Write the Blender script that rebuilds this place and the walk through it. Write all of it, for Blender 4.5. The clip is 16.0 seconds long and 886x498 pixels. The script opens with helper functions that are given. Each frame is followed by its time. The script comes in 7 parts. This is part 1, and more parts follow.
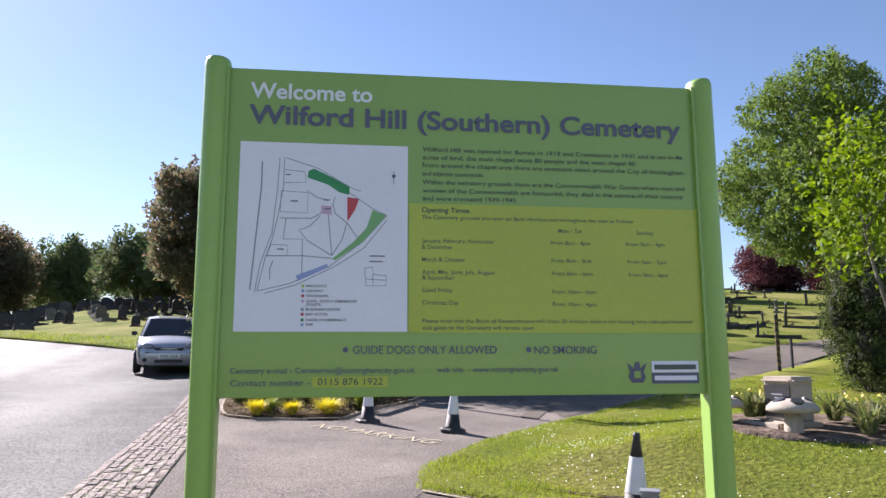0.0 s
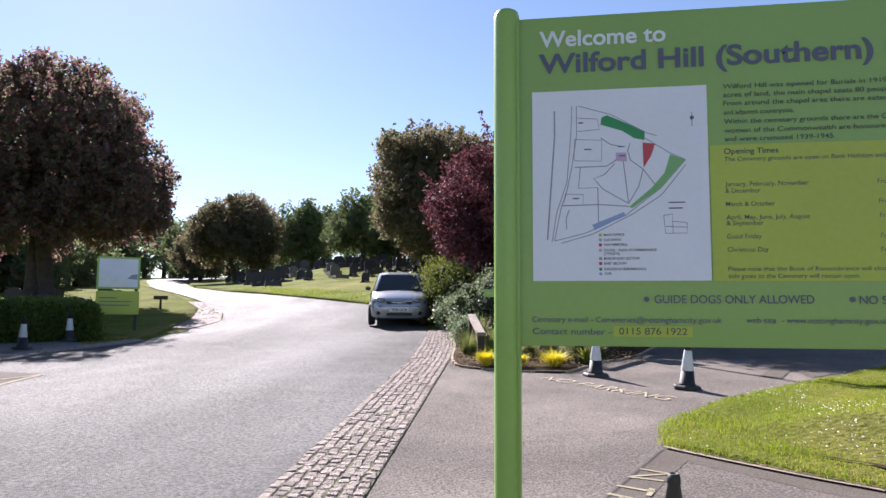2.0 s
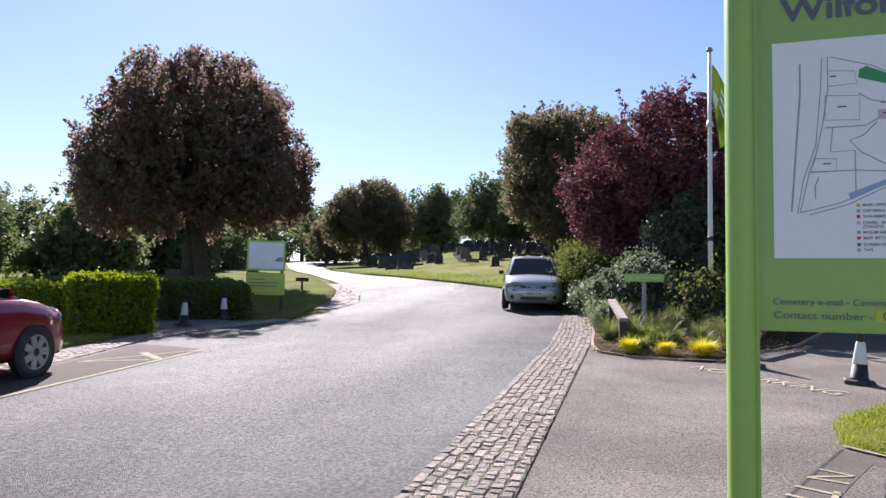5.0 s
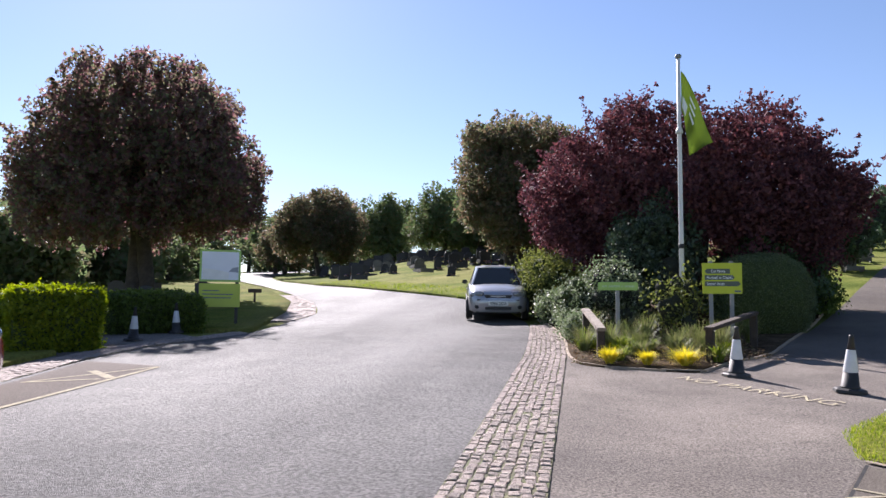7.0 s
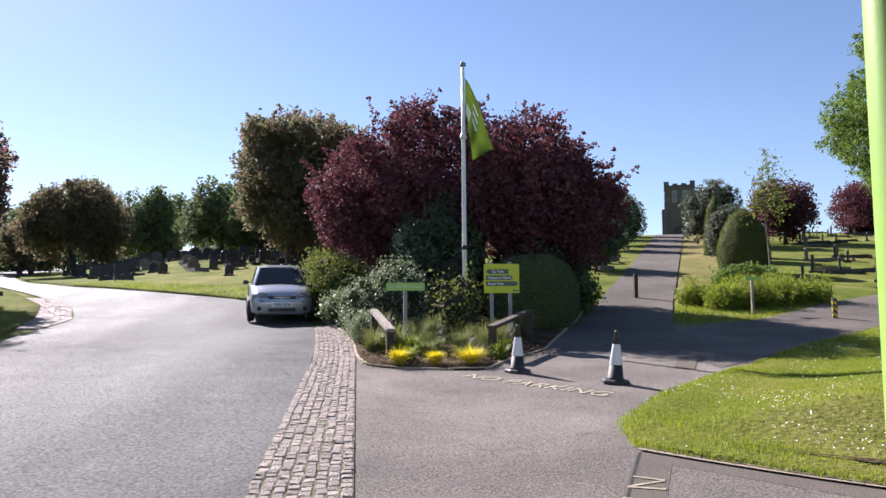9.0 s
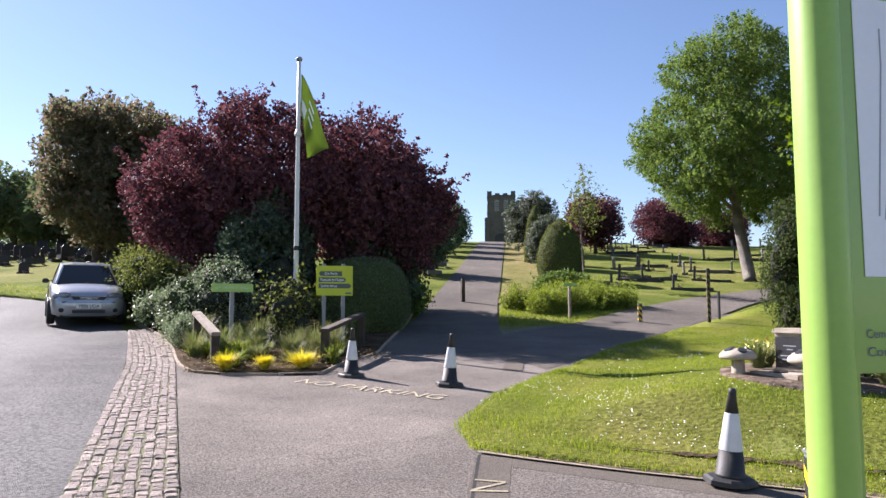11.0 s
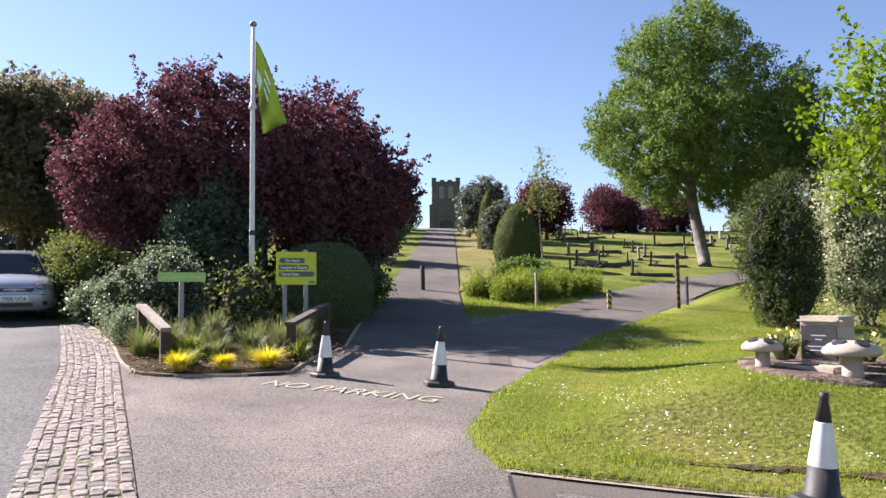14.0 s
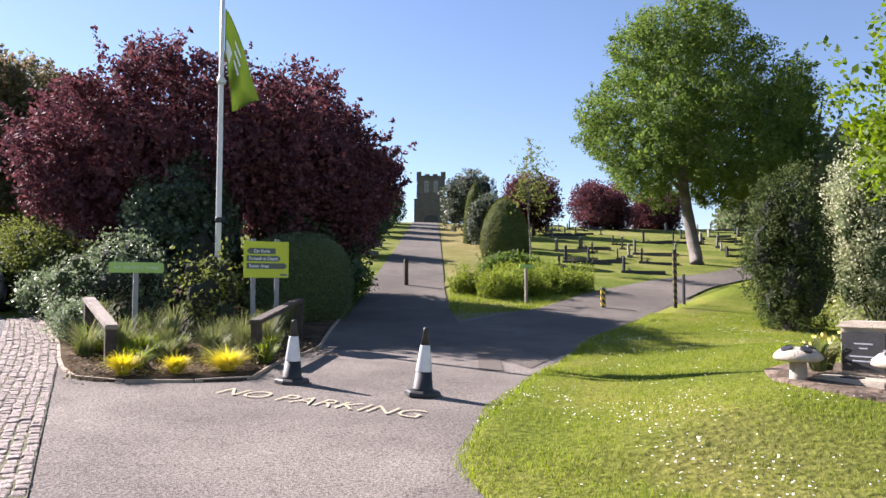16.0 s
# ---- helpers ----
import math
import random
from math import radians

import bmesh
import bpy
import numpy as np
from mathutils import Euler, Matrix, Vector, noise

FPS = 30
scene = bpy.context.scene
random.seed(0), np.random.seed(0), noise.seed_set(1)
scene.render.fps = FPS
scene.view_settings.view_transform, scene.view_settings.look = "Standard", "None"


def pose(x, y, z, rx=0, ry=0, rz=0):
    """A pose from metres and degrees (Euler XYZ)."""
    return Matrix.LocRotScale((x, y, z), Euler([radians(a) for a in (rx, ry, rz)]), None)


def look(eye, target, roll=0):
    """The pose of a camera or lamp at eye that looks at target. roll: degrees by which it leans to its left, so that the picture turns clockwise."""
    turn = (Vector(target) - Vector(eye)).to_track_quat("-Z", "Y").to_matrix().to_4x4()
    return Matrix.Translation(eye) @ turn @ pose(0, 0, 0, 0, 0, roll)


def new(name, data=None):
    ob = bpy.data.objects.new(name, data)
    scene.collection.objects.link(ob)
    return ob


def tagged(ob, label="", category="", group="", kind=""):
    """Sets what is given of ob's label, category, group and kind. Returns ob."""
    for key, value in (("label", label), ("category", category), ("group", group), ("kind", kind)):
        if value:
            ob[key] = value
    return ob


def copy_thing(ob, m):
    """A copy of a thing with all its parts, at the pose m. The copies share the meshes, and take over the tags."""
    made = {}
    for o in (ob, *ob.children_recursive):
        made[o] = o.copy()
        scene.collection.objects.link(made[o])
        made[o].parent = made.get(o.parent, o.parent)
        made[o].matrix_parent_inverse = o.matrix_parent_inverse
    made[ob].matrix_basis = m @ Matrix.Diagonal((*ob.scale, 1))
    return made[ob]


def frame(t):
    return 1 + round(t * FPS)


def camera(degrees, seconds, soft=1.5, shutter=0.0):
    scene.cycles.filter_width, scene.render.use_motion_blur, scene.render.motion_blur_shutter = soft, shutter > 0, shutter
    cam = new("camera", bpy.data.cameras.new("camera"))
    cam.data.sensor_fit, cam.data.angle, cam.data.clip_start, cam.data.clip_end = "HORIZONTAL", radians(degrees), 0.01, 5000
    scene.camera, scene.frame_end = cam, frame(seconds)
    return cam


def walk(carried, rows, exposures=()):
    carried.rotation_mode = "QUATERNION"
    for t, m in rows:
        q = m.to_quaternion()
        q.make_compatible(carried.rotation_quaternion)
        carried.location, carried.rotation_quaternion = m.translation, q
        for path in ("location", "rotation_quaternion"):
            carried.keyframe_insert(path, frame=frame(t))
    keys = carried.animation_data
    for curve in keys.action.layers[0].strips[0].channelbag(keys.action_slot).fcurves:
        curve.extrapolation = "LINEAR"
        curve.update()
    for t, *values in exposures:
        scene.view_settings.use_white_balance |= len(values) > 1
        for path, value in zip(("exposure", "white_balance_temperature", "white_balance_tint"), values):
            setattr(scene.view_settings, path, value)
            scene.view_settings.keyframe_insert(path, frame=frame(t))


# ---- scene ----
cam = camera(62.9, 16.0)
PATH = [
    (0, (-0.015, 0.124, 1.539), (0.383, 2.06, 1.845), -0.2),
    (0.5, (-0.027, 0.112, 1.53), (0.266, 2.071, 1.8), -0.0),
    (1, (-0.088, 0.117, 1.527), (0.063, 2.098, 1.761), 0.1),
    (1.5, (-0.167, 0.144, 1.529), (-0.177, 2.133, 1.733), -0.0),
    (2, (-0.234, 0.15, 1.524), (-0.404, 2.134, 1.708), 0.3),
    (2.5, (-0.276, 0.143, 1.518), (-0.581, 2.113, 1.683), 0.5),
    (3, (-0.319, 0.13, 1.51), (-0.722, 2.083, 1.66), 0.8),
    (3.5, (-0.348, 0.144, 1.508), (-0.816, 2.084, 1.643), 0.9),
    (4, (-0.382, 0.146, 1.498), (-0.886, 2.078, 1.625), 1.0),
    (4.2, (-0.391, 0.152, 1.494), (-0.905, 2.081, 1.621), 1.1),
    (6.3, (-0.763, 0.506, 1.538), (-1.23, 2.444, 1.704), 0.8),
    (6.5, (-0.829, 0.545, 1.517), (-1.274, 2.487, 1.687), 0.8),
    (7, (-0.976, 0.651, 1.51), (-1.347, 2.609, 1.677), 0.6),
    (7.5, (-1.105, 0.761, 1.544), (-1.371, 2.736, 1.704), 0.3),
    (8, (-1.134, 0.858, 1.536), (-1.26, 2.848, 1.695), 0.1),
    (8.5, (-1.153, 0.922, 1.561), (-1.101, 2.915, 1.72), -0.2),
    (9, (-1.156, 0.877, 1.563), (-0.925, 2.857, 1.727), -0.4),
    (9.5, (-1.144, 0.887, 1.563), (-0.737, 2.838, 1.734), -0.6),
    (10, (-1.154, 0.892, 1.558), (-0.609, 2.808, 1.736), -0.5),
    (10.2, (-1.166, 0.941, 1.549), (-0.579, 2.844, 1.728), -0.4),
    (12.3, (-1.405, 1.468, 1.569), (-0.655, 3.315, 1.726), -0.2),
    (12.5, (-1.416, 1.591, 1.554), (-0.66, 3.437, 1.708), -0.3),
    (13, (-1.471, 1.828, 1.569), (-0.69, 3.663, 1.717), -0.5),
    (13.5, (-1.433, 2.071, 1.558), (-0.62, 3.893, 1.699), -0.6),
    (14, (-1.386, 2.314, 1.59), (-0.542, 4.122, 1.726), -0.7),
    (14.5, (-1.339, 2.613, 1.607), (-0.471, 4.41, 1.741), -0.5),
    (15, (-1.234, 2.826, 1.595), (-0.349, 4.615, 1.725), -0.2),
    (15.5, (-1.053, 3.058, 1.604), (-0.164, 4.846, 1.73), -0.0),
    (16, (-0.934, 3.338, 1.608), (-0.05, 5.128, 1.731), 0.0),
]
EXPOSURES = [(0.0, 1.5, 6250, 22), (2.0, 1.42, 6250, 22), (4.0, 1.35, 6200, 22), (8.0, 1.35, 6200, 22), (10.0, 1.45, 6200, 22), (12.5, 1.62, 6300, 22), (16.0, 1.68, 6350, 22)]
walk(cam, [(t, look(eye, target, roll)) for t, eye, target, roll in PATH], EXPOSURES)

# ---- daylight ----
SUN_AZ, SUN_EL = radians(31), radians(35)  # azimuth from +y towards -x
world = bpy.data.worlds.new("sky")
scene.world = world
world.use_nodes = True
wn = world.node_tree
wn.nodes.clear()
sky = wn.nodes.new("ShaderNodeTexSky")
sky.sky_type, sky.sun_disc = "NISHITA", False
sky.sun_elevation, sky.sun_rotation = SUN_EL, -SUN_AZ
sky.air_density, sky.dust_density, sky.ozone_density = 1.0, 0.15, 2.5
bg = wn.nodes.new("ShaderNodeBackground")
bg.inputs["Strength"].default_value = 0.057
wo = wn.nodes.new("ShaderNodeOutputWorld")
wn.links.new(sky.outputs[0], bg.inputs["Color"])
wn.links.new(bg.outputs[0], wo.inputs["Surface"])
sun = new("sun", bpy.data.lights.new("sun", "SUN"))
sun.data.energy, sun.data.angle, sun.data.color = 5.0, radians(0.53), (1.0, 0.95, 0.88)
sun.matrix_world = look((0, 0, 60), (math.sin(SUN_AZ) * 60, -math.cos(SUN_AZ) * 60, 60 - 60 * math.tan(SUN_EL)))


# ---- helpers ----
def smooth(a, b, v):
    k = min(1.0, max(0.0, (v - a) / (b - a)))
    return k * k * (3 - 2 * k)


def soft_ramp(v, k):
    return v if v > 30 * k else k * math.log1p(math.exp(max(-30.0, v / k)))


def H(x, y):
    """Height of the ground: a gentle slope, steeper up the hill to the chapel, with a crest."""
    s, u = 0.40 * x + 0.917 * y, 0.917 * x - 0.40 * y
    w = 0.22 + 0.78 * smooth(-48, -9, u)
    yy = y - soft_ramp(y - 160, 20) + max(0.0, -30 - y) * 0.9
    side = x + 14.85 + 0.58 * (y - 37.2)
    mound = 0.72 * smooth(2.5, 11, side) * smooth(38, 52, y) * (1 - smooth(-10, -3, x)) * (1 - smooth(64, 84, y)) if y > 38 else 0.0
    if -1 < x < 12 and 2 < y < 14:
        rim = min(0.63 * (x - 2.54) + 0.77 * (y - 5.46), 0.676 * (x - 2.3) - 0.737 * (y - 9.2))
        mound += 0.33 * smooth(0.7, 3.0, rim) * (1 - smooth(7.2, 11, x)) * (1 - smooth(9.5, 13, y)) * smooth(2.5, 5, y)
    return 0.059 * yy + mound + w * 0.1 * (soft_ramp(s - 19.5, 2.0) - soft_ramp(s - 63, 3.0))


def mesh_of(name, verts, faces, material=None, smooth_faces=False):
    me = bpy.data.meshes.new(name)
    me.from_pydata([tuple(v) for v in verts], [], [tuple(f) for f in faces])
    if material:
        me.materials.append(material)
    if smooth_faces:
        me.polygons.foreach_set("use_smooth", [True] * len(me.polygons))
    me.update()
    return me


def part(name, bm, material, parent=None, label="", smooth_faces=False):
    """Links a bmesh (or a mesh) as one object under a thing."""
    if isinstance(bm, bpy.types.Mesh):
        me = bm
    else:
        me = bpy.data.meshes.new(name)
        bm.to_mesh(me)
        bm.free()
        me.materials.append(material)
        if smooth_faces:
            me.polygons.foreach_set("use_smooth", [True] * len(me.polygons))
    ob = new(name, me)
    if parent:
        ob.parent = parent
    if label:
        ob["label"] = label
    return ob


def thing(name, m, label, category, group="", kind=""):
    ob = new(name)
    ob.empty_display_size = 0.2
    ob.matrix_world = m
    return tagged(ob, label, category, group, kind)


def box(bm, x0, y0, z0, x1, y1, z1, bevel=0.0, m=None):
    r = bmesh.ops.create_cube(bm, size=1, matrix=Matrix.LocRotScale(((x0 + x1) / 2, (y0 + y1) / 2, (z0 + z1) / 2), None, (x1 - x0, y1 - y0, z1 - z0)))
    vs = r["verts"]
    if bevel:
        es = list({e for v in vs for e in v.link_edges})
        vs = list({v for f in bmesh.ops.bevel(bm, geom=es, offset=bevel, segments=2, affect="EDGES")["faces"] for v in f.verts} | {v for v in vs if v.is_valid})
    if m is not None:
        bmesh.ops.transform(bm, matrix=m, verts=vs)
    return bm


def boxed(*a, bevel=0.0, m=None):
    return box(bmesh.new(), *a, bevel=bevel, m=m)


def cyl(bm, p, q, r0, r1, n=12, cap=True):
    p, q = Vector(p), Vector(q)
    d = q - p
    m = Matrix.Translation((p + q) / 2) @ d.to_track_quat("Z", "Y").to_matrix().to_4x4()
    bmesh.ops.create_cone(bm, cap_ends=cap, segments=n, radius1=r0, radius2=r1, depth=d.length, matrix=m)
    return bm


def tube(pts, radii, n=8):
    """A bent tapering tube through the points."""
    verts, faces = [], []
    for i, (p, r) in enumerate(zip(pts, radii)):
        a = Vector(pts[max(0, i - 1)])
        b = Vector(pts[min(len(pts) - 1, i + 1)])
        q = (b - a).to_track_quat("Z", "Y")
        for k in range(n):
            t = 2 * math.pi * k / n
            verts.append(Vector(p) + q @ Vector((math.cos(t) * r, math.sin(t) * r, 0)))
    for i in range(len(pts) - 1):
        for k in range(n):
            faces.append((i * n + k, i * n + (k + 1) % n, (i + 1) * n + (k + 1) % n, (i + 1) * n + k))
    faces.append(tuple(range(n))[::-1])
    faces.append(tuple((len(pts) - 1) * n + k for k in range(n)))
    return verts, faces


def lathe(profile, n=20):
    """A turned body from (radius, height) rows."""
    verts = [(r * math.cos(2 * math.pi * k / n), r * math.sin(2 * math.pi * k / n), z) for r, z in profile for k in range(n)]
    faces = [(i * n + k, i * n + (k + 1) % n, (i + 1) * n + (k + 1) % n, (i + 1) * n + k) for i in range(len(profile) - 1) for k in range(n)]
    faces += [tuple(range(n))[::-1], tuple((len(profile) - 1) * n + k for k in range(n))]
    return verts, faces


def resample(pts, n):
    p = np.array(pts, float)
    d = np.r_[0, np.cumsum(np.linalg.norm(np.diff(p, axis=0), axis=1))]
    t = np.linspace(0, d[-1], n)
    return np.stack([np.interp(t, d, p[:, i]) for i in range(p.shape[1])], 1)


def curve_through(pts, n):
    """A smooth line through points."""
    p = resample(pts, n)
    for _ in range(2):
        q = p.copy()
        q[1:-1] = (p[:-2] + 2 * p[1:-1] + p[2:]) / 4
        p = q
    return p


def sheet(name, left, right, n, across, lift, material, edge=0.0, wobble=0.0, keep=False, rim=None):
    """A ground sheet between two lines, following the slope; edge: how far its rim drops."""
    a = resample(left, n) if keep else curve_through(left, n)
    b = resample(right, n) if keep else curve_through(right, n)
    verts, faces = [], []
    for i in range(n):
        for k in range(across + 1):
            f = k / across
            x, y = a[i] * (1 - f) + b[i] * f
            if wobble and 0 < k < across:
                z = wobble * noise.noise((x * 0.7, y * 0.7, 3.1))
            else:
                z = 0
            verts.append((x, y, H(x, y) + (rim if rim is not None and (k in (0, across) or i == 0) else lift) + z))
    w = across + 1
    faces = [(i * w + k, i * w + k + 1, (i + 1) * w + k + 1, (i + 1) * w + k) for i in range(n - 1) for k in range(across)]
    if edge:
        rim = [k for k in range(w)] + [i * w + across for i in range(1, n)] + [(n - 1) * w + k for k in range(across - 1, -1, -1)] + [i * w for i in range(n - 2, 0, -1)]
        base = len(verts)
        for r in rim:
            x, y, z = verts[r]
            verts.append((x, y, z - edge))
        m = len(rim)
        faces += [(rim[j], rim[(j + 1) % m], base + (j + 1) % m, base + j) for j in range(m)]
    me = mesh_of(name, verts, faces, material, True)
    bm = bmesh.new()
    bm.from_mesh(me)
    bmesh.ops.recalc_face_normals(bm, faces=bm.faces)
    up = sum(f.normal.z for f in bm.faces)
    if up < 0:
        bmesh.ops.reverse_faces(bm, faces=bm.faces)
    bm.to_mesh(me)
    bm.free()
    return new(name, me)


# ---- materials ----
def nodes_of(name):
    m = bpy.data.materials.new(name)
    m.use_nodes = True
    nt = m.node_tree
    return m, nt, nt.nodes["Principled BSDF"], nt.nodes.new, nt.links.new


def ramp_of(nt, stops):
    r = nt.nodes.new("ShaderNodeValToRGB")
    els = r.color_ramp.elements
    while len(els) < len(stops):
        els.new(0.5)
    for e, (p, c) in zip(els, stops):
        e.position, e.color = p, (*c, 1)
    return r


def paint(name, c, rough=0.5, metal=0.0, vary=0.12, scale=6.0, grain=60.0, bump=0.05, spec=0.5, coat=0.0, dirt=None, dirt_amount=0.3, per_object=0.0):
    """A surface whose colour varies at two scales, with fine relief and, if given, dirt."""
    m, nt, p, N, L = nodes_of(name)
    tc = N("ShaderNodeTexCoord")
    n1, n2 = N("ShaderNodeTexNoise"), N("ShaderNodeTexNoise")
    n1.inputs["Scale"].default_value, n1.inputs["Detail"].default_value = scale, 6
    n2.inputs["Scale"].default_value, n2.inputs["Detail"].default_value = grain, 4
    L(tc.outputs["Object"], n1.inputs["Vector"])
    L(tc.outputs["Object"], n2.inputs["Vector"])
    lo, hi = [v * (1 - vary) for v in c], [min(1, v * (1 + vary)) for v in c]
    r1 = ramp_of(nt, [(0.3, lo), (0.7, hi)])
    L(n1.outputs["Fac"], r1.inputs[0])
    col = r1.outputs[0]
    mx = N("ShaderNodeMix")
    mx.data_type, mx.blend_type = "RGBA", "MULTIPLY"
    mx.inputs["Factor"].default_value = min(1.0, vary * 2)
    r2 = ramp_of(nt, [(0.35, (0.6, 0.6, 0.6)), (0.65, (1, 1, 1))])
    L(n2.outputs["Fac"], r2.inputs[0])
    L(col, mx.inputs["A"])
    L(r2.outputs[0], mx.inputs["B"])
    col = mx.outputs["Result"]
    if dirt:
        n3 = N("ShaderNodeTexNoise")
        n3.inputs["Scale"].default_value, n3.inputs["Detail"].default_value = scale * 0.5, 8
        L(tc.outputs["Object"], n3.inputs["Vector"])
        r3 = ramp_of(nt, [(0.45, (0, 0, 0)), (0.75, (dirt_amount,) * 3)])
        L(n3.outputs["Fac"], r3.inputs[0])
        m3 = N("ShaderNodeMix")
        m3.data_type = "RGBA"
        L(r3.outputs[0], m3.inputs["Factor"])
        L(col, m3.inputs["A"])
        m3.inputs["B"].default_value = (*dirt, 1)
        col = m3.outputs["Result"]
    if per_object:
        oi, hsv = N("ShaderNodeObjectInfo"), N("ShaderNodeHueSaturation")
        mr = N("ShaderNodeMapRange")
        mr.inputs["To Min"].default_value, mr.inputs["To Max"].default_value = 1 - per_object, 1 + per_object
        L(oi.outputs["Random"], mr.inputs["Value"])
        L(mr.outputs[0], hsv.inputs["Value"])
        L(col, hsv.inputs["Color"])
        col = hsv.outputs[0]
    L(col, p.inputs["Base Color"])
    p.inputs["Roughness"].default_value, p.inputs["Metallic"].default_value = rough, metal
    p.inputs["Specular IOR Level"].default_value = spec
    p.inputs["Coat Weight"].default_value = coat
    p.inputs["Coat Roughness"].default_value = 0.04
    if bump:
        b = N("ShaderNodeBump")
        b.inputs["Strength"].default_value, b.inputs["Distance"].default_value = min(1, bump * 6), bump * 0.1
        L(n2.outputs["Fac"], b.inputs["Height"])
        L(b.outputs[0], p.inputs["Normal"])
    return m


def leaf(name, cols, rough=0.6, lit=0.35, spec=0.12):
    """Foliage: a colour for each leaf, gloss above, light through it."""
    m, nt, p, N, L = nodes_of(name)
    g = N("ShaderNodeNewGeometry")
    r = ramp_of(nt, [(i / max(1, len(cols) - 1), c) for i, c in enumerate(cols)])
    L(g.outputs["Random Per Island"], r.inputs[0])
    L(r.outputs[0], p.inputs["Base Color"])
    p.inputs["Roughness"].default_value, p.inputs["Specular IOR Level"].default_value = rough, spec
    t = N("ShaderNodeBsdfTranslucent")
    hs = N("ShaderNodeHueSaturation")
    hs.inputs["Value"].default_value, hs.inputs["Saturation"].default_value = 1.6, 1.15
    L(r.outputs[0], hs.inputs["Color"])
    L(hs.outputs[0], t.inputs["Color"])
    mix = N("ShaderNodeMixShader")
    mix.inputs[0].default_value = lit
    L(p.outputs[0], mix.inputs[1])
    L(t.outputs[0], mix.inputs[2])
    L(mix.outputs[0], nt.nodes["Material Output"].inputs["Surface"])
    return m


def grass_ground(name, a, b, c, worn, scale=0.6):
    m, nt, p, N, L = nodes_of(name)
    tc = N("ShaderNodeTexCoord")
    n1, n2, n3 = N("ShaderNodeTexNoise"), N("ShaderNodeTexNoise"), N("ShaderNodeTexNoise")
    for n, s, d in ((n1, scale, 6), (n2, 18, 8), (n3, 0.17, 4)):
        n.inputs["Scale"].default_value, n.inputs["Detail"].default_value = s, d
        L(tc.outputs["Object"], n.inputs["Vector"])
    r = ramp_of(nt, [(0.3, a), (0.5, b), (0.68, c)])
    L(n1.outputs["Fac"], r.inputs[0])
    r3 = ramp_of(nt, [(0.5, (0, 0, 0)), (0.72, (0.75, 0.75, 0.75))])
    L(n3.outputs["Fac"], r3.inputs[0])
    mx = N("ShaderNodeMix")
    mx.data_type = "RGBA"
    L(r3.outputs[0], mx.inputs["Factor"])
    L(r.outputs[0], mx.inputs["A"])
    mx.inputs["B"].default_value = (*worn, 1)
    r2 = ramp_of(nt, [(0.3, (0.46, 0.46, 0.46)), (0.7, (1.08, 1.08, 1.08))])
    L(n2.outputs["Fac"], r2.inputs[0])
    ml = N("ShaderNodeMix")
    ml.data_type, ml.blend_type = "RGBA", "MULTIPLY"
    ml.inputs["Factor"].default_value = 1
    L(mx.outputs["Result"], ml.inputs["A"])
    L(r2.outputs[0], ml.inputs["B"])
    L(ml.outputs["Result"], p.inputs["Base Color"])
    p.inputs["Roughness"].default_value, p.inputs["Specular IOR Level"].default_value = 0.95, 0.03
    bp = N("ShaderNodeBump")
    bp.inputs["Strength"].default_value, bp.inputs["Distance"].default_value = 0.9, 0.035
    L(n2.outputs["Fac"], bp.inputs["Height"])
    L(bp.outputs[0], p.inputs["Normal"])
    return m


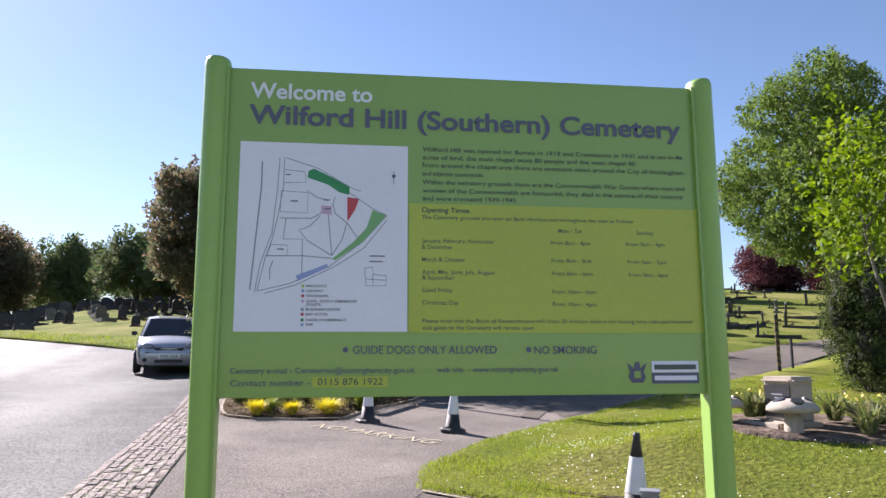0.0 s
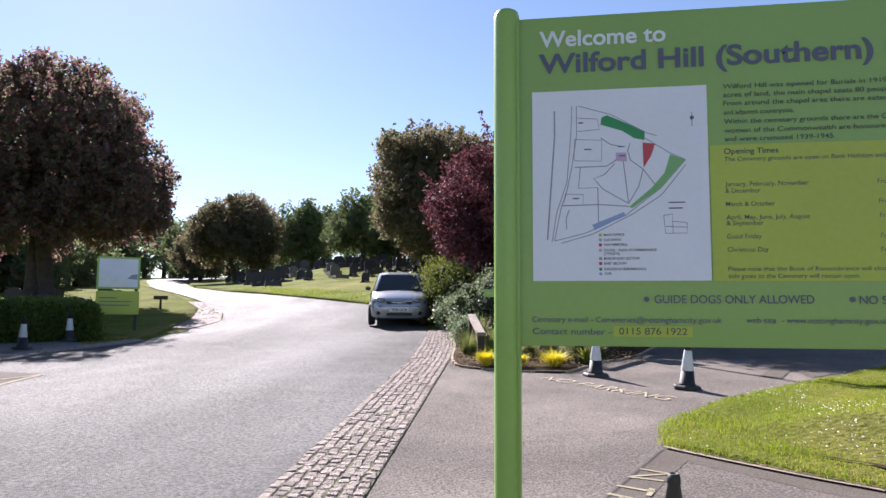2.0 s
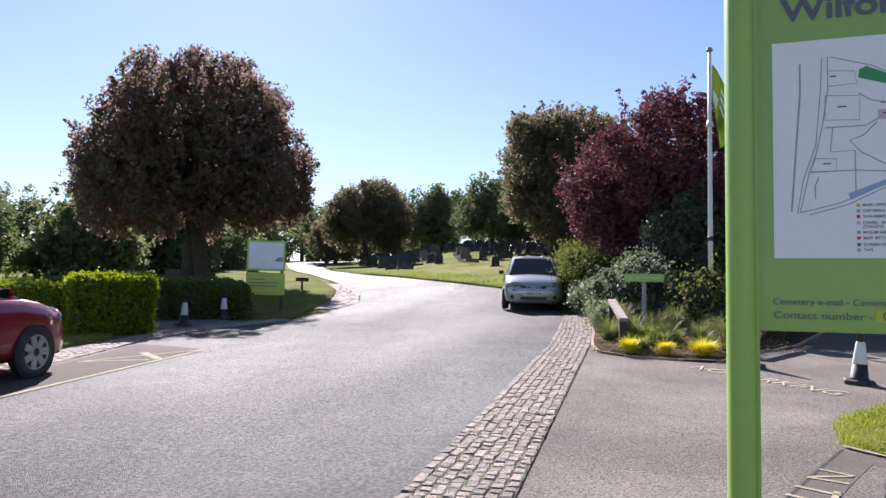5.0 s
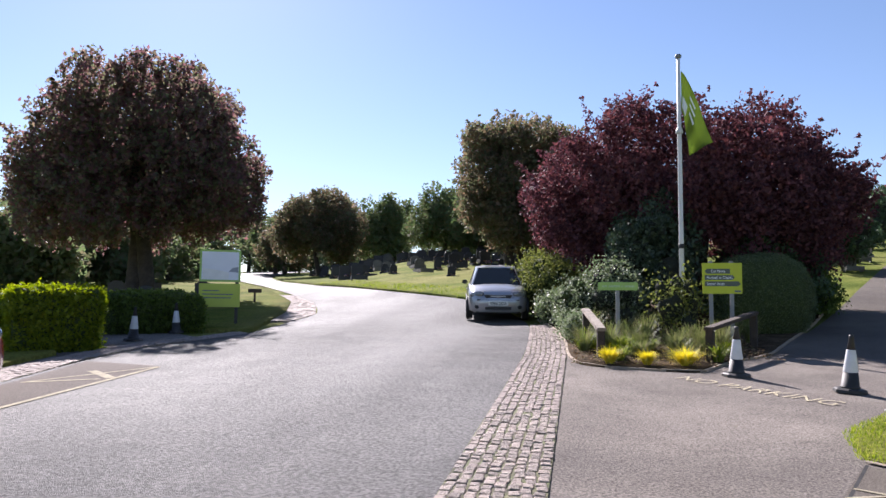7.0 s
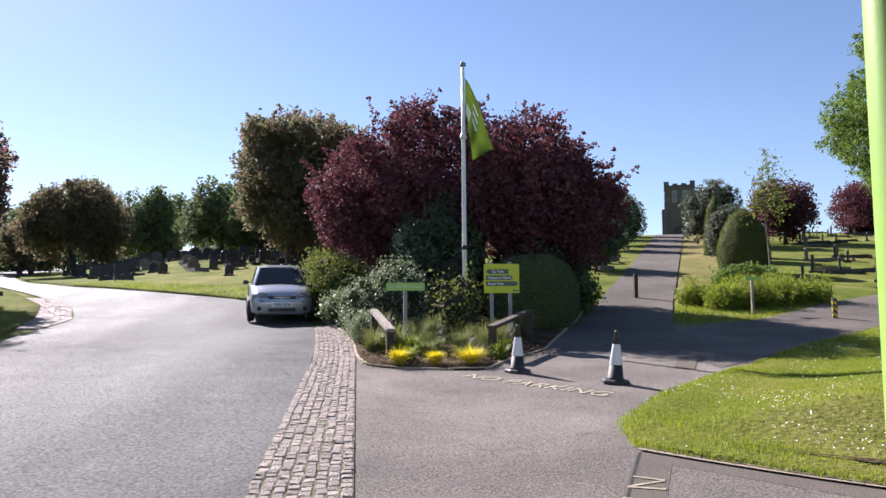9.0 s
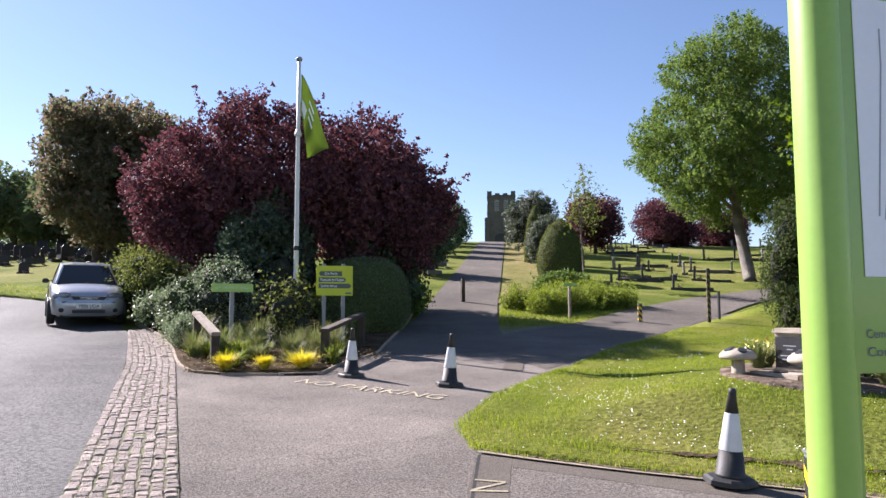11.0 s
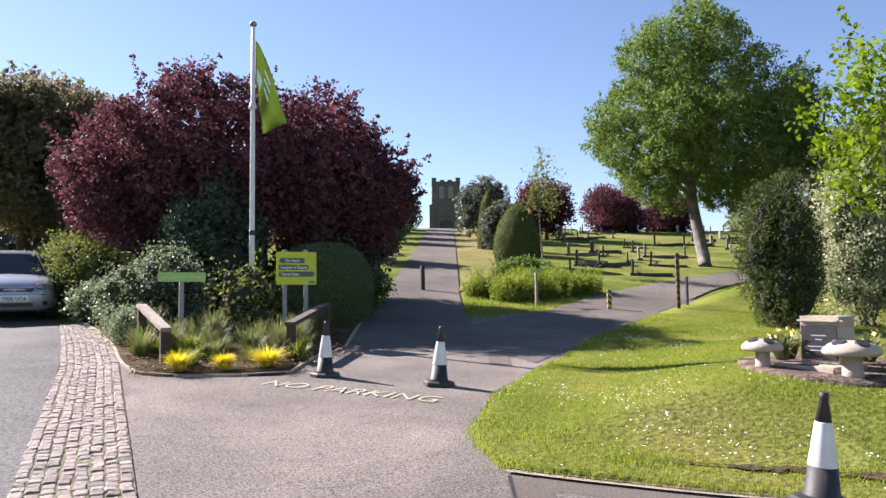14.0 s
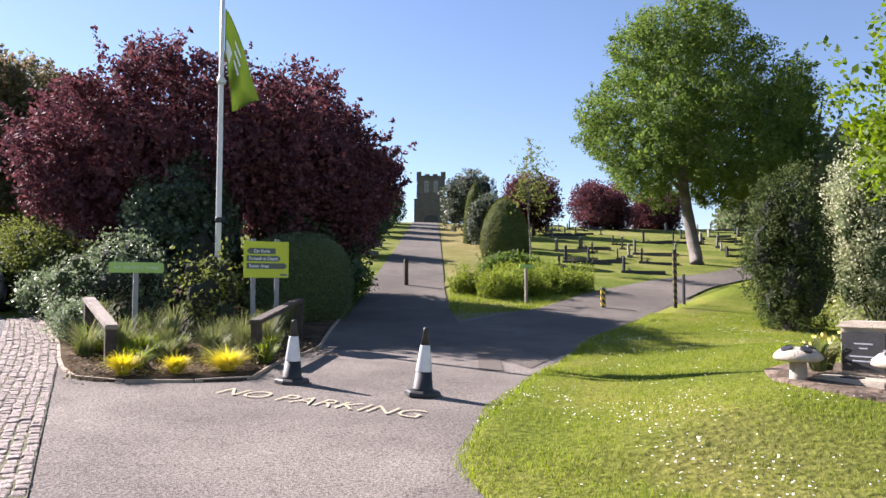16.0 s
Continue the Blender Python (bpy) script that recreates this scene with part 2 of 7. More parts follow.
def asphalt(name, dark, light, stain, rough=0.6, spec=0.5, cracks=0.0, grain=48.0, lo=0.3, hi=1.95, polish=0.0, relief=0.005):
    m, nt, p, N, L = nodes_of(name)
    tc = N("ShaderNodeTexCoord")
    n1, n2, v, n4 = N("ShaderNodeTexNoise"), N("ShaderNodeTexNoise"), N("ShaderNodeTexVoronoi"), N("ShaderNodeTexNoise")
    for n, s in ((n1, 0.35), (n2, grain), (v, 105.0), (n4, 1.7)):
        n.inputs["Scale"].default_value = s
        L(tc.outputs["Object"], n.inputs["Vector"])
    n1.inputs["Detail"].default_value, n2.inputs["Detail"].default_value, n4.inputs["Detail"].default_value = 8, 3, 8
    r = ramp_of(nt, [(0.3, dark), (0.7, light)])
    L(n1.outputs["Fac"], r.inputs[0])
    r4 = ramp_of(nt, [(0.47, (0, 0, 0)), (0.7, (0.5, 0.5, 0.5))])
    L(n4.outputs["Fac"], r4.inputs[0])
    mx = N("ShaderNodeMix")
    mx.data_type = "RGBA"
    L(r4.outputs[0], mx.inputs["Factor"])
    L(r.outputs[0], mx.inputs["A"])
    mx.inputs["B"].default_value = (*stain, 1)
    r2 = ramp_of(nt, [(0.33, (lo, lo, lo)), (0.68, (hi, hi, hi))])
    L(n2.outputs["Fac"], r2.inputs[0])
    ml = N("ShaderNodeMix")
    ml.data_type, ml.blend_type = "RGBA", "MULTIPLY"
    ml.inputs["Factor"].default_value = 0.75
    L(mx.outputs["Result"], ml.inputs["A"])
    L(r2.outputs[0], ml.inputs["B"])
    col = ml.outputs["Result"]
    if cracks:
        warp, edge, mask = N("ShaderNodeVectorMath"), N("ShaderNodeTexVoronoi"), N("ShaderNodeMath")
        warp.operation = "MULTIPLY_ADD"
        warp.inputs[1].default_value = (0.5, 0.5, 0.5)
        L(n4.outputs["Color"], warp.inputs[0])
        L(tc.outputs["Object"], warp.inputs[2])
        edge.feature = "DISTANCE_TO_EDGE"
        edge.inputs["Scale"].default_value = 0.42
        L(warp.outputs[0], edge.inputs["Vector"])
        thin = ramp_of(nt, [(0.0, (1, 1, 1)), (0.006, (0, 0, 0))])
        L(edge.outputs["Distance"], thin.inputs[0])
        some = ramp_of(nt, [(0.48, (0, 0, 0)), (0.6, (cracks, cracks, cracks))])
        L(n1.outputs["Fac"], some.inputs[0])
        mask.operation = "MULTIPLY"
        L(thin.outputs[0], mask.inputs[0])
        L(some.outputs[0], mask.inputs[1])
        ck = N("ShaderNodeMix")
        ck.data_type = "RGBA"
        L(mask.outputs[0], ck.inputs["Factor"])
        L(col, ck.inputs["A"])
        ck.inputs["B"].default_value = (0.03, 0.029, 0.028, 1)
        col = ck.outputs["Result"]
    L(col, p.inputs["Base Color"])
    p.inputs["Roughness"].default_value, p.inputs["Specular IOR Level"].default_value = rough, spec
    bp = N("ShaderNodeBump")
    bp.inputs["Strength"].default_value, bp.inputs["Distance"].default_value = 0.6, relief
    L(v.outputs["Distance"], bp.inputs["Height"])
    L(bp.outputs[0], p.inputs["Normal"])
    if polish:
        # wheel tracks worn smooth along the lane
        mp, n5 = N("ShaderNodeMapping"), N("ShaderNodeTexNoise")
        mp.inputs["Scale"].default_value = (0.5, 0.09, 1.0)
        n5.inputs["Scale"].default_value, n5.inputs["Detail"].default_value = 1.0, 5
        L(tc.outputs["Object"], mp.inputs["Vector"])
        L(mp.outputs[0], n5.inputs["Vector"])
        mr = N("ShaderNodeMapRange")
        mr.inputs["From Min"].default_value, mr.inputs["From Max"].default_value = 0.36, 0.64
        mr.inputs["To Min"].default_value, mr.inputs["To Max"].default_value = rough - polish, rough
        L(n5.outputs["Fac"], mr.inputs["Value"])
        L(mr.outputs[0], p.inputs["Roughness"])
    return m


M_GRASS = grass_ground("grass", (0.107, 0.145, 0.026), (0.165, 0.198, 0.04), (0.243, 0.251, 0.07), (0.321, 0.289, 0.11))
M_LAWN = grass_ground("lawn_turf", (0.10, 0.13, 0.02), (0.155, 0.18, 0.03), (0.22, 0.215, 0.05), (0.23, 0.19, 0.08))
M_DRY = grass_ground("parched_grass", (0.20, 0.18, 0.06), (0.29, 0.25, 0.10), (0.36, 0.30, 0.14), (0.17, 0.19, 0.05), 1.2)
M_SOIL = grass_ground("soil", (0.05, 0.035, 0.022), (0.09, 0.065, 0.04), (0.14, 0.10, 0.065), (0.11, 0.085, 0.05), 3.0)
M_ROAD = asphalt("road_asphalt", (0.036, 0.0352, 0.0345), (0.066, 0.0645, 0.062), (0.08, 0.077, 0.073), 0.79, 0.18, 0.5, 34.0, 0.1, 2.7, 0.13, 0.014)
M_BAY = asphalt("bay_tarmac", (0.075, 0.062, 0.053), (0.13, 0.108, 0.09), (0.09, 0.073, 0.06), 0.9, 0.12, 0.3, 60.0, 0.3, 1.8)
M_APRON = asphalt("worn_tarmac", (0.095, 0.084, 0.075), (0.242, 0.212, 0.181), (0.12, 0.104, 0.09), 0.9, 0.12, 0.6, 58.0, 0.3, 1.85, 0.0, 0.008)
M_PATH = asphalt("path_tarmac", (0.10, 0.088, 0.077), (0.165, 0.145, 0.122), (0.085, 0.075, 0.066), 0.9, 0.1, 0.35, 75.0, 0.3, 1.8)
M_BARK = paint("bark", (0.075, 0.06, 0.048), 0.9, vary=0.35, scale=5, grain=30, bump=0.3)
M_BARK_PALE = paint("pale_bark", (0.21, 0.185, 0.16), 0.85, vary=0.4, scale=5, grain=25, bump=0.35, dirt=(0.05, 0.043, 0.035), dirt_amount=0.9)
L_COPPER = leaf("copper_green_leaf", [(0.118, 0.0694, 0.0784), (0.101, 0.11, 0.0672), (0.174, 0.0896, 0.093), (0.134, 0.0806, 0.0862), (0.123, 0.151, 0.0784), (0.246, 0.146, 0.129)], lit=0.52)
L_PLUM = leaf("plum_leaf", [(0.082, 0.038, 0.048), (0.12, 0.05, 0.057), (0.064, 0.035, 0.047), (0.20, 0.083, 0.085), (0.104, 0.05, 0.056)], rough=0.7, lit=0.25, spec=0.06)
L_MAPLE = leaf("mixed_maple_leaf", [(0.085, 0.11, 0.06), (0.14, 0.098, 0.07), (0.095, 0.12, 0.062), (0.20, 0.135, 0.095), (0.08, 0.105, 0.055), (0.135, 0.09, 0.068)], lit=0.45)
L_GREEN = leaf("green_leaf", [(0.065, 0.101, 0.0286), (0.0975, 0.143, 0.039), (0.13, 0.182, 0.0468), (0.0806, 0.124, 0.0338)])
L_BRIGHT = leaf("fresh_leaf", [(0.08, 0.13, 0.018), (0.12, 0.18, 0.024), (0.17, 0.22, 0.035)], lit=0.42)
L_ROBINIA = leaf("robinia_leaf", [(0.082, 0.126, 0.034), (0.115, 0.168, 0.042), (0.16, 0.205, 0.055), (0.075, 0.118, 0.036), (0.12, 0.175, 0.048)], lit=0.42)
L_LAUREL = leaf("glossy_laurel_leaf", [(0.04, 0.062, 0.036), (0.06, 0.088, 0.05), (0.048, 0.075, 0.042), (0.085, 0.11, 0.07)], 0.4, 0.2, 0.35)
L_TOPIARY = leaf("clipped_yew_leaf", [(0.07, 0.085, 0.022), (0.10, 0.11, 0.03), (0.13, 0.13, 0.035), (0.085, 0.10, 0.025)], 0.75, 0.3)
L_BOX = leaf("clipped_box_leaf", [(0.085, 0.115, 0.055), (0.12, 0.15, 0.075), (0.10, 0.13, 0.062)], 0.5, 0.3, 0.3)
L_DARK = leaf("dark_evergreen_leaf", [(0.0504, 0.084, 0.0437), (0.0756, 0.118, 0.0571), (0.0588, 0.101, 0.0538)], 0.5, 0.2, 0.2)
L_YEW = leaf("yew_leaf", [(0.0438, 0.065, 0.025), (0.0625, 0.0875, 0.03), (0.0875, 0.106, 0.0375)], 0.7, 0.25)
L_GREY = leaf("grey_green_leaf", [(0.12, 0.16, 0.085), (0.17, 0.21, 0.12), (0.085, 0.125, 0.055), (0.30, 0.33, 0.24), (0.11, 0.15, 0.07)], 0.5, 0.3, 0.2)
L_VARI = leaf("variegated_leaf", [(0.5, 0.49, 0.33), (0.2, 0.24, 0.11), (0.62, 0.6, 0.45), (0.12, 0.16, 0.065), (0.35, 0.36, 0.22)], 0.4, 0.38)
L_FLECK = leaf("flecked_evergreen_leaf", [(0.035, 0.055, 0.03), (0.05, 0.075, 0.04), (0.04, 0.065, 0.035), (0.075, 0.095, 0.06), (0.28, 0.28, 0.21), (0.16, 0.17, 0.12), (0.05, 0.075, 0.04)], 0.4, 0.2, 0.3)
L_WEED = leaf("weed_leaf", [(0.124, 0.172, 0.0345), (0.185, 0.23, 0.0437), (0.236, 0.27, 0.0575), (0.149, 0.196, 0.046)], 0.55, 0.42)
L_HEDGE = leaf("hedge_leaf", [(0.11, 0.15, 0.016), (0.17, 0.21, 0.02), (0.24, 0.28, 0.03)], 0.55, 0.45)
L_HEDGE_DARK = leaf("dark_hedge_leaf", [(0.069, 0.103, 0.023), (0.0978, 0.138, 0.0322), (0.127, 0.172, 0.0403)], 0.45, 0.4)
L_LIME = leaf("yellow_green_leaf", [(0.13, 0.15, 0.045), (0.17, 0.185, 0.06), (0.09, 0.12, 0.035)], 0.65, 0.3)
L_GOLD = leaf("golden_grass_leaf", [(0.55, 0.45, 0.03), (0.68, 0.58, 0.07), (0.45, 0.42, 0.05), (0.62, 0.55, 0.14)], 0.5, 0.35)
L_BLADE = leaf("grass_blade", [(0.0583, 0.0901, 0.0148), (0.13, 0.185, 0.0254), (0.187, 0.249, 0.0318), (0.242, 0.292, 0.0477), (0.333, 0.318, 0.117)], 0.55, 0.42)
L_SEDGE = leaf("sedge_blade", [(0.10, 0.135, 0.045), (0.15, 0.175, 0.065), (0.24, 0.22, 0.12)], 0.5, 0.35)
# Far foliage: leaf colours lightened to stand in for haze over distance.
L_FAR_TREE = leaf("hazed_far_tree_leaf", [(0.081, 0.121, 0.054), (0.108, 0.149, 0.0675), (0.135, 0.128, 0.0675), (0.0878, 0.135, 0.0567)], 0.7, 0.3)
L_FAR = leaf("hazed_distant_leaf", [(0.114, 0.156, 0.078), (0.144, 0.186, 0.09), (0.156, 0.138, 0.09), (0.12, 0.168, 0.078)], 0.7, 0.42)
# Twigs far darker than the bark: the bushes' inner shade put into the colour.
M_CORE = paint("shaded_inner_twigs", (0.03, 0.034, 0.02), 0.95, vary=0.4, scale=8, bump=0.3)
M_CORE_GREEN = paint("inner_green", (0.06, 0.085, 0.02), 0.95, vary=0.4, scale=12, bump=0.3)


# ---- ground ----
def spaced(lo, hi, near_lo, near_hi, step):
    out, v, g = list(np.arange(near_lo, near_hi + 0.01, step)), near_hi, step
    while v < hi:
        g *= 1.35
        v += g
        out.append(v)
    v, g = near_lo, step
    while v > lo:
        g *= 1.35
        v -= g
        out.insert(0, v)
    return out


gx, gy = spaced(-900, 900, -50, 60, 1.6), spaced(-500, 1200, -6, 80, 1.6)
gv = [(x, y, H(x, y) - 0.045) for y in gy for x in gx]
w = len(gx)
ground = new("ground", mesh_of("ground", gv, [(j * w + i, j * w + i + 1, (j + 1) * w + i + 1, (j + 1) * w + i) for j in range(len(gy) - 1) for i in range(w - 1)], M_GRASS, True))
tagged(ground, "mown cemetery grass rising up a gentle hill", "grass ground", kind="structure")

ROAD_R = [(-1.9, -30), (-1.9, 0), (-1.9, 13), (-2.0, 15.5), (-2.15, 18.5), (-2.55, 20.6), (-3.64, 24.8), (-5.48, 27.3), (-9.3, 31.3), (-14.85, 37.2), (-19.9, 44.9), (-29.3, 64.1), (-34, 80), (-33, 100), (-25, 120)]
ROAD_L = [(-8.0, -30), (-7.9, 0), (-8.2, 8.7), (-8.75, 11), (-8.9, 13), (-8.2, 15.8), (-8.7, 19.4), (-8.9, 22), (-10.6, 26.2), (-13.2, 30.5), (-16.55, 35.8), (-20.5, 42.1), (-28.7, 56.3), (-38.8, 75.2), (-43, 90), (-42, 105), (-36, 124)]
road = sheet("road", ROAD_R, ROAD_L, 200, 10, 0.0, M_ROAD)
tagged(road, "worn grey asphalt cemetery drive curving uphill", "road", kind="structure")
apron = sheet("pavement", [(-1.2, -30), (-1.2, -5), (-1.2, 5), (-1.2, 11), (-1.25, 14), (-1.3, 17)], [(18, -30), (18, -5), (18, 5), (18, 11), (18, 15), (18, 19)], 60, 24, -0.012, M_APRON)
tagged(apron, "worn pinkish tarmac apron with patches and cracks", "pavement", kind="structure")

PATH_L = [(2.14, 13.6), (2.9, 15.5), (4.3, 18.6), (6.1, 22.4), (7.5, 25.4), (12.0, 34.5), (22.0, 55.2), (30, 73), (45, 106)]
PATH_R = [(5.0, 13.3), (5.3, 14.5), (5.9, 16.6), (7.0, 19.0), (8.3, 22), (9.6, 24.6), (14.2, 34.2), (23.9, 54.4), (32, 72), (47, 105)]
path = sheet("path", PATH_L, PATH_R, 90, 5, -0.008, M_PATH)
tagged(path, "narrow tarmac footpath climbing to the chapel", "path", kind="structure")
side_path = sheet("side_path", [(4.3, 14.5), (6.0, 16.6), (9.0, 18.2), (12.1, 20.4), (16, 22.2), (20.6, 23.6), (27, 26.5), (40, 31)], [(4.2, 11.2), (7.2, 13.7), (11, 16.6), (14, 18.5), (17, 20.4), (20.5, 21.8), (27.5, 24.4), (41, 29)], 60, 4, -0.004, M_PATH)
tagged(side_path, "narrow tarmac footpath branching off past the lawn", "path", kind="structure")

dry_verge = sheet("verge_dry", [(8.6, 22.6), (9.68, 24.6), (14.28, 34.2), (23.98, 54.4)], [(10.6, 23.6), (12.2, 26.0), (17.2, 35.0), (25.6, 54.2)], 60, 6, -0.012, M_DRY, wobble=0.03)
tagged(dry_verge, "parched straw-coloured grass beside the footpath", "grass verge", kind="structure")
bay = sheet("parking_bay", [(-6.8, 2.0), (-6.95, 6.5), (-7.15, 10.6)], [(-7.9, 2.0), (-8.1, 8.7), (-8.6, 10.9)], 40, 5, 0.004, M_BAY, keep=True)
tagged(bay, "brownish tarmac of the parking bay", "parking bay", kind="structure")

LAWN_TOP = [(1.17, 6.85), (1.23, 7.34), (1.41, 7.8), (2.08, 8.76), (2.57, 9.28), (3.6, 10.42), (4.65, 11.28), (7.0, 13.6), (11, 16.5), (12.56, 17.5), (18.9, 20.9), (30, 25)]
LAWN_LOW = [(1.19, 6.8), (1.3, 6.62), (1.46, 6.48), (1.75, 6.2), (2.0, 5.94), (2.25, 5.72), (2.54, 5.51), (3.6, 4.6), (5.0, 3.4), (8, 1.2), (14, -2), (30, -8)]
lawn = sheet("lawn", LAWN_TOP, LAWN_LOW, 120, 28, 0.032, M_LAWN, edge=0.1, wobble=0.018, rim=-0.002)
tagged(lawn, "sunlit lawn dotted with daisies, worn at its rim", "lawn", kind="structure")

# ---- plants ----
def leaves(name, centres, size, material, rng, aspect=0.6, flat=0.0, spread=0.35):
    """One mesh of many small folded leaves at the centres."""
    n = len(centres)
    d = rng.normal(size=(n, 3))
    d /= np.linalg.norm(d, axis=1, keepdims=True) + 1e-9
    e = rng.normal(size=(n, 3))
    if flat:
        d[:, 2] *= 1 - flat
        e[:, 2] *= 1 - flat
        d /= np.linalg.norm(d, axis=1, keepdims=True) + 1e-9
    e -= d * (e * d).sum(1, keepdims=True)
    e /= np.linalg.norm(e, axis=1, keepdims=True) + 1e-9
    s = size * (1 - spread + 2 * spread * rng.random((n, 1)))
    nrm = np.cross(d, e)
    a, b = centres - d * s * 0.5, centres + d * s * 0.5
    l = centres + e * s * aspect * 0.5 + nrm * s * 0.12
    r = centres - e * s * aspect * 0.5 + nrm * s * 0.12
    v = np.stack([a, l, b, r], 1).reshape(-1, 3)
    me = bpy.data.meshes.new(name)
    me.vertices.add(4 * n)
    me.vertices.foreach_set("co", v.ravel())
    me.loops.add(4 * n)
    me.loops.foreach_set("vertex_index", np.arange(4 * n, dtype=np.int32))
    me.polygons.add(n)
    me.polygons.foreach_set("loop_start", np.arange(0, 4 * n, 4, dtype=np.int32))
    me.materials.append(material)
    me.update(calc_edges=True)
    return me


def in_lobes(lobes, clumps, per, sigma, rng, inner=0.45):
    """Points in clumps near the skins of ellipsoid lobes."""
    lob = np.array(lobes, float)
    area = (lob[:, 3] * lob[:, 4] + lob[:, 3] * lob[:, 5] + lob[:, 4] * lob[:, 5])
    pick = rng.choice(len(lob), clumps, p=area / area.sum())
    d = rng.normal(size=(clumps, 3))
    d /= np.linalg.norm(d, axis=1, keepdims=True)
    rad = inner + (1.0 - inner) * rng.random((clumps, 1)) ** 0.45
    c = lob[pick, :3] + d * lob[pick, 3:] * rad
    p = np.repeat(c, per, 0) + np.clip(rng.normal(size=(clumps * per, 3)), -1.6, 1.6) * sigma * (0.5 + 0.6 * np.repeat(rng.random((clumps, 1)), per, 0))
    return p


def make_lobes(cz, rx, rz, k, rng, lobe=0.42, low=-0.75, uneven=0.08, taper=0.0):
    out = [(0, 0, cz, rx * 0.6, rx * 0.6, rz * 0.62)]
    for i in range(k):
        z = low + (0.98 - low) * (i + 0.5) / k
        t = 2.399963 * i + rng.random() * 0.7
        q = math.sqrt(max(0.05, 1 - z * z)) * (1 - taper * max(0.0, z))
        f = 0.62 + uneven * rng.random()
        r = lobe * (0.75 + 0.5 * rng.random()) * (1 - 0.6 * taper * max(0.0, z))
        out.append((math.cos(t) * q * rx * f, math.sin(t) * q * rx * f, cz + z * rz * f, rx * r, rx * r, rz * r * 0.95))
    return out


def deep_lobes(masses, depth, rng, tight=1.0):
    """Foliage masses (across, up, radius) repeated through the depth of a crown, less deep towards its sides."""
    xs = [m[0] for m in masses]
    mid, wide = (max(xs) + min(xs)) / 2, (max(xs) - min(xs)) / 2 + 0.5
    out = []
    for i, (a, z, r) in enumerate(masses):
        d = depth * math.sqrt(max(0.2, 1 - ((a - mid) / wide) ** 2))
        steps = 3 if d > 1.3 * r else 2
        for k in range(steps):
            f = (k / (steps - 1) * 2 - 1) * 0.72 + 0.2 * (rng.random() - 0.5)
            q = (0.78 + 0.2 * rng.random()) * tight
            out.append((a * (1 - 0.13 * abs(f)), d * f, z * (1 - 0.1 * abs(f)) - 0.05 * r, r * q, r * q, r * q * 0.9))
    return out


def tree(name, x, y, top, half, label, leafmat, seed, bark=None, base=0.0, crown_low=2.0, trunk_r=0.25, clumps=1100, per=22, size=0.17, sigma=0.24, lobes=16, limbs=9, category="tree", group="", stems=1, lean=0.0, shoots=0, lobe=0.4, low=-0.75, uneven=0.12, taper=0.0, bent=1.0, masses=None, turn=0.0, depth=1.0, fill=3, tight=1.0, reach=0.7):
    """A tree of that top height over its foot and half width, with a forked trunk and a clumped crown."""
    rng = np.random.default_rng(seed)
    z0 = H(x, y) - 0.1
    ob = thing(name, pose(x, y, z0, 0, 0, turn), label, category, group)
    cz, rz = (top + crown_low) / 2, (top - crown_low) / 2
    if masses:
        lb = deep_lobes(masses, half * depth, rng, tight)
        lobes = len(lb) - 1
    else:
        lb = make_lobes(cz, half, rz, lobes, rng, lobe, low, uneven, taper)
    fork = crown_low + 0.25 * (top - crown_low)
    for s in range(stems):
        off = (s - (stems - 1) / 2) * trunk_r * 1.5
        bend = rng.normal(size=2) * 0.12 * fork * bent
        pts = [(off, 0, 0), (off * 1.1, 0.02, 0.25), (off * 1.6 + bend[0] * 0.4 + lean * 0.6, bend[1] * 0.4, fork * 0.5), (off * 2.4 + bend[0] + lean, bend[1], fork), (bend[0] * 1.3 + off * 3 + lean * 0.7, bend[1] * 1.2, cz + rz * 0.4)]
        part("trunk", mesh_of("trunk", *tube(pts, [trunk_r * 1.45, trunk_r, trunk_r * 0.85, trunk_r * 0.65, trunk_r * 0.12], 12), bark or M_BARK, True), None, ob)
        for i in range(limbs // stems):
            c = Vector(lb[1 + (i * 2 + s) % lobes][:3])
            a = Vector(pts[2]).lerp(Vector(pts[4]), (0.02 + 0.75 * rng.random()) if masses else (0.25 + 0.6 * rng.random()))
            mid = a.lerp(c, 0.5) + Vector((0, 0, 0.12 * (c - a).length))
            part("limb", mesh_of("limb", *tube([a, mid, c], [trunk_r * 0.42, trunk_r * 0.25, trunk_r * 0.06], 7), bark or M_BARK, True), None, ob)
    pts = [in_lobes(lb, clumps, per, sigma, rng)]
    for i in range(shoots):
        l = lb[1 + rng.integers(lobes)]
        d = rng.normal(size=3)
        d[2] = abs(d[2]) + 0.5
        d /= np.linalg.norm(d)
        a = np.array(l[:3]) + d * np.array(l[3:]) * 0.9
        ln = reach * (0.3 + 0.7 * rng.random())
        for f in np.linspace(0, 1, 5):
            pts.append(a + d * ln * f + rng.normal(size=(9, 3)) * sigma * (0.55 - 0.3 * f))
    me = leaves("crown", np.concatenate(pts), size, leafmat, rng)
    crown = part("crown", me, None, ob)
    part("inner_foliage", leaves("inner_foliage", in_lobes(lb, clumps // fill, 9, sigma * 1.4, rng, 0.0) * (0.94, 0.94, 1.0), size * 1.7, leafmat, rng), None, crown)
    return ob


